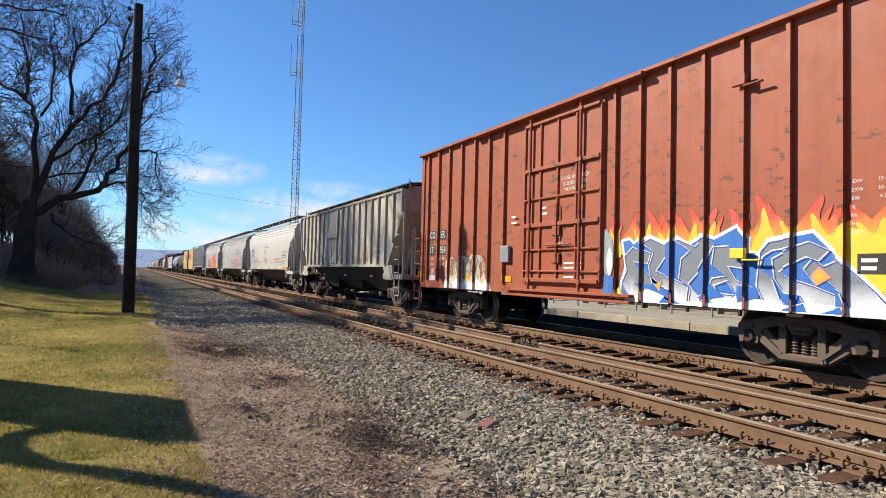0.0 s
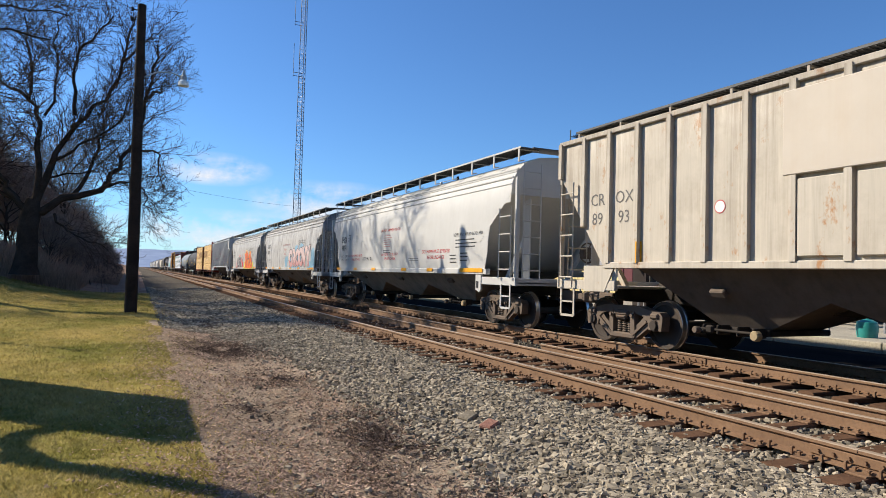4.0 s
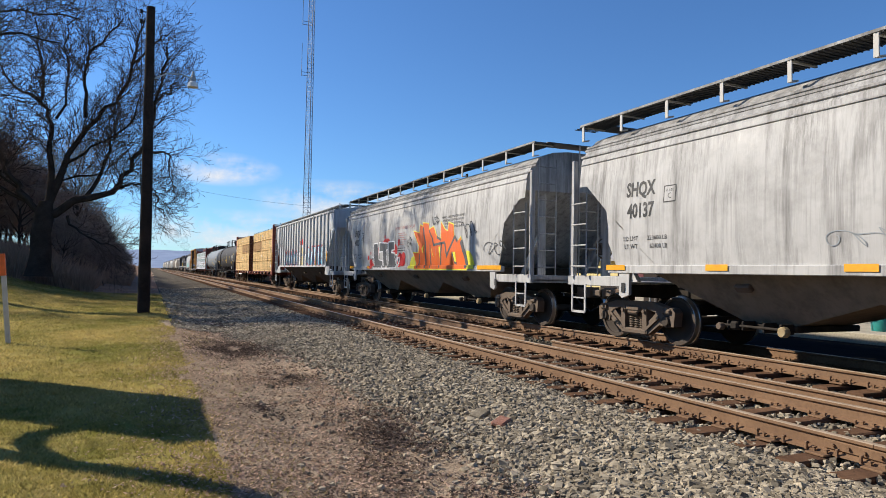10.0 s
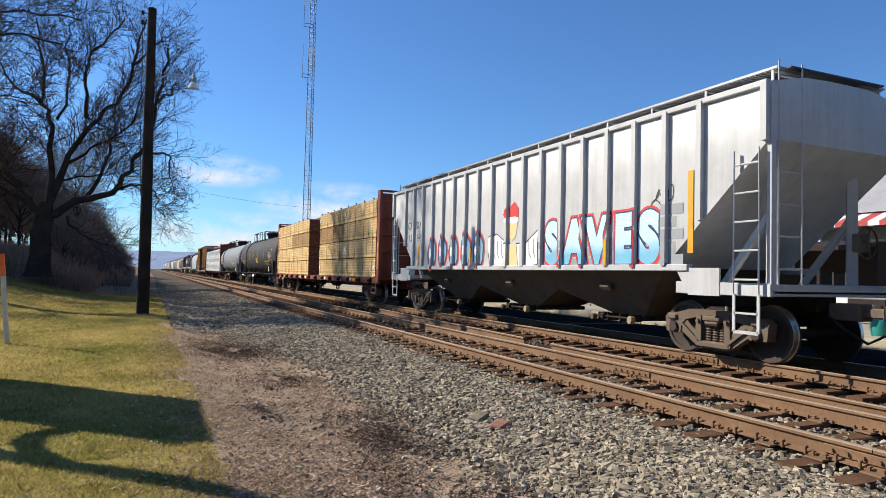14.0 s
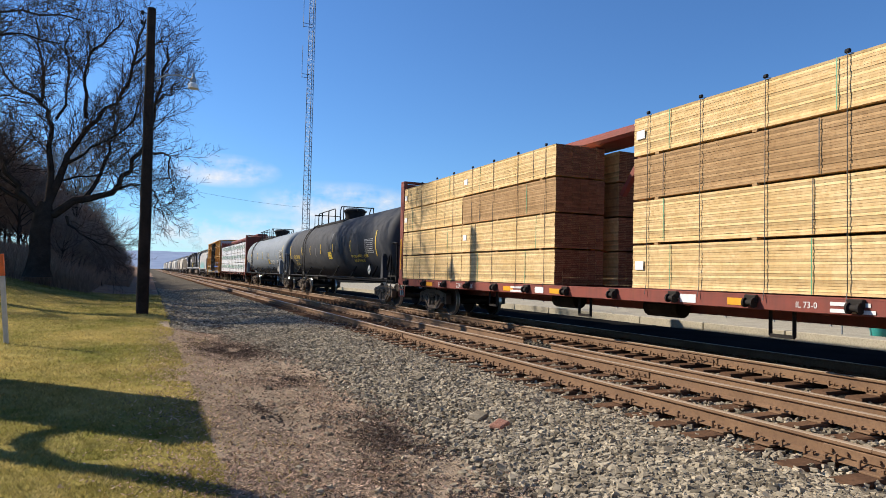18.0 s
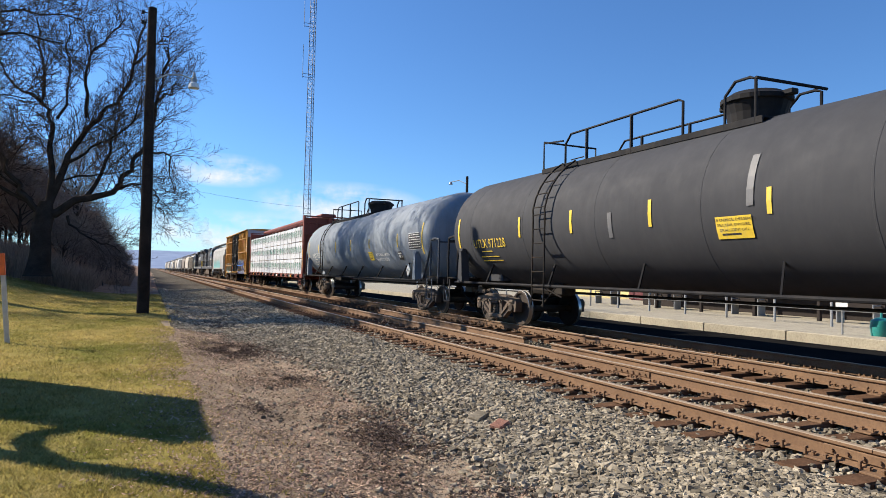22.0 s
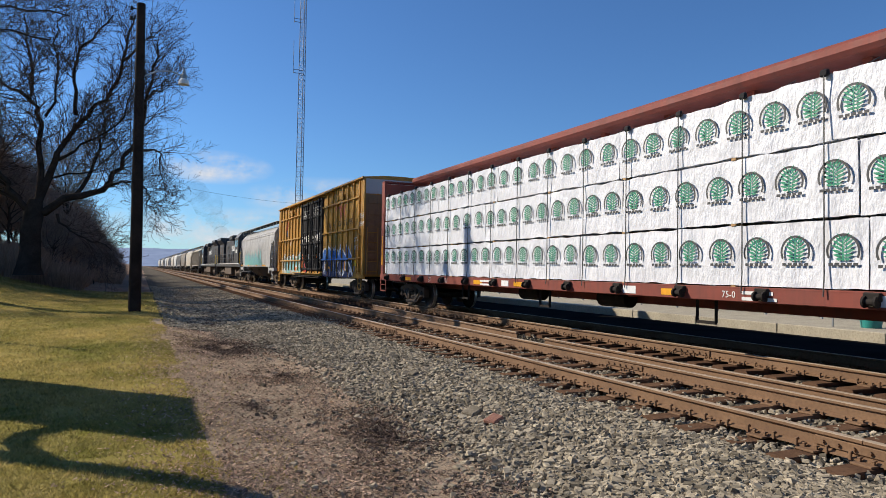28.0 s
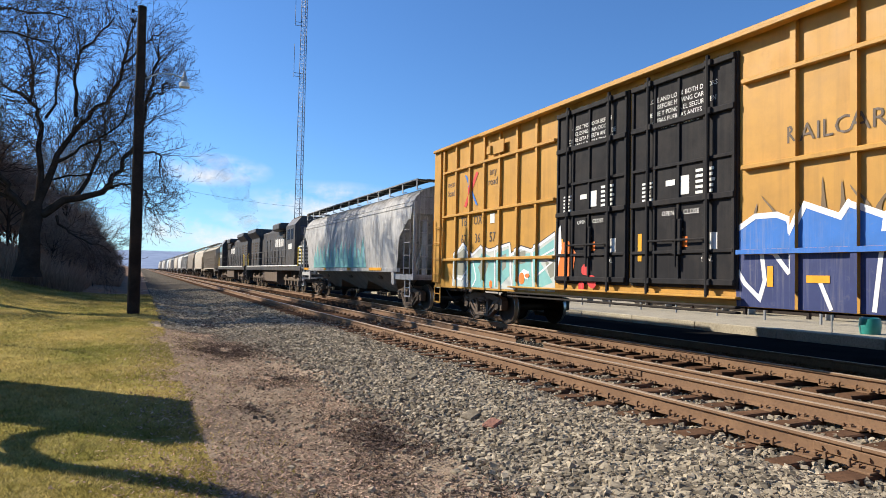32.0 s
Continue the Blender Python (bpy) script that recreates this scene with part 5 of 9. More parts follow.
def load_lumber(c, hl):
    """Packs of pine in four tiers on both sides of the beam, with a gap amidships."""
    tiers = (1.13, 1.96, 2.78, 3.60, 4.36)
    meshes = [[pack_mesh(4.80, tiers[i + 1] - tiers[i] - 0.045, 10 * i + k, (OLDPINE if (i, k) in ((2, 1),) else PINE)) for k in range(2)] for i in range(4)]
    duller = [[pack_mesh(4.80, tiers[i + 1] - tiers[i] - 0.045, 30 + 10 * i + k, OLDPINE if (i, k) == (2, 0) else PINE) for k in range(2)] for i in range(4)]
    rnd = random.Random(4)
    place = []
    for side in (0, math.pi):
        for stack, y0 in ((0, -hl + 0.40), (1, hl - 0.40 - 9.62)):
            for i in range(4):
                for k in range(2):
                    y = y0 + 2.4 + 4.82 * k
                    o = new("lumber_pack", (duller if stack else meshes)[i][k])
                    o.parent = c
                    o.location, o.rotation_euler = (rnd.uniform(-0.012, 0.012), y, tiers[i]), (0, 0, side)
                    if side == 0:
                        for m in range(2):
                            f = Form()
                            yy = y - 1.4 + 2.8 * m + rnd.uniform(-0.25, 0.25)
                            f.box((-1.572, yy, (tiers[i] + tiers[i + 1]) / 2 - 0.02), (0.004, 0.014, tiers[i + 1] - tiers[i] - 0.05))
                            part("pack_band", f, GREENSTRAP if rnd.random() < 0.3 else STRAPM, c)
                        if rnd.random() < 0.6:
                            f = Form()
                            f.box((-1.575, y + (2.2 if rnd.random() < 0.5 else -2.2), (tiers[i] + tiers[i + 1]) / 2), (0.006, 0.22, 0.16))
                            part("pack_label", f, SLIP, c, "white paper label")
            # bearers between the tiers
            for i in range(1, 4):
                for k in range(5):
                    f = Form()
                    f.box((-0.88 if side == 0 else 0.88, y0 + 0.6 + 2.1 * k, tiers[i] - 0.022), (1.36, 0.09, 0.038))
                    part("bearer", f, OLDPINE, c)
            if side == 0:
                for k in range(8):
                    f = Form()
                    y = y0 + 0.4 + 1.26 * k
                    f.tube([(-1.62, y, 1.02), (-1.585, y, 1.2), (-1.58, y, 4.34), (-1.0, y, 4.385), (-0.4, y, 4.45)], 0.006, 4)
                    part("tie_down_cable", f, STRAPM, c)
                    f = Form()
                    f.box((-1.57, y, 4.355), (0.05, 0.08, 0.06), 0.015)
                    part("corner_guard", f, BLACKP, c)


def wrap_sheet(length, height, seed):
    """White plastic wrap over a pack: slightly slack, sagging between the boards."""
    f = Form()
    ny, nz = 34, 10
    def at(u, w):
        y, z = length * (u - 0.5), height * w
        d = 0.024 * noise.noise((y * 1.9, z * 1.4, seed * 3.1)) + 0.02 * noise.noise((y * 5 + z * 2, z * 2.2, seed * 7.7))
        return (-1.545 - max(-0.012, d) * 0.8, y, z + (0.035 * noise.noise((y * 3, seed, 0)) if w in (0, 1) else 0))
    f.grid(at, [k / ny for k in range(ny + 1)], [k / nz for k in range(nz + 1)])
    f.box((-0.87, 0, height / 2), (1.30, length, height - 0.02))
    f.smooth = True
    return f


GREEN, CHAR = spray("printed_green", (0.015, 0.26, 0.14)), spray("printed_charcoal", (0.035, 0.037, 0.04))


def emblem_meshes():
    """A plain round-headed mark: a dark arch, green fronds, and a bar of five blocks below."""
    n, x = 18, -1.5765
    arch, fronds, bar = Form(), Form(), Form()
    for k in range(n):
        a0, a1 = -0.45 + (math.pi + 0.9) * k / n, -0.45 + (math.pi + 0.9) * (k + 1) / n
        arch.add([(x, -r * math.cos(a), 0.06 + r * math.sin(a)) for r, a in ((0.23, a0), (0.23, a1), (0.197, a1), (0.197, a0))], [(0, 1, 2, 3)])
    for k in range(5):
        bar.add([(x, 0.20 - 0.084 * k, -0.135), (x, 0.136 - 0.084 * k, -0.135), (x, 0.136 - 0.084 * k, -0.095), (x, 0.20 - 0.084 * k, -0.095)], [(0, 1, 2, 3)])
    fronds.add([(x, 0.012, -0.07), (x, -0.012, -0.07), (x, -0.008, 0.25), (x, 0.008, 0.25)], [(0, 1, 2, 3)])
    for sg in (-1, 1):
        for k in range(7):
            z, up = 0.22 - 0.040 * k, 0.75 - 0.16 * k
            l = 0.09 + 0.08 * math.sin(0.35 + 0.42 * k)
            dy, dz = math.cos(up), math.sin(up)
            fronds.add([(x, 0, z - 0.028), (x, sg * l * dy * 0.55, z - 0.034 + l * dz * 0.55), (x, sg * l * dy, z + l * dz), (x, sg * l * dy * 0.5, z + l * dz * 0.5 + 0.008)], [(0, 1, 2, 3)])
    return arch.mesh("printed_arch", CHAR), fronds.mesh("printed_fronds", GREEN), bar.mesh("printed_bar", CHAR)


def load_wrapped(c, hl):
    """White-wrapped packs in three tiers."""
    wrap = paint("white_wrap", (0.72, 0.73, 0.76), 0.42, (0.50, 0.51, 0.54), 0.2, 0.0)
    nt = wrap.node_tree
    bump(nt, nt.nodes["Principled BSDF"], noise_of(nt, 2.6, 5.0, 0.6, (1, 1.0, 0.5)), 0.9, 0.10)
    tiers = (1.13, 2.08, 3.10, 4.04)
    rnd = random.Random(8)
    arch, fronds, bar = emblem_meshes()
    span = 2 * hl - 0.8
    for i in range(3):
        n = 5
        edges = [0.0] + sorted(k / n + rnd.uniform(-0.05, 0.05) for k in range(1, n)) + [1.0]
        h = tiers[i + 1] - tiers[i] - 0.04
        for k in range(n):
            ln = span * (edges[k + 1] - edges[k]) - 0.02
            y = -hl + 0.4 + span * (edges[k] + edges[k + 1]) / 2
            p = part("wrapped_pack", wrap_sheet(ln, h, i * 10 + k), wrap, c, "white plastic-wrapped lumber pack")
            p.location = (rnd.uniform(-0.015, 0.01), y, tiers[i])
            g = Form()
            g.box((0.87, y, tiers[i] + h / 2), (1.34, ln, h), 0.02)
            part("wrapped_pack", g, wrap, c)
            m = int(ln / 0.60)
            for j in range(m):
                at_ = (0, -ln / 2 + ln * (j + 0.5) / m + rnd.uniform(-0.02, 0.02), h * 0.50 + 0.03 * k - 0.05)
                for nm, me_ in (("printed_arch", arch), ("printed_fronds", fronds), ("printed_bar", bar)):
                    o = new(nm, me_)
                    o.parent, o.location = p, at_
        for k in range(9):
            g = Form()
            g.box((-0.88, -hl + 1.2 + (span - 1.6) * k / 8, tiers[i] - 0.02), (1.36, 0.09, 0.038))
            part("bearer", g, OLDPINE, c)
    for k in range(17):
        y = -hl + 0.8 + (span - 0.8) * k / 16
        f = Form()
        f.tube([(-1.62, y, 1.02), (-1.60, y, 1.3), (-1.597, y, 4.02), (-1.1, y, 4.08), (-0.4, y, 4.42)], 0.009, 4)
        part("tie_down_cable", f, STRAPM, c)
        f = Form()
        f.box((-1.58, y, 4.02), (0.06, 0.13, 0.10), 0.02)
        part("corner_guard", f, BLACKP, c)


def deck_marks(c, hl, marks):
    S = [(-13, 13, -1.582)]
    for t_, y, sz in marks:
        mural(c, words(t_, sz, y, 0.985, 0.95), INKW, S, 1, name="lettering")
    for y in (hl - 2.9, hl - 8.0, 1.2, -3.8, -hl + 3.4):
        mural(c, [rect(y, 0.985, 0.5, 0.11)], REFLECT, S, 1, "yellow reflector strip", "reflector")
    mural(c, [rect(-hl + 4.0 + k * 4.6, 0.99, 0.35, 0.14) for k in range(3)], SLIP, S, 1, name="stencil_plate")
    mural(c, print_rows(2.9, 1.0, 0.6, 2, 0.05, 0.09, 2) + print_rows(-5.6, 1.0, 0.7, 2, 0.05, 0.09, 3), INKW, S, 2, name="small_print")


lum, lhl = flat_car("centerbeam_car", "red-brown centerbeam flat car stacked with bright pine lumber", 12.35, 35.0, BROWN, 4.52)
load_lumber(lum, lhl)
t1, cv, thl = tank_car("tank_car", "black pressure tank car with yellow stripes", 35.75, 56.1, TANKB, INKY, ((9.3, 0.85), (5.84, 0.5), (3.67, 0.5), (1.2, 0.5), (-1.34, 0.4), (-4.43, 0.5), (-8.1, 1.05)))
truck(t1, -thl + 2.35)
truck(t1, thl - 2.35)
couplers(t1, thl + 0.15)
T1 = (t1, cv, thl)
t2, cv, thl = tank_car("tank_car", "grey ammonia tank car with yellow stripes", 57.6, 76.25, TANKG, INKW, ((8.25, 0.85), (5.9, 0.5), (2.4, 0.55), (-0.2, 0.5), (-3.0, 0.4), (-6.4, 0.5), (-8.81, 1.05)), 0.35)
truck(t2, -thl + 1.35)
truck(t2, thl - 2.35)
couplers(t2, thl + 0.15)
T2 = (t2, cv, thl)
fx, fhl = flat_car("centerbeam_car", "red-brown centerbeam flat car with white-wrapped lumber", 76.75, 99.4, BROWN)
load_wrapped(fx, fhl)
yb = boxcar("boxcar", "yellow boxcar with black double doors and blue graffiti", 101.5, 119.75, YELLOW, 0.95, 5.13)
he = hopper("hopper_car", "grey covered hopper car with teal graffiti", 121.4, 137.9, DIRTY, DIRTY)
from mathutils.geometry import tessellate_polygon as tessellate


def scrawl(y, z, w, h, seed, thick=0.022):
    """A looping hand-drawn line as short overlapping strokes."""
    rnd = random.Random(seed)
    a, b, p, q = rnd.uniform(2.2, 3.4), rnd.uniform(5.0, 8.0), rnd.uniform(0, 6), rnd.uniform(0, 6)
    pts = []
    for k in range(61):
        u = k / 60
        pts.append((y + w * (0.5 - u) + 0.16 * w * math.sin(6.283 * b * 0.6 * u + p), z + 0.5 * h * math.sin(6.283 * a * u + q) * (0.7 + 0.3 * math.sin(20 * u)) + 0.12 * h * math.sin(6.283 * b * u)))
    out = []
    for (y0, z0), (y1, z1) in zip(pts, pts[1:]):
        ln = math.hypot(y1 - y0, z1 - z0) or 1.0
        ny, nz = -(z1 - z0) / ln * thick / 2, (y1 - y0) / ln * thick / 2
        out.append([(y0 + ny, z0 + nz), (y1 + ny, z1 + nz), (y1 - ny, z1 - nz), (y0 - ny, z0 - nz)])
    return out


def stroke(pts, w, closed=False):
    """A painted line of width w along points, mitred at the bends."""
    n, sides = len(pts), []
    for i, (y, z) in enumerate(pts):
        a = pts[i - 1] if i or closed else None
        b = pts[(i + 1) % n] if i < n - 1 or closed else None
        da = Vector((y - a[0], z - a[1])).normalized() if a else None
        db = Vector((b[0] - y, b[1] - z)).normalized() if b else None
        na, nb = (Vector((-d.y, d.x)) if d else None for d in (da, db))
        m = na or nb
        if na and nb:
            m = (na + nb) if (na + nb).length > 0.3 else na
            m = m.normalized() / max(0.45, m.normalized().dot(na))
        sides.append((y + m.x * w / 2, z + m.y * w / 2, y - m.x * w / 2, z - m.y * w / 2))
    pairs = list(zip(sides, sides[1:])) + ([(sides[-1], sides[0])] if closed else [])
    return [[(p[0], p[1]), (q[0], q[1]), (q[2], q[3]), (p[2], p[3])] for p, q in pairs]


def flame(y, z0, z1, w, sway):
    """A licking tongue of flame that bends over and back."""
    n = 10
    mid = [(y + sway * math.sin(4.4 * k / n) * (0.35 + 0.65 * k / n), z0 + (z1 - z0) * k / n, w / 2 * (1 - k / n) ** 0.75 * (1 + 0.25 * math.sin(7.0 * k / n))) for k in range(n + 1)]
    return [(a + h, b) for a, b, h in mid] + [(a - h, b) for a, b, h in reversed(mid[:-1])]


def pieces(polys):
    """Uneven polygons as triangles, so that they can be clipped."""
    return [[(p[i][0], p[i][1]) for i in t] for p in polys for t in tessellate([[Vector((y, z, 0)) for y, z in p]])]


# -- the red boxcar --
RIBS_R = [7.08, 6.33, 5.58, 4.78, 3.98, 3.18, 2.40, -1.80, -2.50, -3.24, -3.98, -4.74, -5.52, -6.28, -7.0]
f = Form()
f.slab([(-0.05, 1.12), (0.05, 1.12), (0.035, 5.02), (-0.035, 5.02)], -1.60, -1.525)
rib_me = f.mesh("rib", RED)
for y in RIBS_R:
    for turn in (0, math.pi):
        o = new("rib", rib_me)
        o.parent, o.location, o.rotation_euler = red, (0, y, 0), (0, 0, turn)
f = Form()
f.box((-1.499, 0, 1.00), (0.07, 15.25, 0.24), 0.012)
f.box((-1.60, 0, 5.075), (0.14, 15.4, 0.08), 0.012)
f.box((1.60, 0, 5.075), (0.14, 15.4, 0.08), 0.012)
f.box((1.56, 0, 1.00), (0.07, 15.25, 0.24), 0.012)
part("side_sill", f, RED, red)
for sg in (-1, 1):
    f = Form()
    f.box((-1.545, sg * 7.55, 3.04), (0.05, 0.22, 3.98), 0.01)
    part("corner_post", f, RED, red)
    for z in (1.5, 2.1, 2.7, 3.3, 3.9, 4.5):
        f = Form()
        f.tube([(-1.35, sg * 7.64, z), (1.35, sg * 7.64, z)], 0.07, 8)
        part("end_rib", f, RED, red)
    ladder(red, sg * 8.0, sg * 7.45, 1.0, 2.62, 4, RED, SIDE - 0.07)
    sill_step(red, sg * 7.72, 0.5, 0.50, 0.98, RED)
    ladder(red, -1.45, -1.0, 1.0, 4.6, 10, RED, along="x", xx=sg * 7.74)
DOOR_L, DOOR_R = 1.42, -1.48
f = Form()
f.box((-1.545, (DOOR_L + DOOR_R) / 2, 3.0), (0.06, DOOR_L - DOOR_R, 3.75), 0.01)
door = part("plug_door", f, RED, red)
for z, hgt in ((4.80, 0.07), (3.74, 0.09), (2.46, 0.10), (1.22, 0.09)):
    f = Form()
    f.box((-1.60, -0.03, z), (0.09, 2.75, hgt), 0.012)
    part("door_beam", f, RED, door)
for z in (3.06, 1.90, 1.42):
    f = Form()
    f.tube([(-1.61, 1.35, z), (-1.61, -1.42, z)], 0.022, 6)
    part("lock_rod", f, RED, door)
for y in (1.10, -0.80):
    f = Form()
    f.tube([(-1.64, y, 1.0), (-1.64, y, 4.95)], 0.035, 8)
    for z in (1.2, 2.46, 3.74, 4.8):
        f.box((-1.63, y, z), (0.09, 0.14, 0.10), 0.012)
    part("door_rod", f, RED, door)
for y in (1.38, 0.72, 0.05, -0.62, -1.42):
    f = Form()
    f.box((-1.59, y, 3.0), (0.05, 0.06, 3.6), 0.01)
    part("door_stile", f, RED, door)
f = Form()
for z in (2.30, 1.70):
    f.box((-1.61, 0.05, z), (0.06, 0.30, 0.22), 0.02)
f.tube([(-1.65, 0.0, 2.9), (-1.65, 0.0, 1.6)], 0.02, 6)
f.tube([(-1.64, 0.5, 2.0), (-1.64, -0.5, 2.0)], 0.02, 6)
part("lock_gear", f, RED, door)
for z in (0.98, 0.86):
    f = Form()
    f.box((-1.64, -0.1, z), (0.13, 4.6, 0.06), 0.01)
    part("door_track", f, RED, red)
f = Form()
f.box((-1.66, 0.6, 5.02), (0.18, 6.6, 0.07), 0.012)
part("upper_door_track", f, RED, red)
for y, z in ((-4.74, 4.35), (-4.74, 1.72)):
    f = Form()
    f.box((-1.65, y, z), (0.07, 0.26, 0.16), 0.01)
    f.box((-1.66, y - 0.25, z - 0.1), (0.05, 0.35, 0.03), 0.01)
    part("latch_catch", f, S_YELLOW if z < 2 else RED, red)
RS = ribbed(RIBS_R, 0.05, -1.535, -1.60)
f = Form()
f.box((-1.58, 2.25, 1.83), (0.08, 0.42, 0.42), 0.02)
part("defect_card_board", f, GRATE, red, "weathered plywood card board")
mural(red, words("CO", 0.21, 6.76, 2.48, 0.95), INKW, RS, 2, "white reporting marks on black", "lettering")
mural(red, words("ER", 0.21, 6.02, 2.48, 0.95), INKW, RS, 2, name="lettering")
mural(red, words("171", 0.23, 6.75, 2.02, 0.78), INKW, RS, 2, name="lettering")
mural(red, words("954", 0.23, 6.0, 2.02, 0.85), INKW, RS, 2, name="lettering")
mural(red, [rect(6.75, 2.48, 0.46, 0.29), rect(6.01, 2.48, 0.46, 0.29), rect(6.75, 2.02, 0.46, 0.29), rect(6.0, 2.02, 0.54, 0.29)], INKB, RS, 1, name="lettering_ground")
mural(red, words("LD LMT", 0.085, 6.80, 1.76) + words("LT WT", 0.085, 6.80, 1.60) + words("213800", 0.085, 6.05, 1.76) + words("72200", 0.085, 6.0, 1.60), INKW, RS, 2, name="lettering")
stencil(red, "CLOSE AND LOCK\nDOORS BEFORE\nMOVING CAR", 0.085, -0.55, 3.42, INKW, [(-9, 9, -1.576)], 2)
mural(red, print_rows(0.55, 2.82, 0.22, 2, 0.05, 0.13) + print_rows(-0.05, 2.15, 0.18, 2, 0.06, 0.15), INKW, [(-9, 9, -1.576)], 2, name="small_print")
mural(red, print_rows(-0.55, 1.58, 0.7, 5, 0.04, 0.10, 5) + print_rows(1.85, 2.7, 0.26, 2, 0.045, 0.14), INKW, [(-9, 9, -1.577)], 2, name="small_print")
mural(red, words("EXH", 0.05, -6.48, 2.62) + words("17-0", 0.05, -6.80, 2.62) + words("EXW", 0.05, -6.48, 2.51) + words("10-8", 0.05, -6.80, 2.51) + words("EW", 0.05, -6.46, 2.40) + words("9-7", 0.05, -6.80, 2.40) + words("IL", 0.05, -6.44, 2.29) + words("IW", 0.05, -6.44, 2.18) + words("IH", 0.05, -6.44, 2.07) + words("PLR H", 0.05, -6.5, 1.96) + print_rows(-7.25, 2.62, 0.2, 7, 0.02, 0.11, 4), INKW, RS, 4, name="small_print")
mural(red, [rect(-6.66, 1.56, 0.36, 0.26), rect(-7.15, 1.56, 0.36, 0.26)], INKB, RS, 4, name="service_stencil")
mural(red, print_rows(-6.66, 1.58, 0.26, 2, 0.05, 0.1, 7), INKW, RS, 5, name="small_print")
mural(red, [rect(7.62, 1.28, 0.22, 0.20)], REFLECT, [(-9, 9, -1.571)], 3, "yellow reflector strip", "reflector")
mural(red, [rect(6.72, 1.18, 0.42, 0.16)], INKW, RS, 3, "white notice plate", "stencil_plate")
mural(red, [rect(2.20, 1.22, 0.36, 0.15), rect(4.35, 1.22, 0.36, 0.15)], REFLECT, RS, 3, "yellow reflector strip", "reflector")
# flames, a blue ground edged in white, silver letters with white feet
rnd = random.Random(11)
tips = ((-1.75, 2.47), (-2.33, 2.54), (-2.83, 2.55), (-3.13, 2.46), (-3.38, 2.54), (-3.81, 2.51), (-4.11, 2.48), (-4.6, 2.46), (-5.09, 2.62), (-5.39, 2.3), (-5.89, 2.5), (-6.18, 2.3), (-6.5, 2.34), (-6.85, 2.4), (-7.15, 2.3))
EMBER = fade("spray_ember", (0.80, 0.30, 0.02), (0.60, 0.045, 0.012), 1.95, 2.30)
WARM = spray("spray_warm_yellow", (0.90, 0.52, 0.02))
for k, (y, z) in enumerate(tips):
    mural(red, pieces([flame(y, 1.75, z, 0.62, rnd.choice((-0.13, 0.13)))]), EMBER, RS, 0.05 * k, "red and orange spray-painted flame", "flame")
    mural(red, pieces([flame(y - 0.16, 1.75, z - 0.14, 0.30, rnd.choice((-0.10, 0.10)))]), EMBER, RS, 1 + 0.05 * k, name="flame")
    mural(red, pieces([flame(y + rnd.uniform(-0.12, 0.12), 1.7, 1.95 + (z - 1.95) * rnd.uniform(0.35, 0.75), 0.42, rnd.uniform(-0.1, 0.1))]), WARM, RS, 2 + 0.05 * k, "yellow heart of the flame", "flame")
mural(red, pieces([[(-6.0, 1.9), (-6.35, 2.05), (-6.8, 1.9), (-7.3, 2.0), (-7.3, 1.1), (-6.9, 1.1)]]), S_YELLOW, RS, 2.9, name="flame")
ground_ = [(-1.98, 0.93), (-1.99, 1.21), (-2.12, 1.53), (-2.01, 2.01), (-2.21, 2.05), (-2.34, 1.96), (-2.75, 2.07), (-3.14, 1.93), (-3.39, 2.03), (-3.66, 1.9), (-3.97, 2.04), (-4.19, 1.98), (-4.65, 2.16), (-4.85, 1.95), (-4.83, 1.75), (-5.02, 1.71), (-5.16, 1.92), (-5.88, 2.01), (-6.18, 1.72), (-6.83, 1.12), (-7.2, 0.93)]
mural(red, pieces([ground_]), S_BLUE, RS, 3, "blue and silver spray-painted wildstyle letters")
mural(red, stroke(ground_, 0.055), S_WHITE, RS, 4, name="paint_edge")
silver = [[(-2.08, 1.72), (-2.31, 1.89), (-2.78, 1.77), (-2.7, 1.58), (-2.35, 1.62), (-2.61, 1.45), (-2.97, 1.24), (-2.86, 1.15), (-2.23, 0.97), (-2.01, 1.21), (-2.15, 1.47)],
          [(-2.53, 1.95), (-2.75, 2.03), (-3.14, 1.89), (-3.14, 1.7), (-2.92, 1.45), (-3.65, 1.21), (-3.62, 0.93), (-3.32, 0.93), (-3.32, 1.12), (-2.82, 1.23), (-2.73, 1.53), (-2.84, 1.79)],
          [(-3.33, 1.97), (-3.41, 1.99), (-3.79, 1.85), (-3.97, 2.0), (-4.19, 1.88), (-3.9, 1.45), (-3.67, 1.25), (-3.9, 1.04), (-4.2, 1.11), (-4.05, 0.95), (-3.67, 0.94), (-3.7, 1.17), (-3.45, 1.33), (-3.5, 1.66), (-3.69, 1.79)]]
silver2 = [[(-4.19, 1.84), (-4.47, 1.85), (-4.65, 1.68), (-4.79, 1.5), (-4.47, 1.53), (-4.61, 1.35), (-4.92, 1.21), (-4.62, 1.11), (-4.45, 1.31), (-4.2, 1.23), (-4.29, 1.11), (-4.57, 1.09), (-4.39, 0.93), (-3.96, 0.99), (-4.15, 1.34), (-4.41, 1.38), (-4.14, 1.57)],
           [(-5.04, 1.75), (-5.18, 1.89), (-5.59, 1.94), (-5.59, 1.8), (-5.24, 1.76), (-5.08, 1.67), (-5.04, 1.5), (-5.24, 1.36), (-5.36, 1.08), (-5.56, 0.96), (-5.23, 0.93), (-5.09, 1.04), (-4.98, 1.25), (-5.0, 1.46)]]
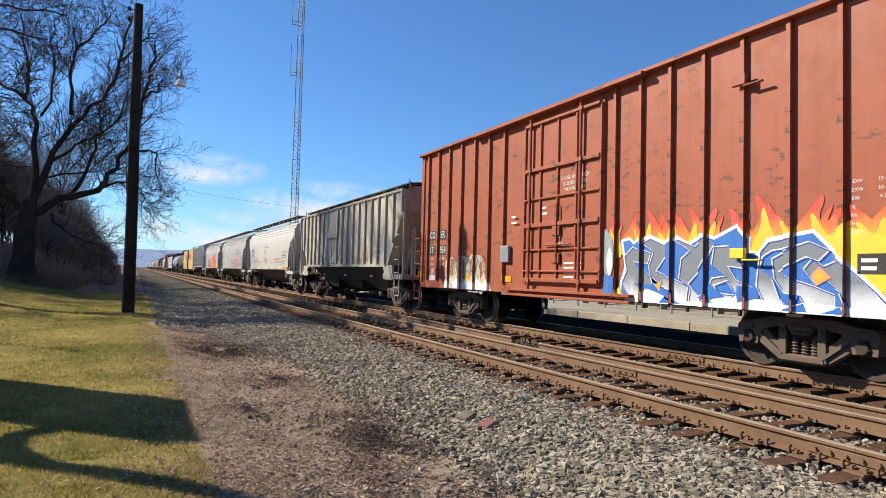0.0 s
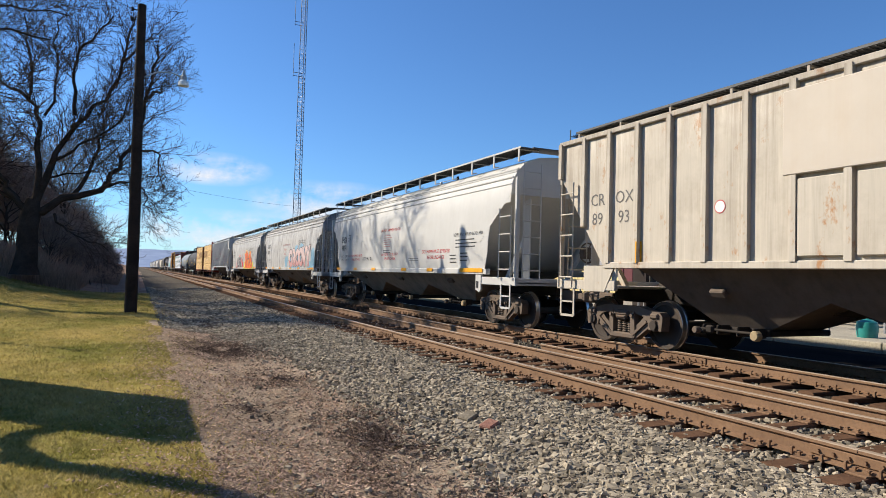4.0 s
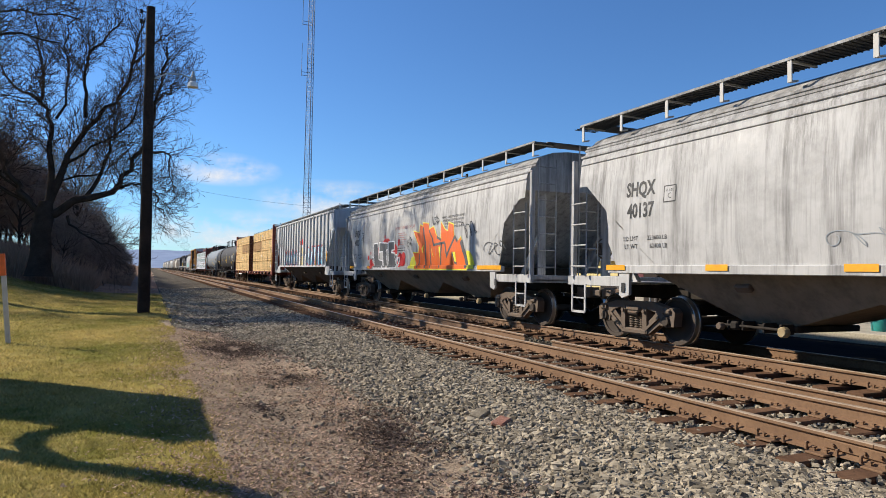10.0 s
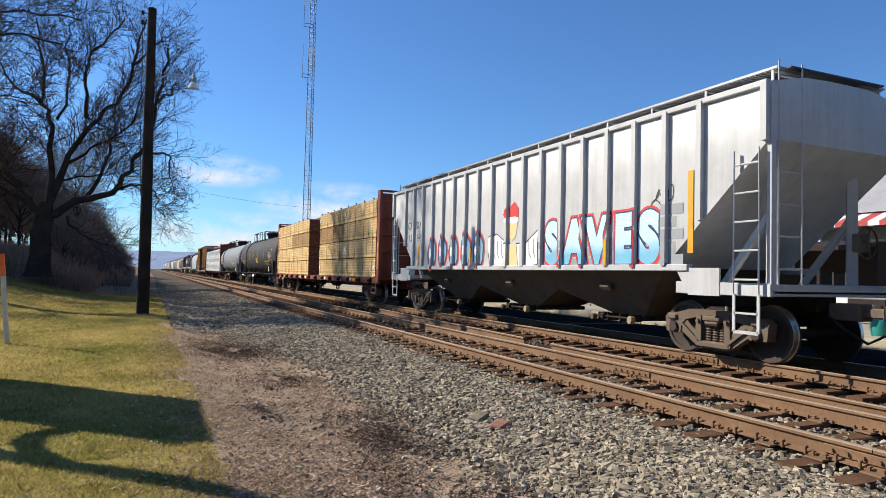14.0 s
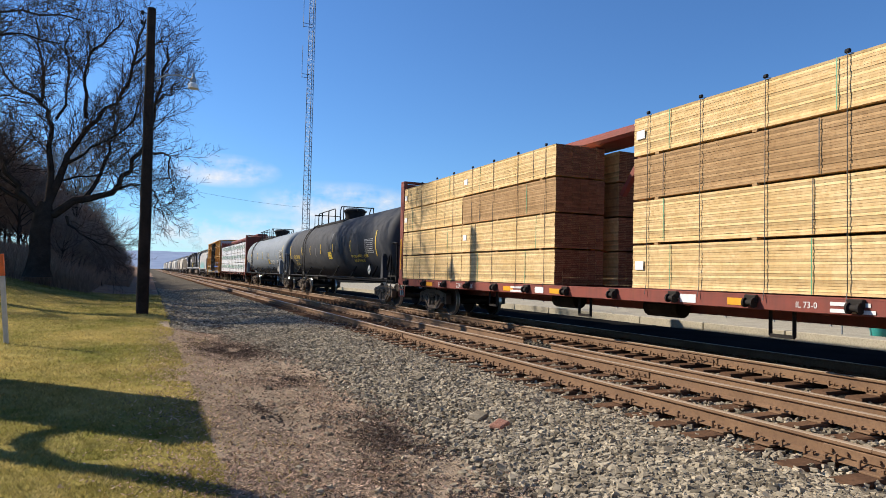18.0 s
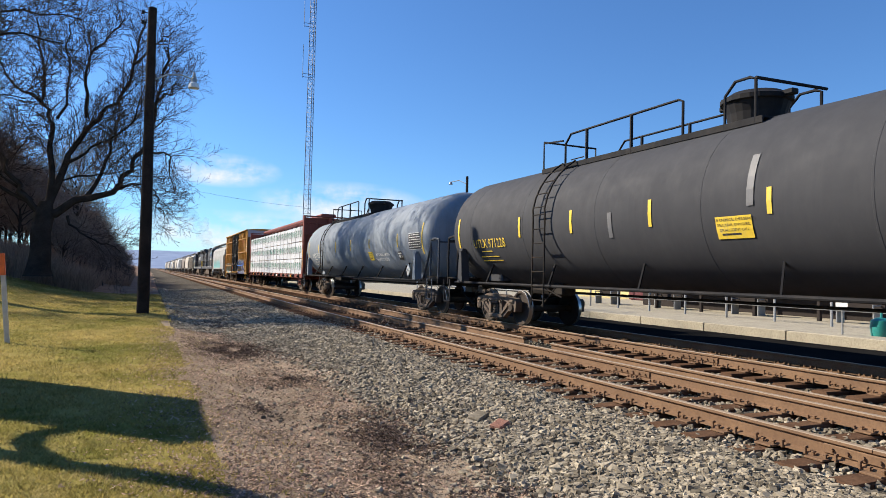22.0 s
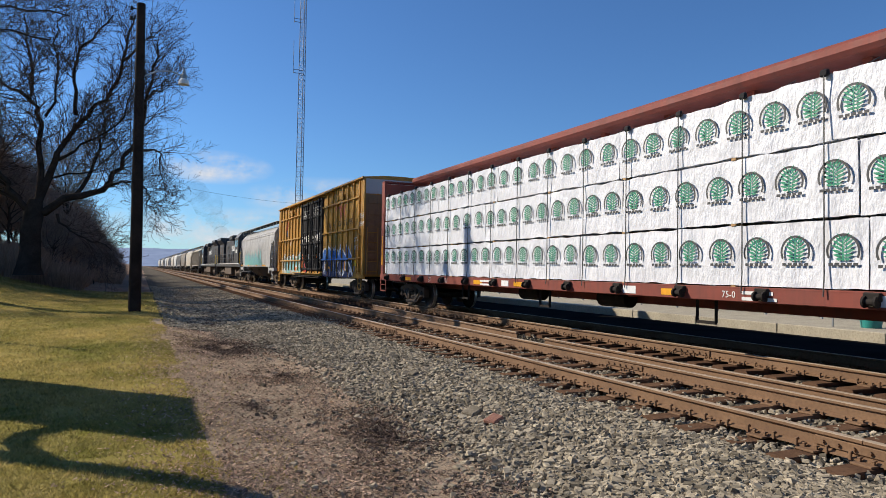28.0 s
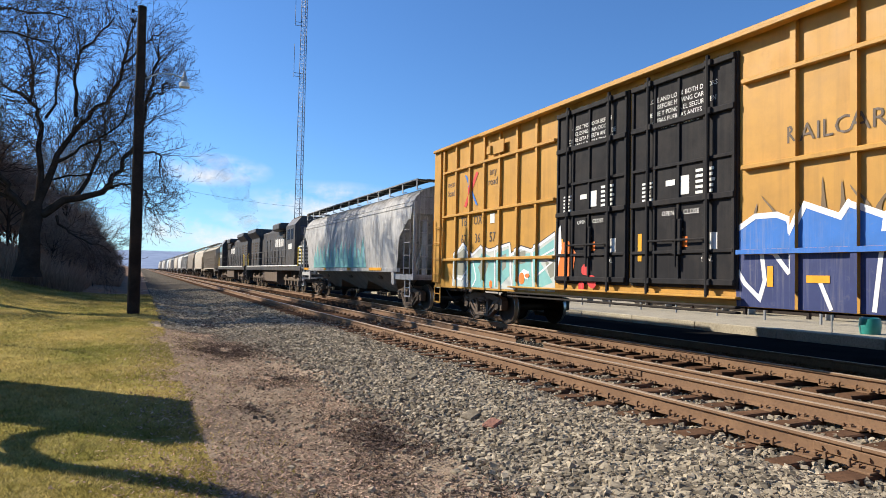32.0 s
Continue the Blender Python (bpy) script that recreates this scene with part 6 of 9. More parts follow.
silver3 = [[(-5.24, 1.64), (-5.62, 1.82), (-5.81, 1.87), (-6.11, 1.74), (-5.95, 1.6), (-5.77, 1.66), (-5.63, 1.6), (-5.36, 1.46), (-5.63, 1.33), (-5.86, 1.27), (-6.19, 1.15), (-6.19, 0.99), (-5.78, 0.97), (-5.67, 1.13), (-5.44, 1.16), (-5.28, 1.36)],
           [(-5.74, 1.5), (-5.86, 1.63), (-6.02, 1.53), (-6.22, 1.61), (-6.44, 1.44), (-6.68, 1.23), (-6.9, 1.0), (-6.9, 0.93), (-6.38, 0.94), (-6.28, 1.19), (-6.05, 1.34), (-5.91, 1.3)]]
for p in silver + silver2 + silver3:
    mural(red, pieces([p]), S_SILV, RS, 5, "silver letter fading to white", "letter")
    mural(red, stroke(p, 0.020, True), S_WHITE, RS, 6, name="paint_edge")
    mural(red, stroke([(y - 0.02, z - 0.015) for y, z in p], 0.016, True), spray("spray_deep_blue", (0.02, 0.07, 0.38)) if p is silver[0] else bpy.data.materials["spray_deep_blue"], RS, 7, name="paint_edge")
mural(red, pieces([[(-2.1, 0.97), (-2.86, 1.13), (-3.32, 0.95), (-4.39, 0.95), (-4.62, 1.09), (-5.09, 1.04), (-5.56, 0.98), (-5.77, 1.04), (-6.32, 1.0), (-7.1, 0.97), (-7.2, 0.88), (-2.1, 0.88)]]), S_WHITE, RS, 8, "white feet of the letters", "letter")
for p in ([(-2.36, 1.22), (-2.83, 1.21), (-3.32, 1.08), (-3.32, 0.93), (-3.03, 1.05)], [(-3.96, 0.99), (-4.1, 1.26), (-4.41, 1.06)], [(-4.66, 1.24), (-5.0, 1.21), (-5.04, 1.07), (-4.71, 0.98)], [(-5.38, 1.15), (-5.67, 1.13), (-5.61, 0.99), (-5.44, 1.04)], [(-5.41, 0.9), (-5.74, 1.02), (-5.79, 0.9)], [(-3.0, 0.9), (-3.15, 1.03), (-3.5, 0.9)], [(-6.0, 0.9), (-6.3, 1.0), (-6.35, 0.9)]):
    mural(red, pieces([p]), S_BLUE, RS, 9)
mural(red, pieces([[(-5.84, 1.4), (-5.97, 1.53), (-6.15, 1.38), (-5.93, 1.26)]]), S_PINK, RS, 9)
mural(red, pieces([[(-5.87, 1.4), (-5.97, 1.50), (-6.11, 1.38), (-5.93, 1.29)], [(-2.89, 1.21), (-3.06, 1.26), (-3.01, 1.09)]]), spray("spray_amber", (0.85, 0.42, 0.03)), RS, 10)
mural(red, [disc(-1.66, 1.72, 0.20, 0.46, 16), disc(-1.50, 2.06, 0.16, 0.20, 12)], S_GREY, RS, 7)
mural(red, [disc(-1.70, 1.62, 0.13, 0.30, 14)], INKW, RS, 8)
mural(red, [[(-1.45, 0.95), (-1.85, 0.92), (-1.88, 1.32), (-1.5, 1.38)]], S_BLUE, RS, 9)
mural(red, [[(-1.75, 0.92), (-2.1, 0.92), (-1.95, 1.15)]], S_YELLOW, RS, 10)
# worn cream letters with drips at the far end
CREAMS = spray("spray_cream", (0.60, 0.50, 0.34))
mural(red, pieces([[(5.75, 1.0), (5.62, 1.7), (5.35, 1.82), (5.0, 1.62), (4.75, 1.84), (4.3, 1.78), (4.05, 1.86), (3.6, 1.82), (3.32, 1.6), (3.2, 1.0)]]), CREAMS, RS, 3, "faded cream graffiti")
mural(red, pieces([[(5.85, 0.9), (5.8, 1.12), (5.5, 1.28), (5.3, 1.08), (5.0, 1.2), (4.7, 1.05), (4.4, 1.22), (4.1, 1.05), (3.8, 1.2), (3.5, 1.08), (3.1, 1.22), (3.0, 0.9)]]), INKW, RS, 4, "white foot of the faded graffiti")
for k in range(7):
    mural(red, scrawl(5.4 - 0.34 * k, 1.5, 0.4, 0.6, 70 + k, 0.014), bpy.data.materials["weathered_grating"], RS, 5, name="paint_edge")
mural(red, [rect(y, z, w, h) for y, z, w, h in ((5.3, 1.5, 0.14, 0.5), (4.6, 1.45, 0.10, 0.55), (4.05, 1.5, 0.12, 0.45), (3.55, 1.45, 0.1, 0.4))], RED, RS, 6, name="paint_edge")

# -- the yellow boxcar --
RIBS_YL, RIBS_YR = [8.42, 7.58, 6.72, 5.88, 5.04, 4.18, 3.32], [-3.29, -4.16, -5.0, -5.87, -6.74, -7.62, -8.46]
f = Form()
f.slab([(-0.045, 1.15), (0.045, 1.15), (0.045, 5.02), (-0.045, 5.02)], -1.605, -1.525)
rib_me = f.mesh("rib", YELLOW)
for y in RIBS_YL + RIBS_YR:
    for turn in (0, math.pi):
        o = new("rib", rib_me)
        o.parent, o.location, o.rotation_euler = yb, (0, y, 0), (0, 0, turn)
for a, b in ((8.45, 2.55), (-2.42, -8.5)):
    for z in (4.32, 3.0, 1.72):
        f = Form()
        f.box((-1.575, (a + b) / 2, z), (0.10, abs(a - b), 0.075), 0.012)
        part("side_rail", f, YELLOW, yb)
f = Form()
f.box((-1.499, 0, 1.02), (0.07, 18.1, 0.26), 0.012)
f.box((-1.60, 0, 5.07), (0.14, 18.2, 0.08), 0.012)
f.box((1.60, 0, 5.07), (0.14, 18.2, 0.08), 0.012)
part("side_sill", f, YELLOW, yb)
for sg in (-1, 1):
    f = Form()
    f.box((-1.555, sg * 8.90, 3.04), (0.07, 0.46, 4.02), 0.012)
    part("corner_post", f, YELLOW, yb)
    f = Form()
    f.box((0, sg * 9.11, 4.72), (3.05, 0.02, 0.62), 0.0)
    part("end_band", f, WHITE, yb, "white band across the top of the end")
    f = Form()
    f.box((0, sg * 9.108, 2.72), (3.0, 0.016, 3.3), 0.0)
    part("end_sheet", f, ENDDIRT, yb, "sooty corrugated end sheet")
    for k in range(7):
        f = Form()
        f.bar((-1.4, sg * 9.11, 1.35 + 0.46 * k), (1.4, sg * 9.11, 1.35 + 0.46 * k), 0.10, 0.22)
        part("end_rib", f, ENDDIRT, yb)
    ladder(yb, sg * 8.98, sg * 8.45, 1.05, 2.95, 4, YELLOW, SIDE - 0.08, 0.014)
    sill_step(yb, sg * 8.72, 0.42, 0.45, 0.95, YELLOW)
    ladder(yb, -1.45, -1.0, 1.0, 3.0, 5, YELLOW, along="x", xx=sg * 9.19)
f = Form()
f.lathe([(-0.02, 0.27), (0.0, 0.30), (0.02, 0.27), (0.0, 0.25)], (-0.1, -9.32, 2.25), "y", 18)
for k in range(6):
    a = math.pi * k / 3
    f.bar((-0.1, -9.32, 2.25), (-0.1 + 0.27 * math.cos(a), -9.32, 2.25 + 0.27 * math.sin(a)), 0.025, 0.02)
f.box((-0.1, -9.22, 2.2), (0.3, 0.18, 0.5), 0.03)
part("brake_wheel", f, TRUCK, yb)
for y0, y1 in ((2.48, 0.15), (0.07, -2.34)):
    m, w = (y0 + y1) / 2, y0 - y1
    f = Form()
    f.box((-1.55, m, 3.0), (0.06, w, 3.7), 0.012)
    door = part("plug_door", f, BLACKP, yb, "black plug door")
    for z in (4.78, 4.0, 2.62, 1.25):
        f = Form()
        f.box((-1.60, m, z), (0.08, w - 0.06, 0.10), 0.012)
        part("door_beam", f, BLACKP, door)
    for k in range(5):
        f = Form()
        f.box((-1.59, y0 - 0.06 - (w - 0.12) * k / 4, 3.0), (0.05, 0.07, 3.55), 0.012)
        part("door_stile", f, BLACKP, door)
    for z in (3.25, 1.75):
        f = Form()
        f.box((-1.595, m, z), (0.05, w - 0.1, 0.06), 0.01)
        part("door_beam", f, BLACKP, door)
    for y in (m + 0.68, m - 0.68):
        f = Form()
        f.tube([(-1.66, y, 1.02), (-1.66, y, 4.9)], 0.035, 8)
        for z in (1.25, 2.62, 4.0, 4.78):
            f.box((-1.64, y, z), (0.09, 0.16, 0.11), 0.014)
        part("door_rod", f, BLACKP, door)
    f = Form()
    f.box((-1.62, m, 2.0), (0.06, 0.22, 0.62), 0.02)
    f.tube([(-1.66, m + 0.7, 1.95), (-1.66, m - 0.7, 1.95)], 0.02, 6)
    f.tube([(-1.66, m, 2.5), (-1.66, m, 1.5)], 0.02, 6)
    part("lock_gear", f, BLACKP, door)
    DP = [(-9, 9, -1.582)]
    mural(door, [rect(m - 0.12, 1.92, 0.16, 0.18)], S_ORANGE, DP, 1, "orange placard", "placard")
    mural(door, [rect(m + 0.95, 1.85, 0.10, 0.5)], REFLECT, DP, 1, "yellow reflector strip", "reflector")
    mural(door, [rect(m - 0.75, 1.90, 0.15, 0.30), rect(m + 0.2, 2.95, 0.22, 0.10), rect(m - 0.12, 2.88, 0.22, 0.32)], INKW, DP, 1, "white stencil plate", "stencil_plate")
    mural(door, print_rows(m + 0.75, 2.98, 0.3, 6, 0.04, 0.075, 2) + print_rows(m - 0.62, 3.06, 0.5, 5, 0.05, 0.09, 4), INKW, DP, 2, name="small_print")
    for t_, yy, zz in (("OPEN", 0.25, 2.42), ("CLOSE", -0.28, 2.42), ("ASD", 0.0, 2.12), ("SEAL", -0.62, 1.62)):
        mural(door, words(t_, 0.085, m + yy, zz), INKW, DP, 2, name="lettering")
DP = [(-9, 9, -1.582)]
stencil(yb, "CLOSE THIS DOOR BEFORE\nCLOSING MAIN DOOR\nCIERRE ESTA PUERTA ANTES DE\nCERRAR LA PUERTA PRINCIPAL", 0.085, 1.28, 4.42, INKW, DP, 3, 0.92)
stencil(yb, "CLOSE AND LOCK BOTH DOORS\nBEFORE MOVING CAR\nCIERRE Y PONGA EL SEGURO EN\nAMBAS PUERTAS ANTES DE\nMOVER EL CARRO", 0.085, -1.14, 4.46, INKW, DP, 3, 0.92)
for z in (1.02, 0.88, 0.80):
    f = Form()
    f.box((-1.62, 1.0, z), (0.12, 6.8, 0.04), 0.01)
    part("door_track", f, YELLOW if z > 0.95 else UNDER, yb)
f = Form()
f.box((-1.67, 0.6, 5.00), (0.17, 10.5, 0.07), 0.012)
part("upper_door_track", f, YELLOW, yb)
for y in (5.45, -5.45):
    f = Form()
    f.box((-1.66, y, 4.55), (0.08, 0.22, 0.22), 0.012)
    f.box((-1.63, y - 0.35, 4.58), (0.03, 0.7, 0.34), 0.01)
    part("door_stop", f, YELLOW, yb)
YS = ribbed(RIBS_YL + RIBS_YR, 0.045, -1.535, -1.605)
mural(yb, words("RAILCAR POOLING EXPERTS", 0.255, -5.42, 3.36, 1.02), spray("faded_brown_lettering", (0.09, 0.055, 0.025)), YS, 1, "faded slogan lettering", "lettering")
mural(yb, [rect(-4.85, 4.12, 0.55, 0.12), rect(-4.85, 3.88, 0.13, 0.52), rect(-5.45, 4.12, 0.55, 0.12), rect(-5.45, 3.88, 0.13, 0.52), shard(-6.0, 3.92, 0.15, 0.62, 0.75), shard(-6.0, 3.92, 0.15, 0.62, -0.75)], spray("faded_red_mark", (0.42, 0.10, 0.05)), YS, 1, "faded red mark", "emblem")
mural(yb, words("next", 0.20, 7.98, 3.95) + words("load", 0.20, 7.98, 3.68) + words("any", 0.20, 5.47, 4.02) + words("road", 0.20, 5.47, 3.75), spray("brown_lettering", (0.07, 0.045, 0.03)), YS, 1, name="lettering")
mural(yb, [shard(6.71, 3.66, 0.14, 0.95, 0.75)], S_BLUE, YS, 1, name="emblem")
mural(yb, [shard(6.71, 3.66, 0.14, 0.95, -0.75)], S_RED, YS, 2, name="emblem")
mural(yb, words("TB", 0.27, 7.12, 2.78, 0.9) + words("OX", 0.27, 6.28, 2.78, 0.9) + words("67", 0.27, 7.12, 2.28, 0.9) + words("36", 0.27, 6.28, 2.28, 0.9) + words("57", 0.27, 5.45, 2.28, 0.9), spray("stencil_brown", (0.05, 0.035, 0.03)), YS, 1, name="lettering")
mural(yb, [rect(5.46, 2.78, 0.24, 0.26)], INKW, YS, 1, name="stencil_plate")
# blue letters with white edges, dark lower half
rnd = random.Random(3)
WISP = spray("spray_smoke", (0.15, 0.095, 0.04))
for k in range(22):
    mural(yb, pieces([flame(-2.35 - 0.27 * k, 1.9, 2.30 + 0.42 * rnd.random(), 0.15, rnd.uniform(-0.2, 0.2))]), WISP, YS, 1 + 0.04 * k, "brown sprayed wisp", "wisp")
for k in range(6):
    mural(yb, pieces([flame(-7.4 - 0.1 * k, 0.95 + 0.1 * k, 1.7 + 0.14 * k, 0.13, -0.22)]), WISP, YS, 2 + 0.05 * k, name="wisp")
top = [(-2.26, 1.52), (-2.3, 2.07), (-2.63, 2.25), (-3.0, 2.25), (-3.19, 2.17), (-3.23, 1.96), (-3.44, 2.36), (-3.94, 2.16), (-4.06, 2.33), (-4.52, 2.13), (-4.74, 2.36), (-5.21, 2.07), (-5.33, 1.92), (-5.55, 2.37), (-6.48, 1.85), (-6.6, 2.42), (-7.46, 1.77), (-7.85, 1.45), (-7.53, 0.97), (-7.0, 0.90), (-2.3, 0.90)]
mural(yb, pieces([top]), S_NAVY, YS, 3, "blue and white spray-painted letters")
mural(yb, [q for q in (clipped(t, 1, 1.70, 3.0) for t in pieces([top])) if len(q) > 2], S_BLUE, YS, 4, "bright blue upper half of the letters", "letter")
mural(yb, [rect(-4.7, 1.72, 4.7, 0.07)], S_BLUE, [(-10, 10, -1.626)], 1)
mural(yb, stroke(top[:-3], 0.085), S_WHITE, YS, 6, "white edges of the letters", "paint_edge")
for w, line in ((0.06, [(-3.19, 2.17), (-3.24, 1.4)]), (0.07, [(-2.26, 1.52), (-2.45, 1.25), (-2.71, 1.03), (-2.80, 1.3), (-2.74, 1.73), (-2.95, 1.7), (-3.2, 1.4)]), (0.06, [(-3.66, 1.29), (-3.82, 0.92)]), (0.06, [(-4.52, 2.13), (-4.38, 0.93)]), (0.05, [(-4.76, 1.3), (-4.87, 0.95)]),
                (0.12, [(-5.33, 1.92), (-5.05, 1.85), (-5.2, 1.6), (-5.1, 1.4)]), (0.08, [(-6.48, 1.85), (-6.36, 1.26), (-6.6, 1.2)]), (0.13, [(-7.46, 1.77), (-7.8, 1.45), (-7.5, 1.02), (-7.18, 1.27)]), (0.11, [(-6.84, 1.63), (-7.21, 1.33), (-6.88, 0.94)]), (0.10, [(-5.9, 0.94), (-5.95, 1.25), (-6.2, 1.1), (-5.95, 1.0)]),
                (0.045, [(-5.4, 0.95), (-5.3, 1.2), (-5.55, 1.1), (-5.4, 0.95)]), (0.04, [(-5.05, 1.1), (-4.95, 1.2), (-5.1, 1.25), (-5.15, 1.12), (-5.05, 1.1)])):
    mural(yb, stroke(line, w), S_WHITE, YS, 5, name="paint_edge")
mural(yb, [rect(-2.89, 1.36, 0.10, 0.3), rect(-6.28, 1.42, 0.12, 0.4), rect(-3.63, 1.33, 0.34, 0.10)], REFLECT, YS, 7, name="reflector")
for t_, yy, zz, sz, ti in (("CHEAP", -8.87, 3.50, 0.21, 0.05), ("THERAPY", -8.87, 3.16, 0.19, 0.0), ("GYPSY.", -8.02, 2.55, 0.20, 0.08), ("NOSA", -8.05, 2.2, 0.22, 0.08), ("21", -8.85, 1.55, 0.26, 0.0)):
    mural(yb, words(t_, sz, yy, zz, 0.62 if yy < -8.5 else 0.8, 0.0, ti), INKW, [(-10, 9, -1.592 if yy < -8.5 else -1.535)], 2, name="graffiti")
mural(yb, [rect(-7.85, 1.55, 0.42, 0.26)], S_YELLOW, YS, 6, name="reflector")
# pale teal letters at the far end
pale = [(7.76, 0.95), (7.73, 1.78), (7.15, 2.16), (6.57, 1.83), (6.05, 2.06), (5.6, 1.93), (4.55, 2.07), (4.49, 1.79), (4.01, 1.97), (3.56, 1.88), (2.58, 2.24), (2.56, 0.95)]
mural(yb, pieces([pale]), spray("spray_pale", (0.52, 0.56, 0.52)), YS, 1, "teal and grey spray-painted letters")
mural(yb, stroke(pale[:-1], 0.07), S_WHITE, YS, 4, name="paint_edge")
mural(yb, stroke([(y, z + 0.05) for y, z in pale[1:-1]], 0.025), S_BLACK, YS, 3, name="paint_edge")
S_MOSS = spray("spray_moss_grey", (0.24, 0.25, 0.20))
for m_, p in ((S_MOSS, [(7.58, 1.84), (7.07, 2.03), (6.64, 1.7), (6.82, 1.26), (7.55, 1.28)]), (S_TEAL, [(6.77, 1.61), (6.36, 1.7), (5.85, 1.87), (5.23, 1.69), (5.32, 0.97), (6.6, 0.95)]), (S_MOSS, [(6.2, 1.5), (5.9, 1.75), (5.6, 1.6), (5.9, 1.1)]), (S_TEAL, [(5.12, 1.86), (4.6, 1.96), (4.53, 1.29), (5.08, 0.97)]), (S_MOSS, [(4.9, 1.8), (4.7, 1.85), (4.7, 1.5), (4.9, 1.4)]),
              (S_TEAL, [(4.38, 1.79), (3.6, 1.83), (3.48, 1.03), (4.3, 1.01)]), (S_MOSS, [(4.2, 1.85), (3.8, 1.9), (3.8, 1.6), (4.2, 1.55)]), (S_TEAL, [(3.41, 1.82), (2.62, 2.12), (2.62, 1.8), (3.21, 1.66), (2.65, 1.16), (3.29, 0.99)]), (S_MOSS, [(2.95, 1.6), (2.6, 1.75), (2.6, 1.3), (2.75, 1.25)])):
    mural(yb, pieces([p]), m_, YS, 2 if m_ is S_TEAL else 2.6, name="letter")
for line in ([(6.57, 1.83), (6.3, 1.2), (6.5, 0.98)], [(5.3, 1.95), (5.25, 1.0)], [(4.5, 1.8), (4.42, 1.0)], [(3.5, 1.85), (3.42, 1.0)], [(3.3, 1.3), (2.7, 1.6), (3.2, 1.72), (2.6, 1.9)], [(7.6, 1.2), (7.2, 1.15), (6.9, 1.4)]):
    mural(yb, stroke(line, 0.05), S_WHITE, YS, 5, name="paint_edge")
mural(yb, stroke([(4.0, 1.25), (3.85, 1.35), (3.65, 1.3)], 0.2), S_WHITE, YS, 5.5, name="paint_edge")
mural(yb, [disc(3.95, 1.23, 0.13, 0.14), disc(5.47, 1.06, 0.08, 0.10), disc(3.7, 1.3, 0.10, 0.05)], S_ORANGE, YS, 6)
mural(yb, [disc(1.43, 1.44, 0.12, 0.12, 12, 0.1, 1), disc(1.2, 1.2, 0.14, 0.14, 12, 0.1, 2), disc(1.55, 1.1, 0.1, 0.12, 12, 0.1, 3)], S_RED, [(-9, 9, -1.582)], 4)
mural(yb, pieces([[(2.44, 2.0), (2.0, 2.05), (1.75, 1.8), (1.85, 1.3), (1.7, 1.2), (2.44, 1.2)]]), S_ORANGE, [(-9, 9, -1.582)], 3, "orange sprayed patch on the door")
mural(yb, pieces([[(2.44, 2.3), (2.3, 2.4), (2.25, 1.9), (2.44, 1.3)]]), S_WHITE, [(-9, 9, -1.582)], 4)

# -- the hoppers --
FAINTR = spray("faded_red_lettering", (0.42, 0.17, 0.16))
for c_, num in ((ha, "40074"), (hb, "40137"), (hc, "40033")):
    dark = INKB
    q = 0.16 if c_ is not ha else 0.0
    mural(c_, words("SHQX", 0.27, 6.12, 2.70 + q * 1.2, 0.76, 0.006 if c_ is ha else 0.011), dark, None, 1, name="lettering")
    mural(c_, words(num, 0.27, 6.10, 2.33 + q, 0.76, 0.006 if c_ is ha else 0.011), dark, None, 1, name="lettering")
    mural(c_, words("LD LMT", 0.09, 6.35, 1.98) + words("LT WT", 0.09, 6.35, 1.83) + words("223600 LB", 0.085, 5.65, 1.98) + words("62400 LB", 0.085, 5.62, 1.83), dark, None, 1, name="lettering")
    mural(c_, [rect(5.35, 2.74, 0.30, 0.30)], dark, None, 1, name="stencil_frame")
    mural(c_, [rect(5.35, 2.74, 0.26, 0.26)], WHITE if c_ is ha else DIRTY, None, 2, name="stencil_frame")
    mural(c_, words("PLATE", 0.05, 5.35, 2.80) + words("C", 0.10, 5.35, 2.70), dark, None, 3, name="lettering")
    mural(c_, words("DO NOT HAMMER ON CAR", 0.115, 0.3, 2.86), INKR if c_ is ha else FAINTR, None, 1, "red stencilled warning", "lettering")
    mural(c_, print_rows(0.5, 2.66, 0.9, 6, 0.022, 0.08, 8), FAINTR, None, 1, name="small_print")
    mural(c_, print_rows(0.5, 2.12, 0.9, 2, 0.022, 0.08, 9), dark, None, 1, name="small_print")
    mural(c_, [rect(6.75, 1.44, 0.55, 0.10), rect(4.27, 1.44, 0.45, 0.10), rect(1.94, 1.44, 0.45, 0.10), rect(-1.22, 1.44, 0.45, 0.10), rect(-3.42, 1.44, 0.45, 0.10), rect(-6.2, 1.44, 1.35, 0.11)], REFLECT, None, 1, "yellow reflector strips on the sill", "reflector")
    for z in (3.93, 4.0, 3.78):
        f = Form()
        L_ = 16.2
        f.box((round_side(3.7) + (0.02 if z < 3.8 else 0.12 if z < 3.95 else 0.16), 0, z), (0.035, L_, 0.05), 0.01)
        part("roof_seam", f, WHITE if c_ is ha else DIRTY, c_)
for t_, sz, yy, zz in (("EACH HOPPER MUST BE VENTED", 0.098, 0.3, 1.97), ("BEFORE DISCHARGE", 0.098, 0.3, 1.82), ("EACH HOPPER MUST BE VENTED", 0.115, -3.75, 2.0), ("BEFORE DISCHARGE", 0.115, -3.75, 1.82), ("EACH HOPPER MUST BE VENTED", 0.10, 4.38, 1.98), ("BEFORE DISCHARGE", 0.10, 4.38, 1.83)):
    mural(ha, words(t_, sz, yy, zz, 0.9), INKR, None, 1, "red stencilled warning", "lettering")
mural(ha, words("ARI THRU SILL", 0.14, 2.83, 1.84), INKB, None, 1, name="lettering")
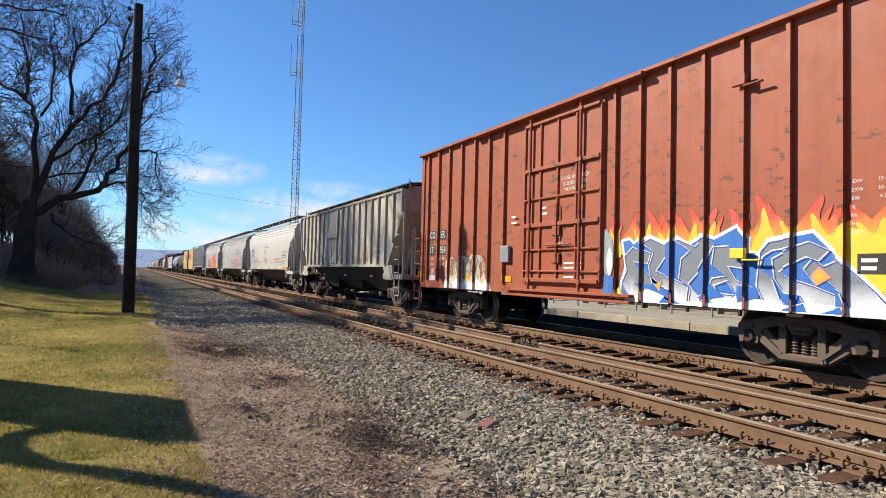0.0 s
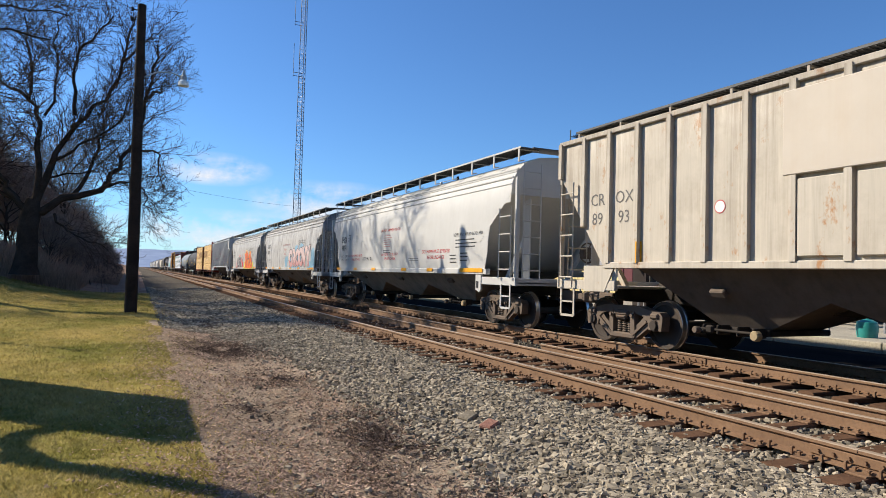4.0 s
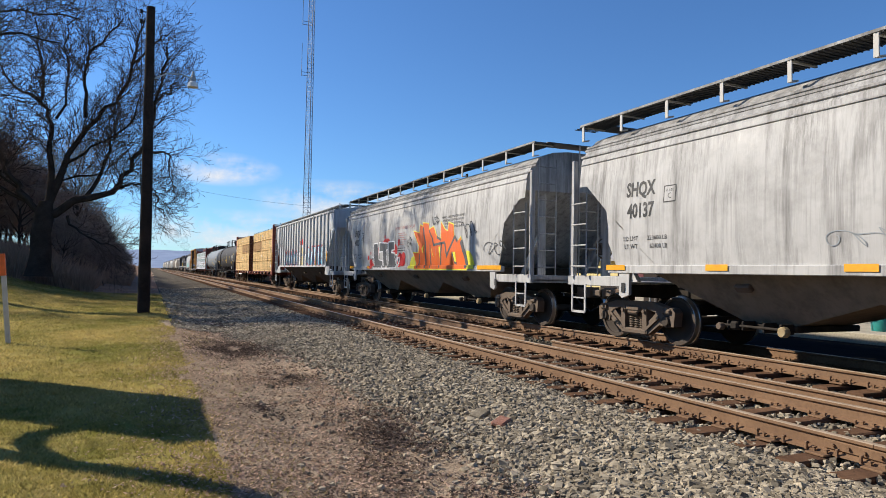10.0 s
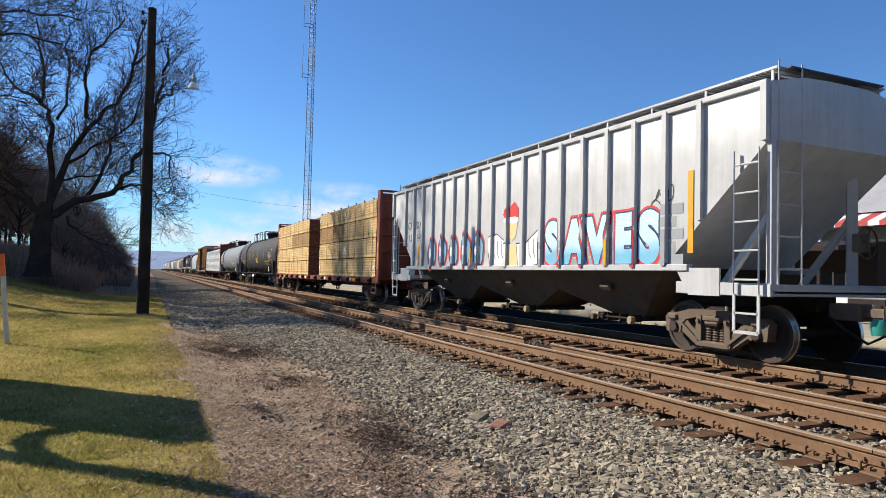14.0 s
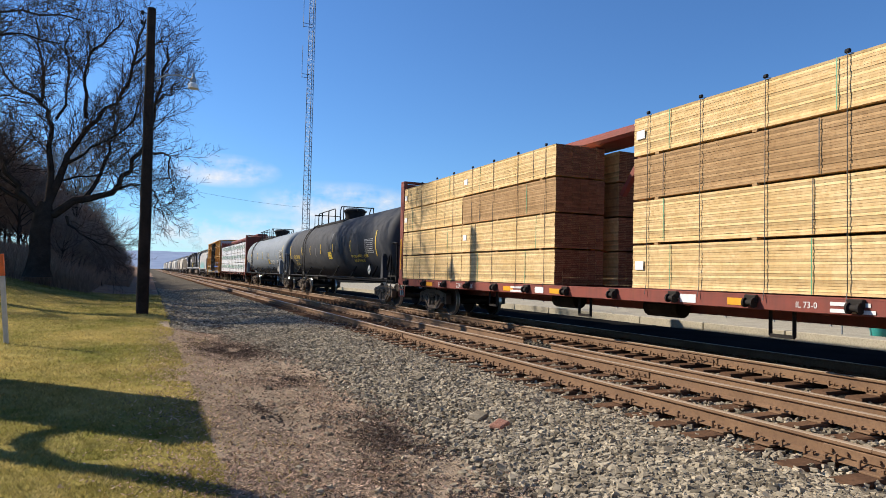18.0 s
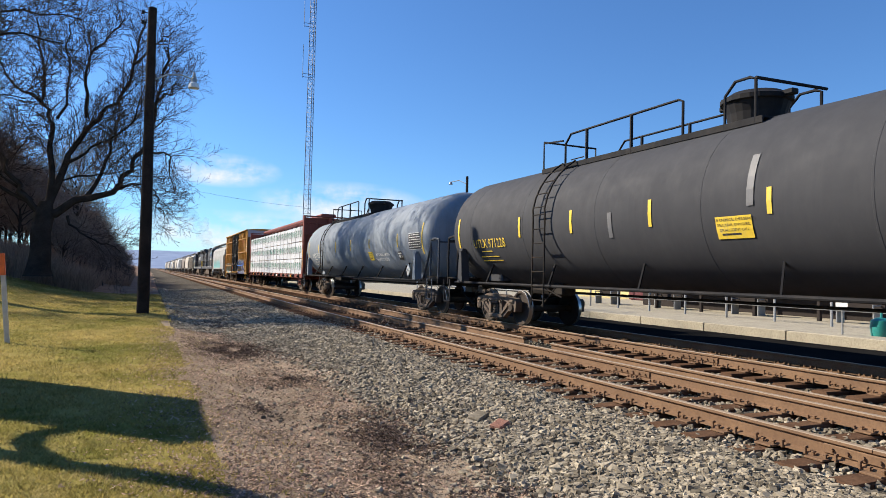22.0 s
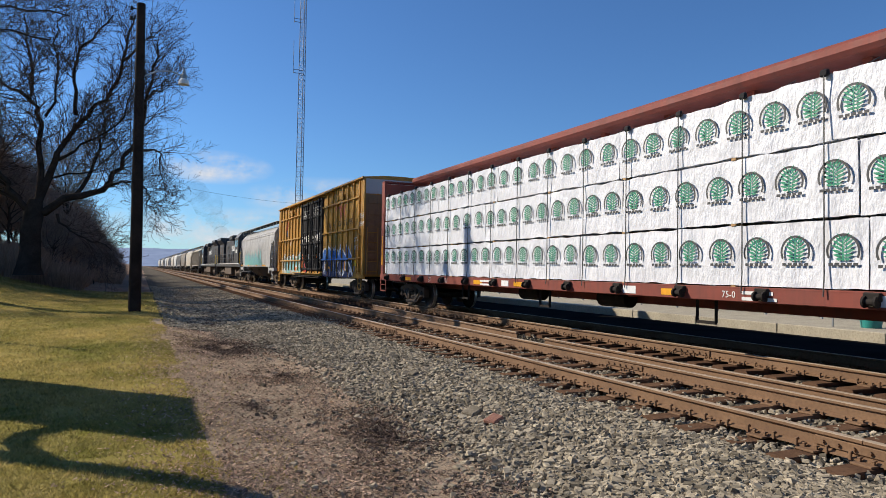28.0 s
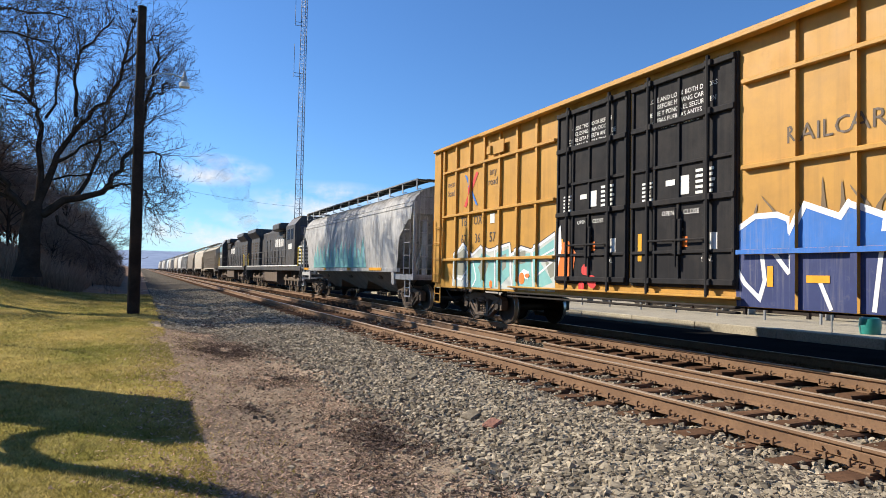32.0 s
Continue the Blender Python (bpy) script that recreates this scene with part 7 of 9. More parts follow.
mural(ha, words("HEMPEL 37301 APPLIED 06-2021 ARIB", 0.10, -5.9, 2.44, 0.8) + print_rows(-5.9, 2.28, 1.5, 3, 0.03, 0.10, 3) + print_rows(-5.0, 1.85, 0.45, 3, 0.03, 0.10, 5) + print_rows(-5.7, 1.90, 0.5, 3, 0.03, 0.10, 6) + print_rows(-2.0, 1.80, 0.9, 2, 0.012, 0.07, 6), INKB, None, 1, name="lettering")
stencil(hb, "HEMPEL 45883 DTM EXTERIOR PAINT\nAPPLIED ARI-PARAGOULD 09-2016\nHEMPEL 37301 DTM LINING\nAPPLIED ARI-PARAGOULD 09-2016", 0.072, -3.8, 2.98, INKB, None, 1)
stencil(hc, "HEMPEL 45883 DTM EXTERIOR PAINT\nAPPLIED ARI-PARAGOULD 09-2016\nHEMPEL 37301 DTM LINING\nAPPLIED ARI-PARAGOULD 09-2016", 0.072, -3.8, 2.98, INKB, None, 1)
for c_ in (ha, hb, hc):
    for sg in (-1, 1):
        f = Form()
        f.box((-1.612, sg * 6.55 * 1.0, 1.06), (0.006, 0.10, 0.18))
        part("jack_slot", f, INKB, c_)
# pink bubble letters with blue clouds
mural(hb, [disc(0.25, 1.80, 0.38, 0.32, 14, 0.12, 1), disc(-0.1, 1.98, 0.30, 0.22, 12, 0.15, 7), disc(-2.6, 2.55, 0.45, 0.22, 12, 0.15, 2), disc(-3.8, 2.62, 0.55, 0.22, 12, 0.15, 3), disc(-6.55, 1.85, 0.42, 0.40, 16, 0.05, 4), disc(-6.6, 2.15, 0.38, 0.38, 16, 0.04, 5), disc(-5.9, 1.62, 0.5, 0.20, 12, 0.1, 6), disc(-2.2, 1.55, 1.6, 0.10, 14, 0.05, 6)], S_LBLUE, None, 2, "light blue spray-painted clouds")
S_CHAR = spray("spray_soft_charcoal", (0.085, 0.085, 0.09))
for k, (bold, mt) in enumerate(((0.130, spray("spray_mist", (0.34, 0.35, 0.36))), (0.112, S_CHAR), (0.080, S_PINKF))):
    for i, (ch, yy, zz, sz) in enumerate((("G", -1.10, 1.98, 0.92), ("R", -2.10, 2.00, 0.92), ("O", -2.98, 2.00, 0.88), ("O", -3.82, 2.02, 0.92), ("V", -4.68, 2.03, 0.98), ("Y", -5.55, 2.06, 1.0))):
        mural(hb, words(ch, sz, yy, zz, 0.98, bold, (-0.06, 0.0, 0.05, -0.04, 0.02, 0.08)[i]), mt, None, 3 + k + 0.1 * i, "pink bubble letter" if k == 2 else "", "letter")
for yy, zz, ry, rz in ((-1.2, 1.98, 0.15, 0.20), (-2.0, 2.2, 0.10, 0.12), (-2.98, 2.0, 0.13, 0.22), (-3.82, 2.02, 0.14, 0.23), (-4.68, 2.4, 0.10, 0.14), (-5.55, 2.45, 0.10, 0.12), (-2.1, 1.62, 0.10, 0.12)):
    mural(hb, [disc(yy, zz, ry, rz, 14, 0.05, 3)], S_CHAR, None, 6.2, name="letter")
    mural(hb, [disc(yy - 0.01, zz - 0.02, ry * 0.65, rz * 0.72, 14, 0.05, 3)], S_LBLUE, None, 7, name="letter")
mural(hb, [disc(-0.85, 1.80, 0.06, 0.06, 8), disc(-2.65, 2.1, 0.06, 0.07, 8), disc(-3.45, 2.2, 0.07, 0.07, 8), disc(-4.2, 1.75, 0.06, 0.06, 8), disc(-5.3, 2.2, 0.07, 0.06, 8), disc(-1.75, 1.7, 0.05, 0.06, 8)], S_RED, None, 6)
# orange angular letters on yellow, and dark block letters with red splashes
S_LIME = spray("spray_lime", (0.78, 0.74, 0.05))
orange = [(-0.63, 2.68), (-1.17, 2.59), (-1.17, 2.87), (-1.46, 2.79), (-1.43, 2.91), (-1.89, 2.87), (-2.0, 2.67), (-2.34, 2.74), (-2.67, 2.41), (-2.98, 2.33), (-2.93, 2.84), (-3.28, 2.59), (-3.49, 2.54), (-3.51, 2.8), (-3.86, 2.72), (-3.93, 2.38), (-4.18, 2.2), (-4.39, 2.32), (-4.7, 1.79), (-4.87, 1.39), (-0.78, 1.39), (-0.89, 1.56), (-0.64, 1.94), (-1.11, 1.92), (-1.16, 2.15)]
mural(hc, pieces([orange]), fade("spray_orange_fade", (0.74, 0.135, 0.008), (0.66, 0.105, 0.008), 1.5, 2.8), None, 3, "orange spray-painted angular letters", "letter")
mural(hc, stroke(orange, 0.06, True), S_LIME, None, 2, "lime edge of the sprayed letters", "paint_edge")
mural(hc, pieces([[(-0.16, 1.4), (-0.3, 1.62), (-0.47, 1.8), (-0.71, 1.83), (-0.83, 1.4)], [(-4.7, 1.4), (-4.78, 1.93), (-5.0, 1.9), (-5.15, 1.75), (-5.31, 1.4)]]), S_LIME, None, 1, "lime sprayed patch")
for w, line in ((0.10, [(-1.48, 2.76), (-1.59, 2.51), (-1.72, 2.25), (-1.73, 1.81), (-1.73, 1.42)]), (0.07, [(-2.11, 2.17), (-2.17, 1.42)]), (0.08, [(-2.28, 2.39), (-2.4, 2.15), (-2.94, 2.19), (-3.28, 2.2)]), (0.09, [(-3.03, 2.21), (-2.91, 1.43)]), (0.09, [(-3.28, 2.17), (-3.41, 1.8), (-3.99, 2.35), (-4.18, 2.2)]),
                (0.17, [(-4.42, 2.22), (-4.72, 1.74), (-4.80, 1.43)]), (0.08, [(-1.2, 1.9), (-1.16, 1.6), (-1.0, 1.42)]), (0.06, [(-2.0, 2.65), (-2.3, 2.35)]), (0.08, [(-2.66, 2.40), (-2.97, 2.30)]), (0.08, [(-3.8, 1.9), (-3.95, 1.6), (-4.1, 1.55)])):
    mural(hc, stroke(line, w), S_CHAR, None, 4, name="paint_edge")
mural(hc, [[(-1.4, 2.07), (-1.59, 2.19), (-1.49, 1.91)], [(-2.2, 2.1), (-2.4, 1.76), (-2.29, 1.89)], [(-2.81, 2.08), (-2.94, 2.1), (-2.91, 1.61)], [(-3.85, 1.89), (-4.03, 1.91), (-4.07, 1.59), (-3.96, 1.62)]], S_LIME, None, 5)
mural(hc, [disc(4.05, 1.58, 0.28, 0.20, 14, 0.2, 1), disc(3.3, 2.05, 0.24, 0.22, 12, 0.2, 2), disc(2.17, 2.42, 0.40, 0.13, 12, 0.2, 2), disc(1.18, 2.06, 0.24, 0.22, 12, 0.2, 4), disc(0.62, 1.70, 0.42, 0.26, 14, 0.25, 3), disc(0.31, 1.82, 0.16, 0.16, 10, 0.2, 5), disc(4.42, 1.83, 0.09, 0.10, 8), disc(0.81, 2.35, 0.10, 0.14, 8), disc(2.4, 2.62, 0.06, 0.07, 8), disc(4.1, 2.02, 0.06, 0.07, 8)], S_RED, None, 2, "red sprayed splashes")
block = [[(3.72, 2.36), (3.27, 2.38), (3.14, 2.02), (3.13, 1.72), (2.69, 1.68), (2.66, 1.43), (3.66, 1.43)],
         [(3.0, 2.39), (2.03, 2.34), (2.03, 2.14), (2.23, 2.11), (2.14, 1.43), (2.55, 1.43), (2.59, 2.08), (2.99, 2.06)],
         [(1.93, 2.38), (1.3, 2.38), (1.29, 2.11), (1.59, 2.1), (1.62, 1.97), (1.23, 1.95), (1.17, 1.58), (1.05, 1.44), (2.04, 1.43), (1.92, 1.78)]]
S_COAL = spray("spray_charcoal", (0.085, 0.088, 0.095))
for p in block:
    mural(hc, stroke(p, 0.085, True), S_WHITE, None, 3, name="paint_edge")
    mural(hc, pieces([p]), S_COAL, None, 4, "charcoal block letter", "letter")
for yy, zz in ((3.83, 1.75), (1.11, 1.80), (0.83, 1.70)):
    for k, (m_, g) in enumerate(((S_WHITE, 1.0), (S_COAL, 0.66))):
        mural(hc, pieces([[(yy, zz - 0.18 * g), (yy + 0.14 * g, zz + 0.02), (yy + 0.11 * g, zz + 0.13 * g), (yy + 0.03 * g, zz + 0.13 * g), (yy, zz + 0.07 * g), (yy - 0.03 * g, zz + 0.13 * g), (yy - 0.11 * g, zz + 0.13 * g), (yy - 0.14 * g, zz + 0.02)]]), m_, None, 5 + k, name="letter")
for k, (yy, zz, w, h) in enumerate(((-2.5, 2.92, 0.5, 0.35), (-6.5, 1.98, 1.0, 0.4), (-5.0, 2.5, 0.9, 0.5), (-0.3, 2.34, 0.4, 0.35))):
    mural(hc, scrawl(yy, zz, w, h, 40 + k), S_BLACK, None, 5, "black scrawled tag", "tag")
mural(hd, scrawl(-5.95, 2.75, 0.45, 0.4, 51), S_BLACK, [(-12, 12, -1.562)], 2, "black scrawled tag", "tag")
mural(hb, scrawl(1.9, 1.85, 1.1, 0.25, 52, 0.014), S_GREY, None, 2, "grey scrawled tag", "tag")
mural(red, scrawl(6.6, 1.42, 0.5, 0.3, 53, 0.014), INKW, RS, 5, "white scrawled tag", "tag")
# tan hopper
TS = ribbed([-6.755 + 13.51 * k / 17 for k in range(18)], 0.055, -1.56, -1.64)
mural(tan, words("CR", 0.25, 6.35, 2.86) + words("OX", 0.25, 5.56, 2.86) + words("89", 0.25, 6.35, 2.48) + words("93", 0.25, 5.56, 2.48), spray("faded_black", (0.10, 0.09, 0.08)), TS, 1, name="lettering")
TAGR = spray("pinkish_red_tag", (0.52, 0.10, 0.12))
mural(tan, words("RED", 0.21, -2.81, 1.80, 1.05) + words("BEANS", 0.19, -3.66, 1.82, 0.95) + words("BUST", 0.19, -4.46, 1.97, 0.95), TAGR, TS, 2, "scrawled red tag", "graffiti")
FADEDK = spray("faded_black_print", (0.17, 0.155, 0.135))
mural(tan, print_rows(-2.07, 2.12, 0.5, 4, 0.022, 0.075, 2) + print_rows(-2.83, 2.10, 0.5, 2, 0.022, 0.075, 3) + print_rows(-3.64, 2.10, 0.4, 3, 0.022, 0.075, 4), FADEDK, TS, 1, name="small_print")
mural(tan, [disc(-2.03, 2.52, 0.14, 0.14), disc(3.30, 2.49, 0.11, 0.11)], INKR, TS, 1, name="emblem")
mural(tan, [disc(-2.03, 2.52, 0.122, 0.122), disc(3.30, 2.49, 0.095, 0.095), rect(-5.20, 2.04, 0.46, 0.34), rect(0.95, 1.80, 0.30, 0.08)], INKW, TS, 2, name="emblem")
mural(tan, [shard(-2.03, 2.52, 0.018, 0.16, 0.7, 0.0), shard(-2.03, 2.52, 0.018, 0.16, -0.7, 0.0)] + [rect(-5.09 - 0.22 * k, 2.07, 0.19, 0.20) for k in range(2)] + [rect(-5.20, 1.91, 0.36, 0.04)], FADEDK, TS, 3, name="emblem")
for y, z, h in ((-3.18, 1.92, 0.58), (-0.69, 1.92, 0.54), (5.1, 1.80, 0.4)):
    mural(tan, [rect(y, z, 0.085, h)], REFLECT, TS, 2, "yellow reflector strip", "reflector")
NEWTAN = paint("clean_beige_paint", (0.525, 0.465, 0.38), 0.65, (0.42, 0.30, 0.18), 0.2, 0.15)
for y, z0, z1 in ((1.19, 2.82, 4.02), (0.72, 1.68, 2.76), (1.56, 1.68, 2.76)):
    f = Form()
    f.box((-1.628 if z0 > 2.5 else -1.60, y, (z0 + z1) / 2), (0.05, 1.88 if z0 > 2.5 else 0.72, z1 - z0), 0.012)
    part("patch_panel", f, NEWTAN if z0 > 2.5 else TAN, tan, "welded repair panel")
# pale ribbed hopper
DS = ribbed([-6.84 + 13.68 * k / 17 for k in range(18)], 0.055, -1.56, -1.64)
def bubble(c, chars, mats, strips, z, sz, first=2):
    for k, (bold, mt) in enumerate(mats):
        for ch, yy in chars:
            mural(c, words(ch, sz, yy, z, 0.9, bold), mt, strips, first + k + 0.1 * [q[1] for q in chars].index(yy), "blue outlined letter" if k == len(mats) - 1 else "")
SKY_ = fade("spray_sky", (0.16, 0.44, 0.62), (0.50, 0.72, 0.83), 1.75, 2.05)
bubble(hd, (("S", -2.45), ("A", -3.30), ("V", -4.08), ("E", -4.93), ("S", -5.60)), ((0.16, S_RED), (0.115, S_NAVY), (0.085, SKY_)), DS, 2.02, 0.86)
for yy, n in ((-2.45, 4), (-4.93, 4), (-5.60, 4)):
    mural(hd, stroke([(yy + 0.17, 2.33), (yy - 0.05, 2.38), (yy - 0.17, 2.3)], 0.025), S_WHITE, DS, 6, name="paint_edge")
mural(hd, [rect(-2.05 - 0.3 * i - 0.15 * (k % 2), 1.62 + 0.2 * k, 0.27, 0.17) for i in range(14) for k in range(3)], S_GREY, DS, 0.5, "grey painted bricks", "painted_bricks")
for k_, m_ in ((1.25, S_RED), (1.1, S_NAVY), (0.9, S_LBLUE), (0.35, S_WHITE)):
    mural(hd, [disc(4.45 - 0.82 * k, 1.98 + 0.03 * (k % 2), 0.30 * k_, 0.43 * k_, 12, 0.12, k) for k in range(5)], m_, DS, 2 + (k_ < 1.2) + (k_ < 1) + (k_ < 0.5), "plain blue and red painted shape")
mural(hd, pieces([[(-0.42, 2.66), (-0.91, 2.62), (-0.82, 2.28), (-0.66, 2.18), (-0.46, 2.33)], [(-0.52, 2.1), (-0.85, 2.1), (-0.95, 1.54), (-0.42, 1.54)]]), spray("spray_straw", (0.72, 0.58, 0.28)), DS, 4, "plain straw-coloured painted shape")
mural(hd, pieces([[(-0.15, 2.88), (-0.75, 3.16), (-0.95, 2.98), (-0.95, 2.76), (-0.31, 2.78)]]), S_RED, DS, 4, "plain red painted shape")
mural(hd, [disc(-0.65, 2.70, 0.33, 0.09, 12, 0.15, 2)], S_WHITE, DS, 5)
for p in ([(0.59, 2.29), (0.15, 2.39), (-0.28, 2.19), (-0.35, 1.55), (0.34, 1.55)], [(-1.29, 2.1), (-1.93, 2.44), (-1.99, 1.6), (-1.3, 1.52)], [(-0.33, 2.13), (-0.55, 2.13), (-0.5, 1.52), (-0.35, 1.52)], [(-0.85, 2.11), (-1.05, 2.11), (-1.15, 1.52), (-0.95, 1.52)]):
    mural(hd, pieces([p]), S_WHITE, DS, 2, "plain white painted shape")
    mural(hd, stroke(p, 0.03, True), S_BLACK, DS, 3, name="paint_edge")
for yy in (0.3, 0.1, -0.1, -1.45, -1.65, -1.82):
    mural(hd, stroke([(yy, 2.2), (yy - 0.02, 1.85), (yy - 0.1, 1.75)], 0.022), S_BLACK, DS, 3, name="paint_edge")
mural(hd, words("CR", 0.26, 6.43, 2.95) + words("DX", 0.26, 5.63, 2.95) + words("13", 0.26, 6.43, 2.52) + words("146", 0.26, 5.63, 2.52, 0.8), INKB, DS, 1, name="lettering")
mural(hd, [rect(-6.62, 2.45, 0.12, 1.4), rect(5.62, 1.9, 0.10, 0.7), rect(-4.45, 1.81, 0.10, 0.5), rect(-1.08, 1.80, 0.10, 0.5), rect(1.70, 1.80, 0.10, 0.5)], REFLECT, DS, 6, "yellow reflector strip", "reflector")
mural(hd, [rect(-6.2 + 0.34 * (k % 2) * 0.5, 1.65 + 0.22 * k, 0.5, 0.18) for k in range(5)], S_GREY, DS, 1, "grey painted bricks")
# hopper near the locomotives
mural(he, [tongue(5.2 - 0.62 * k, 1.5, 2.3 + 0.5 * abs(math.sin(k * 1.3)), 0.75, 0.2 * math.sin(k)) for k in range(14)], S_TEAL, None, 2, "washed-out teal graffiti")
mural(he, [shard(5.0 - 0.72 * k, 1.95, 0.12, 0.8, (-1) ** k * 0.3) for k in range(12)], S_LBLUE, None, 3)
mural(he, [rect(7.0, 1.435, 1.0, 0.11), rect(3.0, 1.435, 0.5, 0.10), rect(-1.0, 1.435, 0.5, 0.10), rect(-4.5, 1.435, 1.5, 0.11)], REFLECT, None, 4, name="reflector")
put_tank_text(*T1, INKY, "UTLX 971228", ("AMMONIA, ANHYDROUS, LIQUEFIED", "INHALATION HAZARD"), "UTLX 971228", 7.5, -7.2, -5.7, -7.48)
put_tank_text(*T2, INKW, "SHQX 10525", ("ANHYDROUS AMMONIA", "INHALATION HAZARD"), "SHQX 10525", 6.55, -8.13, -4.55, -7.71)
deck_marks(lum, lhl, (("HLSC", 7.45, 0.16), ("2241", 6.2, 0.15), ("36", 5.4, 0.14), ("LD LMT", 1.9, 0.09), ("IH 11-5", -2.4, 0.09), ("IL 73-0", -4.9, 0.09)))
deck_marks(fx, fhl, (("37", 6.6, 0.14), ("310", 5.4, 0.14), ("EL 73-0", -2.4, 0.10), ("75-0", -5.0, 0.11)))


# -- two six-axle locomotives in the middle of the train --
def locomotive(s0, s1, flip):
    c = car("locomotive", "black six-axle diesel locomotive with white stripes", "locomotive", s0, s1)
    d = -1 if flip else 1          # the cab stands at local -y * d
    hl = (s1 - s0) / 2
    def Y(a):
        return a * d
    f = Form()
    f.box((0, 0, 1.45), (3.0, 2 * hl - 0.6, 0.30), 0.03)
    f.box((0, 0, 1.15), (0.8, 2 * hl - 1, 0.4), 0.03)
    part("frame", f, LOCO, c)
    f = Form()
    f.slab([(-1.2, 1.6), (1.2, 1.6), (1.2, 3.0), (0.9, 3.35), (-0.9, 3.35), (-1.2, 3.0)], min(Y(-hl + 0.6), Y(-hl + 2.0)), max(Y(-hl + 0.6), Y(-hl + 2.0)), "y")
    part("nose", f, LOCO, c)
    f = Form()
    f.slab([(-1.5, 1.6), (1.5, 1.6), (1.5, 4.1), (1.15, 4.55), (-1.15, 4.55), (-1.5, 4.1)], min(Y(-hl + 2.0), Y(-hl + 4.6)), max(Y(-hl + 2.0), Y(-hl + 4.6)), "y")
    cab = part("cab", f, LOCO, c)
    glass = plain("cab_glass", (0.03, 0.05, 0.09), 0.08)
    for y in (-hl + 2.8, -hl + 3.8):
        f = Form()
        f.box((-1.50, Y(y), 3.55), (0.03, 0.75, 0.65), 0.01)
        part("window", f, glass, cab)
    for x in (-0.7, 0.7):
        f = Form()
        f.box((x, Y(-hl + 1.99), 3.75), (0.95, 0.04, 0.6), 0.01)
        part("window", f, glass, cab)
    f = Form()
    f.box((0, Y((-hl + 4.6 + hl - 5.0) / 2), 2.9), (1.9, (2 * hl - 9.6), 2.6), 0.06)
    f.box((0, Y(0.2), 4.25), (1.5, 6.0, 0.25), 0.06)
    part("long_hood", f, LOCO, c)
    for k in range(9):
        f = Form()
        f.box((-0.965, Y(-hl + 5.6 + 1.15 * k), 2.75), (0.03, 0.95, 1.7), 0.02)
        part("hood_door", f, LOCO, c)
    f = Form()
    f.box((0, Y(hl - 3.0), 3.0), (2.3, 4.2, 2.8), 0.06)
    f.slab([(-1.55, 4.35), (1.55, 4.35), (1.5, 4.62), (-1.5, 4.62)], min(Y(hl - 5.2), Y(hl - 1.0)), max(Y(hl - 5.2), Y(hl - 1.0)), "y")
    f.slab([(-1.15, 3.9), (1.15, 3.9), (1.55, 4.35), (-1.55, 4.35)], min(Y(hl - 5.2), Y(hl - 1.0)), max(Y(hl - 5.2), Y(hl - 1.0)), "y")
    part("radiator_cab", f, LOCO, c)
    for k in range(4):
        f = Form()
        for j in range(7):
            f.box((-1.165, Y(hl - 4.6 + 1.05 * k), 2.2 + 0.22 * j), (0.03, 0.92, 0.12), 0.01)
        part("louvre", f, TRUCK if k % 2 else LOCO, c)
    f = Form()
    f.box((-0.2, Y(-2.2), 4.3), (2.4, 2.6, 0.5), 0.10)
    f.box((0, Y(-5.2), 4.28), (1.7, 2.2, 0.35), 0.08)
    part("blower_housing", f, LOCO, c)
    for k in range(4):
        f = Form()
        f.box((-1.0, Y(-6.2 + 1.0 * k), 3.75), (0.05, 0.8, 0.5), 0.02)
        part("air_intake_grille", f, UNDER, c)
    for k in range(6):
        f = Form()
        f.box((-1.27, Y(-hl + 1.3), 1.75 + 0.2 * k), (0.02, 1.35, 0.09), 0.0)
        f.box((0, Y(-hl + 0.585), 1.75 + 0.2 * k), (2.3, 0.02, 0.09), 0.0)
        part("nose_stripe", f, INKW, c, "white nose stripe")
    f = Form()
    f.box((0, Y(-hl + 3.3), 4.6), (2.2, 2.2, 0.1), 0.04)
    f.tube([(-0.5, Y(-hl + 2.6), 4.72), (-0.5, Y(-hl + 3.1), 4.72)], 0.07, 8)
    part("cab_roof", f, TRUCK, c)
    f = Form()
    f.box((0.2, Y(1.0), 4.45), (0.8, 0.6, 0.25), 0.03)
    part("exhaust_stack", f, UNDER, c)
    f = Form()
    f.slab([(-1.35, 0.55), (-1.1, 0.35), (1.1, 0.35), (1.35, 0.55), (1.35, 1.3), (-1.35, 1.3)], -2.9, 2.9, "y")
    part("fuel_tank", f, TRUCK, c)
    f = Form()
    f.tube([(-1.2, -2.5, 1.42), (-1.2, 2.6, 1.42)], 0.17, 10)
    part("air_reservoir", f, TRUCK, c)
    for sg in (-1, 1):
        f = Form()
        f.box((0, sg * (hl - 0.45), 1.2), (2.9, 0.3, 1.0), 0.03)
        part("pilot", f, LOCO, c)
        for k in range(3):
            f = Form()
            f.box((0, sg * (hl - 0.285), 0.9 + 0.28 * k), (2.7, 0.02, 0.10))
            part("white_stripe", f, INKW, c, "white painted stripe")
        for x in (-1.42, 1.42):
            f = Form()
            f.tube([(x, sg * (hl - 0.4), 1.1), (x, sg * (hl - 0.4), 2.5), (x, sg * (hl - 1.3), 2.7)], 0.025, 6)
            f.tube([(x, sg * (hl - 1.3), 1.6), (x, sg * (hl - 1.3), 2.7)], 0.025, 6)
            part("step_handrail", f, INKY, c, "yellow step handrail")
            f = Form()
            for k in range(4):
                f.box((x * 0.97, sg * (hl - 0.7), 0.45 + 0.3 * k), (0.25, 0.5, 0.03))
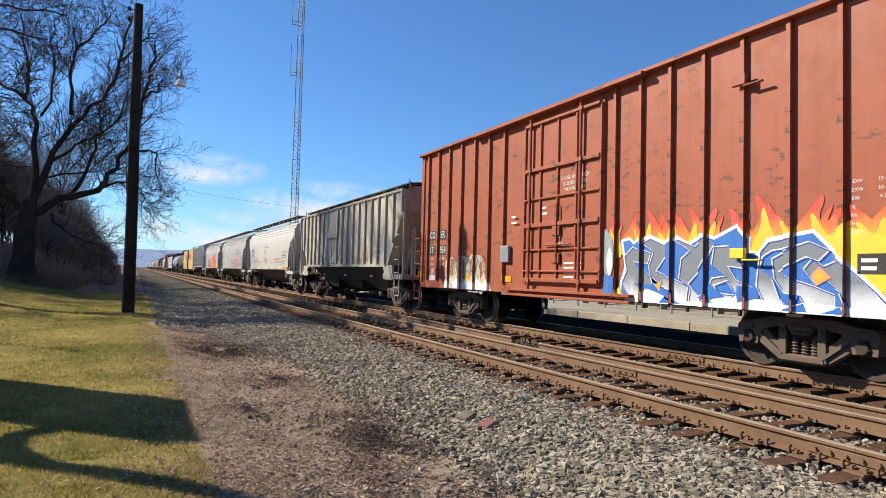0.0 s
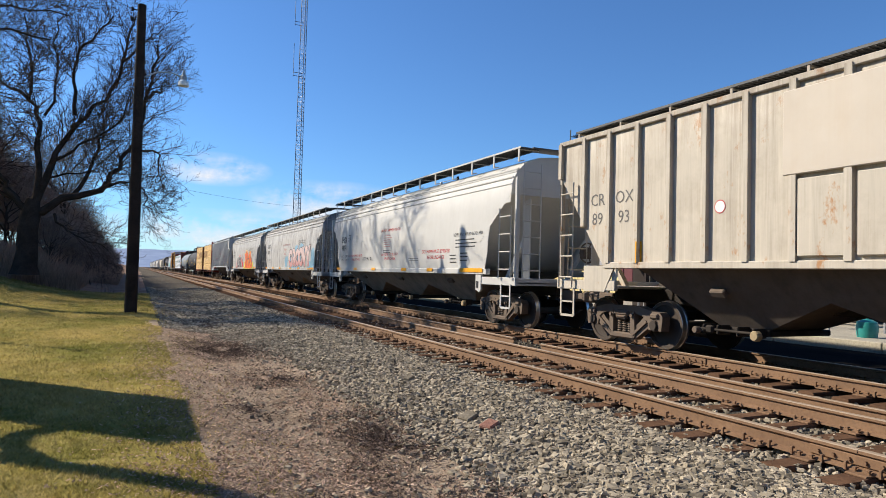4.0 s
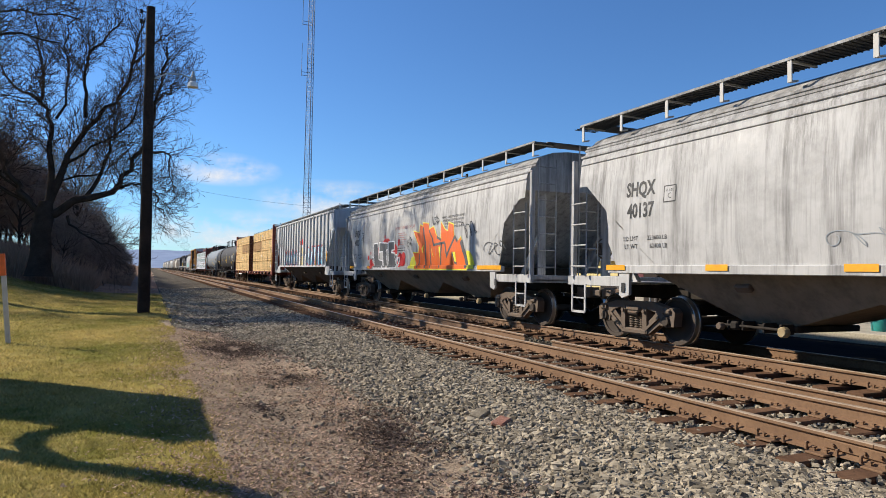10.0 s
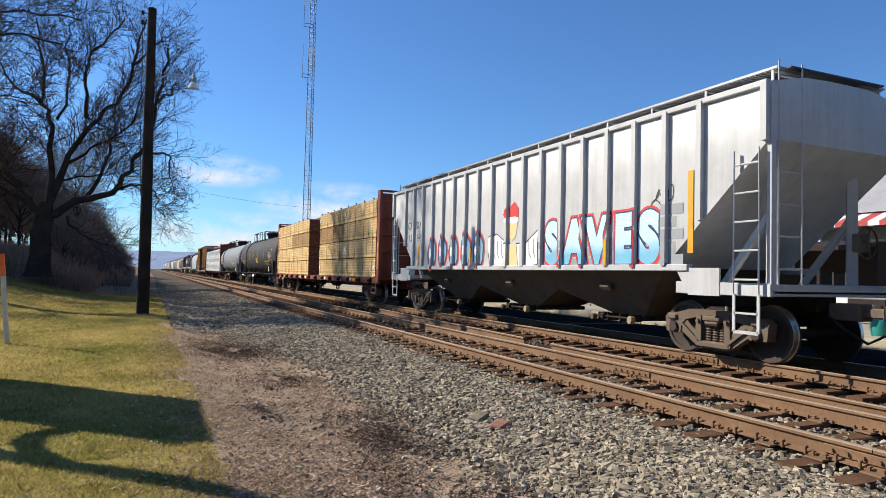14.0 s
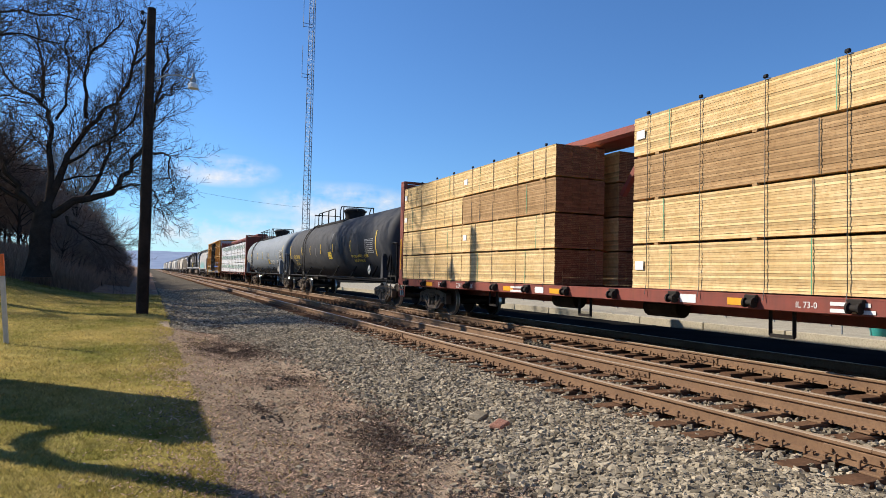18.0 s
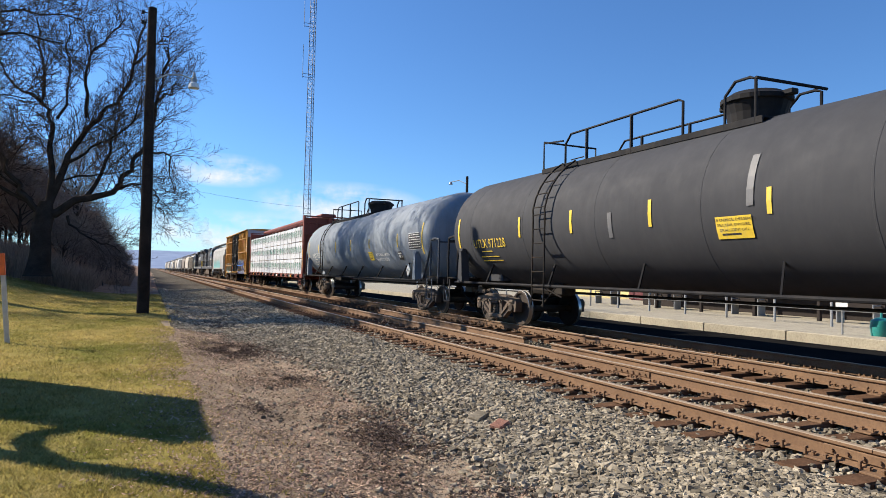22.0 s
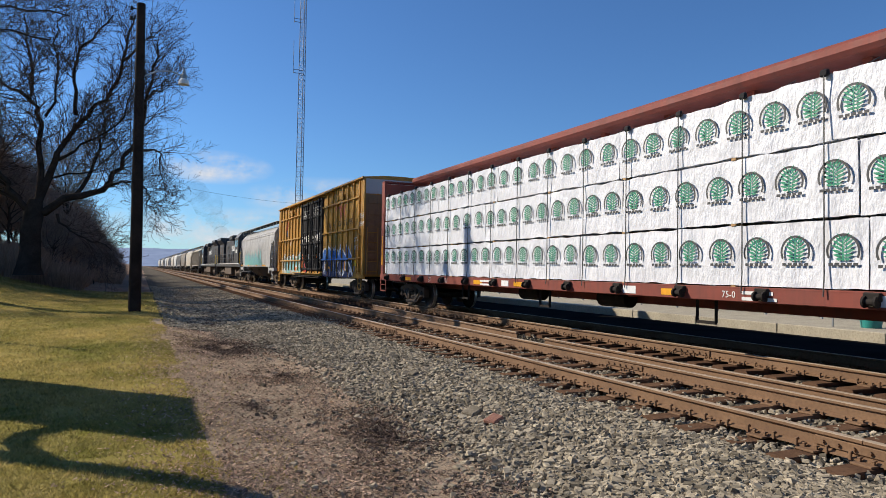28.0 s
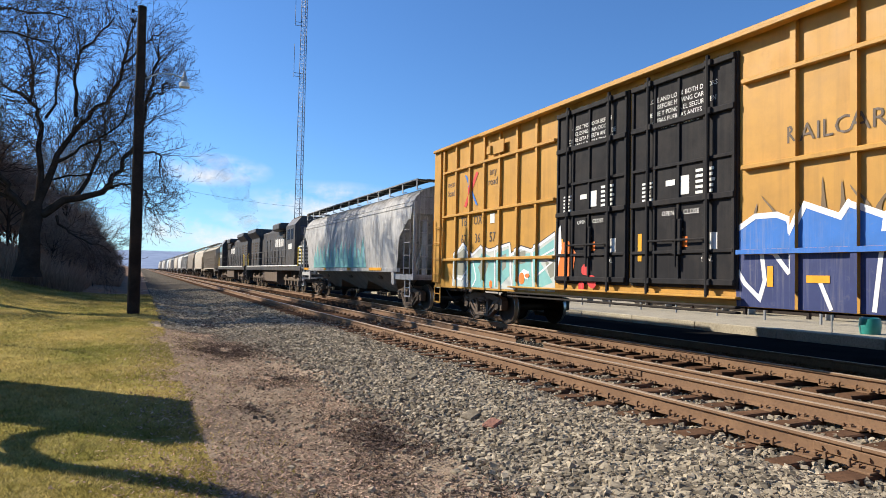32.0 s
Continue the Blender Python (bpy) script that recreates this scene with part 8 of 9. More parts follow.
            f.box((x * 0.97, sg * (hl - 0.45), 0.95), (0.25, 0.04, 1.1))
            part("steps", f, LOCO, c)
    for x in (-1.45, 1.45):
        f = Form()
        for k in range(13):
            y = -hl + 4.8 + (2 * hl - 6.4) * k / 12
            f.tube([(x, Y(y), 1.6), (x, Y(y), 2.65)], 0.018, 5)
        f.tube([(x, Y(-hl + 4.8), 2.65), (x, Y(hl - 1.6), 2.65)], 0.02, 5)
        f.tube([(x, Y(-hl + 4.8), 2.2), (x, Y(hl - 1.6), 2.2)], 0.015, 5)
        part("handrail", f, LOCO, c)
    f = Form()
    f.box((-1.51, 0, 1.62), (0.02, 2 * hl - 2.4, 0.07))
    part("sill_stripe", f, INKW, c, "white sill stripe")
    mural(c, [rect(Y(-1.5) + 0.62 * k, 3.25, 0.42, 0.55) for k in range(-2, 3)], INKW, [(-12, 12, -0.985)], 1, "worn white lettering bar", "lettering_bar")
    mural(c, [rect(Y(-hl + 3.3), 2.8, 1.0, 0.34)], INKW, [(-12, 12, -1.502)], 1, "worn white lettering bar", "lettering_bar")
    for sg in (-1, 1):
        y = sg * (hl - 4.4)
        f = Form()
        for x in (-1.05, 1.05):
            f.box((x, 0, 0.78), (0.16, 4.9, 0.22), 0.03)
            for k in (-1.85, 0, 1.85):
                f.box((x, k, 0.55), (0.18, 0.42, 0.42), 0.04)
            for k in (-0.95, 0.95):
                f.box((x, k, 0.62), (0.14, 0.25, 0.45), 0.03)
            f.tube([(x * 1.08, -1.5, 0.95), (x * 1.08, -1.0, 0.95)], 0.11, 8)
            f.tube([(x * 1.08, 1.0, 0.95), (x * 1.08, 1.5, 0.95)], 0.11, 8)
        t = part("truck", f, TRUCK, c)
        t.location = (0, y, 0)
        for k in (-1.85, 0.0, 1.85):
            w = new("wheelset", WHEELSET)
            w.parent, w.location = t, (0, k, 0.4575)
            WHEELS.append((w, k))
    couplers(c, hl - 0.1)
    return c


locomotive(138.45, 160.35, False)
locomotive(160.95, 182.9, True)

# -- thin diesel smoke over the second locomotive: a cloud of faint puffs that rides along --
SMOKE, nt, b = nodes_of("thin_diesel_smoke")
b.inputs["Base Color"].default_value, b.inputs["Roughness"].default_value = (0.035, 0.035, 0.04, 1), 1.0
b.inputs["Specular IOR Level"].default_value = 0.0
tr, mx = nt.nodes.new("ShaderNodeBsdfTransparent"), nt.nodes.new("ShaderNodeMixShader")
link(nt, mul(nt, ramp(nt, noise_of(nt, 0.55, 5.0, 0.65), 0.40, 0.72), 0.13), mx.inputs["Fac"])
link(nt, tr.outputs[0], mx.inputs[1]), link(nt, b.outputs[0], mx.inputs[2])
link(nt, mx.outputs[0], nt.nodes["Material Output"].inputs["Surface"])
SMOKE_S = 168.6
smoke = thing("exhaust_smoke", "thin dark diesel smoke above the locomotive", "smoke", (FAR, SMOKE_S - travel(0), 0))
rnd = random.Random(8)
for k, (x, y, z, r) in enumerate(((0.0, 0.3, 5.9, 0.8), (-0.6, 1.2, 7.6, 1.15), (-1.8, 2.6, 9.8, 1.6), (-3.6, 1.0, 11.2, 1.5))):
    f = Form()
    f.grid(lambda u, w: tuple(Vector((x, y, z)) + Vector((math.sin(w) * math.cos(u) * 1.3, math.sin(w) * math.sin(u), -math.cos(w))) * r * (1 + 0.35 * noise.noise((2 * math.sin(w) * math.cos(u), 2 * math.sin(w) * math.sin(u), 2 * math.cos(w) + 5 * k)))),
           [6.2832 * i / 24 for i in range(25)], [0.01 + 3.12 * i / 14 for i in range(15)])
    f.smooth = True
    part("puff", f, SMOKE, smoke)

# -- more hoppers, far off --
s = 184.6
for k, (lab, m) in enumerate((("tan covered hopper car", TAN), ("tan covered hopper car", TAN), ("brown-grey covered hopper car", CHUTE), ("pale grey covered hopper car", WHITE), ("pale grey covered hopper car", WHITE),
                              ("tan covered hopper car", TAN), ("streaked grey hopper car", DIRTY), ("tan covered hopper car", TAN), ("pale grey covered hopper car", GREYW), ("streaked grey hopper car", DIRTY),
                              ("tan covered hopper car", TAN), ("pale grey covered hopper car", WHITE), ("streaked grey hopper car", DIRTY), ("tan covered hopper car", TAN), ("pale grey covered hopper car", GREYW))):
    hopper("hopper_car", lab + " with grey roof walks", s, s + 16.4, m, m, "round" if k % 3 else "rib", detail=False)
    s += 18.0


# ---- loose stones, grass and leaves ----
def scatter(name, label, category, pts, material, shape, kind="stuff", tilt=0.5):
    """One mesh of many small pieces: pts are (x, y, z, size, seed), shape gives unit vertices and faces."""
    vs, fs = [], []
    rng = np.random.default_rng(7)
    base, faces = shape
    base = np.array(base)
    n = len(base)
    for i, (x, y, z, s, flat) in enumerate(pts):
        a, b = rng.uniform(0, 2 * math.pi), rng.uniform(-tilt, tilt)
        ca, sa, cb, sb = math.cos(a), math.sin(a), math.cos(b), math.sin(b)
        p = base * rng.uniform(0.65, 1.3, (n, 3)) * (s, s * rng.uniform(0.6, 1.1), s * flat)
        q = np.column_stack((p[:, 0] * cb + p[:, 2] * sb, p[:, 1], -p[:, 0] * sb + p[:, 2] * cb))
        q = np.column_stack((q[:, 0] * ca - q[:, 1] * sa + x, q[:, 0] * sa + q[:, 1] * ca + y, q[:, 2] + z))
        vs.append(q)
        fs.append(faces + i * n)
    me = bpy.data.meshes.new(name)
    V, F = np.concatenate(vs), np.concatenate(fs)
    me.from_pydata(V.tolist(), [], F.tolist())
    me.materials.append(material)
    me.update()
    return tagged(new(name, me), label, category, kind=kind)


ROCK = ([(-1, -1, -0.6), (1, -1, -0.8), (1, 1, -0.6), (-1, 1, -0.8), (-0.8, -0.7, 0.8), (0.7, -0.9, 0.6), (0.9, 0.7, 0.9), (-0.7, 0.8, 0.6)],
        np.array([(0, 3, 2, 1), (4, 5, 6, 7), (0, 1, 5, 4), (1, 2, 6, 5), (2, 3, 7, 6), (3, 0, 4, 7)]))
rng = random.Random(21)
pts = []
for k in range(58000):
    y = 3.0 + 17.0 * rng.random() ** 1.9
    x = rng.uniform(1.2, 5.25)
    edge = 2.75 - 1.1 * smooth(12, 24, y) + 0.7 * noise.noise((x, y * 0.6, 5)) + 0.012 * max(0, 20 - y)
    if x < edge and rng.random() > 0.03 + 0.5 * max(0, 1 - (edge - x) / 0.7):
        continue
    s = rng.uniform(0.013, 0.029) * (1.0 if rng.random() < 0.93 else 1.5) * (1 + 0.25 * smooth(2.6, 3.6, x))
    pts.append((x, y, ground_z(x, y) + rng.uniform(-0.006, 0.018), s, 0.75))
for k in range(9000):
    y = 1.5 + 22.0 * rng.random() ** 1.5
    x = rng.uniform(5.2, 8.7)
    pts.append((x, y, ground_z(x, y) + rng.uniform(-0.02, 0.02), rng.uniform(0.018, 0.036), 0.75))
for k in range(12000):
    y = 19 + 40 * rng.random() ** 1.5
    x = rng.uniform(0.7, 5.3)
    pts.append((x, y, ground_z(x, y), rng.uniform(0.03, 0.055), 0.7))
for k in range(5000):
    y = 2.0 + 20.0 * rng.random() ** 1.5
    x = rng.choice((rng.uniform(4.95, 5.62), rng.uniform(5.85, 7.1), rng.uniform(7.4, 8.1)))
    pts.append((x, y, -0.335 + rng.uniform(-0.02, 0.012), rng.uniform(0.016, 0.034), 0.75))
for k in range(9000):
    x, y = rng.uniform(2.2, 8.3), rng.uniform(-5, 3.2)
    if x < 3.0 and rng.random() < (3.0 - x):
        continue
    pts.append((x, y, ground_z(x, y) + rng.uniform(-0.006, 0.018), rng.uniform(0.015, 0.034), 0.75))
scatter("ballast_stones", "loose grey crushed-stone ballast beside the track", "stones", pts, STONE, ROCK)

for px, py, s, m, lab in ((3.55, 6.33, 0.10, rough_stuff("red_stone", ((0.30, 0.15, 0.11), (0.36, 0.20, 0.15), (0.24, 0.12, 0.09)), 6.0), "flat reddish stone on the ballast"), (3.53, 6.80, 0.11, STONE, "flat grey stone slab on the ballast"), (3.85, 9.4, 0.075, STONE, "pale angular stone on the ballast")):
    f = Form()
    f.box((0, 0, 0), (2 * s, 1.5 * s, 0.055), 0.015)
    o = tagged(part("flat_stone", f, m), lab, "stone")
    o.location, o.rotation_euler = (px, py, ground_z(px, py) + 0.045), (0.12, -0.2, 0.5)

pts = []
for k in range(60000):
    y = 3.2 + 16.0 * rng.random() ** 1.6
    x = rng.uniform(-0.6, 3.2)
    if rng.random() > smooth(-0.4, 0.9, x) * smooth(3.6, 2.0, x) + 0.05:
        continue
    if noise.noise((x * 1.1, y * 0.8, 9)) < rng.uniform(-0.7, 0.3):
        continue
    pts.append((x, y, ground_z(x, y) + rng.uniform(0.002, 0.022), rng.uniform(0.010, 0.026), 0.3))
for k in range(7000):
    x, y = rng.uniform(0.1, 3.1), rng.uniform(-5, 3.4)
    if rng.random() < smooth(-0.2, 0.9, x) * smooth(3.6, 2.0, x):
        pts.append((x, y, ground_z(x, y) + rng.uniform(0.002, 0.022), rng.uniform(0.010, 0.026), 0.3))
LEAF = ([(-1, 0, 0.0), (-0.3, -0.55, 0.5), (0.5, -0.5, -0.2), (1, 0, 0.6), (0.4, 0.55, -0.3), (-0.4, 0.5, 0.3)], np.array([(0, 1, 2), (0, 2, 3), (0, 3, 4), (0, 4, 5)]))
scatter("leaf_litter", "dry brown leaves on bare earth", "leaves", pts, LITTER, LEAF, tilt=0.7)
# dark rotted leaves and dead weeds in beds beside the lawn and along the ballast's foot; the first bed is a darker
# patch near y = 15
pts = []
for cx, cy, rx, ry, n in ((1.75, 14.8, 1.35, 2.6, 9500), (2.45, 6.7, 1.0, 2.1, 8500), (1.3, 8.4, 0.7, 1.8, 900), (2.1, 10.8, 1.2, 2.2, 1800), (2.0, 21.0, 1.2, 6.0, 2500), (1.7, 5.2, 1.1, 0.9, 1100), (2.3, 4.3, 0.9, 0.9, 1300)):
    for k in range(n):
        a, d = rng.uniform(0, 6.283), abs(rng.gauss(0, 0.5))
        x, y = cx + rx * d * math.cos(a), cy + ry * d * math.sin(a)
        if noise.noise((x * 2.6, y * 1.6, 4)) < rng.uniform(-0.45, 0.25):
            continue
        pts.append((x, y, ground_z(x, y) + rng.uniform(0.004, 0.030), rng.uniform(0.008, 0.021) * (1 + 0.03 * y), 0.35))
scatter("dead_weeds", "dark leaves, dead weeds and a darker patch on bare earth", "weeds", pts, MULCH, LEAF, tilt=0.55)

vs, fs = [], []
for k in range(170000):
    y = 4.4 + 39.0 * rng.random() ** 2.1 if k < 150000 else rng.uniform(-5, 4.6)
    x = rng.uniform(max(-10, -0.24 * y - 0.6), 1.5) if k < 150000 else rng.uniform(-5, 1.5)
    if x > 0.60 + 0.35 * noise.noise((x * 1.3, y * 0.8, 2)) + (0.7 if rng.random() < 0.08 else 0.0):
        continue
    if noise.noise((x * 2.2, y * 2.2, 3)) < -0.25 and rng.random() < 0.7:
        continue
    if 7.3 < y < 10.3 and x > -0.45 + 0.6 * noise.noise((x * 2, y * 2, 6)) and rng.random() < 0.35:
        continue
    z = ground_z(x, y)
    h, w, a = rng.uniform(0.012, 0.036) * (1 + 0.02 * y), 0.003 + 0.0006 * y, rng.uniform(0, 6.28)
    lx, ly = rng.uniform(-1.3, 1.3) * h, rng.uniform(-1.3, 1.3) * h
    i = len(vs)
    vs += [(x - w * math.cos(a), y - w * math.sin(a), z - 0.004), (x + w * math.cos(a), y + w * math.sin(a), z - 0.004), (x + lx, y + ly, z + h)]
    fs.append((i, i + 1, i + 2))
me = bpy.data.meshes.new("grass")
me.from_pydata(vs, [], fs)
me.materials.append(BLADE)
tagged(new("grass", me), "short winter grass, half green and half straw", "grass", kind="stuff")


# ---- bare trees ----
def grow(rnd, out, p, d, length, r, level, top, spread_, kids):
    """Adds a branch as (points, radii, level) and grows its children."""
    n = (7, 7, 5, 4, 3)[min(level, 4)]
    pts, rs = [p.copy()], [r]
    bend = (0.10, 0.20, 0.24, 0.28, 0.3)[min(level, 4)]
    q, dd = p.copy(), d.copy()
    for k in range(n):
        dd = (dd + Vector((rnd.gauss(0, bend), rnd.gauss(0, bend), rnd.gauss(0, bend * 0.8) + (0.05 if level else 0.0)))).normalized()
        q = q + dd * (length / n)
        pts.append(q.copy())
        rs.append(r * (1 - (0.55 if level == 0 else 0.78) * (k + 1) / n))
    out.append((pts, rs, level))
    if level >= top:
        return
    m = kids[min(level, len(kids) - 1)]
    for i in range(m):
        k = (0.30 if level else 0.55) + (0.70 if level else 0.45) * (i + rnd.random() * 0.8) / m
        j = min(n - 1, int(k * n))
        fr = k * n - j
        start = pts[j].lerp(pts[j + 1], min(1, fr))
        rr = (rs[j] + (rs[j + 1] - rs[j]) * min(1, fr)) * rnd.uniform(0.55, 0.8)
        axis = (pts[j + 1] - pts[j]).normalized()
        side = axis.orthogonal().normalized()
        side.rotate(Matrix.Rotation(rnd.uniform(0, 6.283), 3, axis))
        nd = (axis * math.cos(spread_) + side * math.sin(spread_) * rnd.uniform(0.7, 1.3)).normalized()
        grow(rnd, out, start, nd, length * rnd.uniform(0.45, 0.72) * (1.15 if level == 0 else 1.0), max(rr, 0.006), level + 1, top, spread_, kids)


def tree(name, label, at, height, r, seed, top=4, kids=(6, 7, 6, 5), spread_=0.75, limbs=(), group="", thin=0.006, twig=None):
    rnd = random.Random(seed)
    out = []
    grow(rnd, out, Vector((0, 0, -0.1)), Vector((0, 0, 1)), height * 0.42, r, 0, top, spread_, kids)
    for d, ln, z in limbs:
        grow(rnd, out, Vector((0, 0, z)), Vector(d).normalized(), ln, r * 0.62, 1, top, spread_, kids)
    t = thing(name, label, "tree", at, group)
    wood, crown = Form(), Form()
    flare = Form()
    for pts, rs, lv in out:
        rs = [max(thin, v) for v in rs]
        if lv == 0:
            rs[0] *= 1.25
        (wood if lv < 2 else crown).tube(pts, rs, 9 if lv == 0 else 6 if lv == 1 else 4 if lv == 2 else 3, caps=False)
    wood.smooth = True
    part("trunk", wood, BARK, t)
    part("crown", crown, twig or TWIG, t)
    return t


def side_branch(rnd, out, p, d, length, r, level, thin):
    """A branch with ever finer ones along it, down to twigs."""
    n = 4 if level < 4 else 2
    pts, rs, q, dd = [p.copy()], [r], p.copy(), d.copy()
    for k in range(n):
        dd = (dd + Vector((rnd.gauss(0, 0.17), rnd.gauss(0, 0.17), rnd.gauss(0.03, 0.15)))).normalized()
        q = q + dd * (length / n)
        pts.append(q.copy())
        rs.append(max(thin, r * (1 - 0.8 * (k + 1) / n)))
    out.append((pts, rs, level))
    if level < 4:
        twigs_along(rnd, out, pts, rs, 0.12, (0, 0, 0.23, 0.17)[level], (0, 0, 0.52, 0.50)[level] * length, level + 1, thin)


def twigs_along(rnd, out, pts, rs, start, step, length, level, thin):
    total = sum((pts[k + 1] - pts[k]).length for k in range(len(pts) - 1))
    s = total * start + step * rnd.random()
    while s < total:
        k, u = 0, s
        while k < len(pts) - 2 and u > (pts[k + 1] - pts[k]).length:
            u -= (pts[k + 1] - pts[k]).length
            k += 1
        axis = (pts[k + 1] - pts[k]).normalized()
        f = min(1.0, u / (pts[k + 1] - pts[k]).length)
        side = axis.orthogonal().normalized()
        side.rotate(Matrix.Rotation(rnd.uniform(0, 6.283), 3, axis))
        d = (axis * rnd.uniform(0.6, 1.1) + side * rnd.uniform(0.5, 1.0) + Vector((0, 0, 0.10))).normalized()
        ln = length * rnd.uniform(0.55, 1.25) * (1.15 - 0.45 * s / total)
        side_branch(rnd, out, pts[k].lerp(pts[k + 1], f), d, ln, max(thin, min(0.030 / (level - 1), (rs[k] + (rs[k + 1] - rs[k]) * f) * 0.45)), level, thin)
        s += step * rnd.uniform(0.6, 1.5)


def limbed_tree(label, at, seed, trunk, limbs, reach=2.4, thin=0.008, step=0.42, squeeze=1.0):
    """A tree with named limbs: each (start radius, end radius, depth, (x, z) ...)."""
    rnd = random.Random(seed)
    t = thing("tree", label, "tree", at)
    out = []
    wood, crown = Form(), Form()
    wood.tube([(x + 0.05 * rnd.random(), 0, z) for x, z, r in trunk], [r for x, z, r in trunk], 12, caps=False)
    for r0, r1, depth, *path in limbs:
        path = [(x if x < 4 else 4 + (x - 4) * squeeze, z) for x, z in path]
        fine, n = [], len(path)
        for k in range(n - 1):
            for m in range(3):
                u = (k + m / 3) / (n - 1)
                (xa, za), (xb, zb) = path[k], path[k + 1]
                fine.append(Vector((xa + (xb - xa) * m / 3 + (rnd.gauss(0, 0.10) if k + m else 0), depth * u ** 1.2 + rnd.gauss(0, 0.12) * u, za + (zb - za) * m / 3 + (rnd.gauss(0, 0.08) if k + m else 0))))
        fine.append(Vector((path[-1][0], depth, path[-1][1])))
        rs = [r0 * 0.66 + (r1 - r0 * 0.66) * (k / (len(fine) - 1)) ** 0.55 for k in range(len(fine))]
        wood.tube([tuple(p) for p in fine], rs, 8, caps=False)
        twigs_along(rnd, out, fine, rs, 0.22, step, reach, 2, thin)
    for pts, rs, lv in out:
        crown.tube(pts, rs, 5 if lv == 2 else 3, caps=False)
    wood.smooth = True
    part("trunk", wood, BARK, t)
    part("crown", crown, TWIG, t)
    return t


limbed_tree("large bare tree with a thick dark trunk and spreading limbs", (-5.25, 39.7, 1.0), 15,
            ((-0.05, -0.3, 0.70), (0, 0.15, 0.56), (0.02, 0.8, 0.50), (0.02, 2.0, 0.47), (0.1, 2.9, 0.46), (0.2, 3.6, 0.30)),
            [(0.40, 0.05, -1.5, (0.3, 3.0), (1.6, 3.7), (3.3, 4.3), (4.5, 5.7), (5.6, 6.8), (6.3, 8.6), (6.9, 10.2), (7.3, 12.2)),
             (0.36, 0.04, 1.5, (0.2, 3.2), (0.75, 5.4), (1.2, 6.5), (2.15, 8.4), (3.3, 9.3), (4.0, 11.4), (4.5, 13.0), (5.1, 14.6)),
             (0.30, 0.04, 2.5, (0.3, 3.2), (0.25, 6.3), (0.2, 7.9), (-0.25, 9.0), (-0.4, 11.5), (-1.0, 14.0)),
             (0.18, 0.03, -2.0, (1.9, 8.2), (1.8, 10.0), (2.0, 11.6), (2.9, 12.3), (3.6, 13.2)),
             (0.30, 0.04, -2.0, (0.0, 3.0), (-0.9, 4.0), (-1.5, 5.4), (-2.4, 7.0), (-3.6, 9.6), (-4.2, 12.4)),
             (0.20, 0.03, 2.0, (2.0, 3.9), (2.9, 6.1), (3.3, 7.5), (3.1, 8.9), (3.6, 10.6)),
             (0.15, 0.02, -3.0, (3.3, 4.3), (4.5, 4.8), (5.9, 4.6), (7.0, 3.9), (7.6, 2.9)),
             (0.16, 0.02, 1.0, (5.4, 6.6), (7.7, 6.8), (8.2, 5.9), (8.6, 4.6)),
             (0.14, 0.02, 1.5, (6.7, 9.6), (7.6, 10.3), (8.2, 11.0), (8.8, 10.9)),
             (0.13, 0.02, -1.0, (4.0, 11.4), (5.5, 12.2), (6.9, 13.0), (7.8, 13.3)),
             (0.12, 0.02, -2.5, (1.2, 2.9), (2.0, 2.0), (3.0, 1.4), (3.9, 1.0)),
             (0.20, 0.02, -1.0, (-0.2, 3.2), (-1.9, 4.3), (-4.0, 4.8), (-6.2, 6.0), (-8.0, 6.4)),
             (0.16, 0.02, 2.5, (-0.2, 8.8), (-1.6, 9.6), (-2.6, 11.6), (-3.0, 14.2)),
             (0.14, 0.02, -2.0, (0.9, 5.6), (2.4, 6.6), (3.9, 7.6), (5.2, 9.6), (5.8, 11.4)),
             (0.12, 0.02, 2.2, (0.3, 4.6), (1.6, 5.0), (3.2, 5.9), (4.4, 7.4)),
             (0.12, 0.02, -2.4, (-0.4, 3.6), (-2.2, 5.6), (-3.4, 8.0), (-4.8, 9.4)),
             (0.12, 0.02, 1.2, (0.5, 8.0), (1.0, 10.4), (0.6, 12.8), (1.2, 14.4))], 2.3, 0.0068, 0.155, 0.52)
limbed_tree("bare tree with long branches over the lawn", (-11.5, 34.5, 1.2), 5,
            ((0, -0.3, 0.5), (0, 0.2, 0.40), (0.05, 3.0, 0.33), (0.1, 9.0, 0.22), (0.2, 11.5, 0.10)),
            [(0.10, 0.02, -3.0, (0.1, 4.6), (2.2, 6.4), (4.6, 7.2), (6.6, 6.9)),
             (0.16, 0.03, -1.0, (0.1, 6.6), (2.6, 9.2), (5.4, 10.2), (7.6, 10.0)),
             (0.15, 0.03, 2.0, (0.1, 7.6), (2.8, 10.6), (5.6, 12.0), (8.0, 12.2)),
             (0.14, 0.03, -1.5, (0.1, 8.6), (2.8, 11.6), (5.6, 13.2), (8.2, 13.8), (9.6, 13.6)),
             (0.14, 0.02, 1.0, (0.1, 6.0), (-2.0, 8.6), (-4.0, 10.0))], 2.7, 0.009, 0.23)
tree("tree", "slim bare tree at the edge of the wood", (-9.5, 52, 2.2), 13.0, 0.22, 33, 4, (7, 6, 6, 5), 0.7, thin=0.014)
proto = tree("tree", "bare tree of the wood", (-13, 58, 2.6), 16.0, 0.20, 41, 3, (11, 11, 9), 0.75, group="trees of the wood", thin=0.017, twig=WOODTWIG)
proto2 = tree("tree", "slender bare tree of the wood", (-6.5, 66, 2.2), 14.5, 0.15, 43, 3, (11, 11, 9), 0.65, group="trees of the wood", thin=0.017, twig=WOODTWIG)
rnd = random.Random(17)
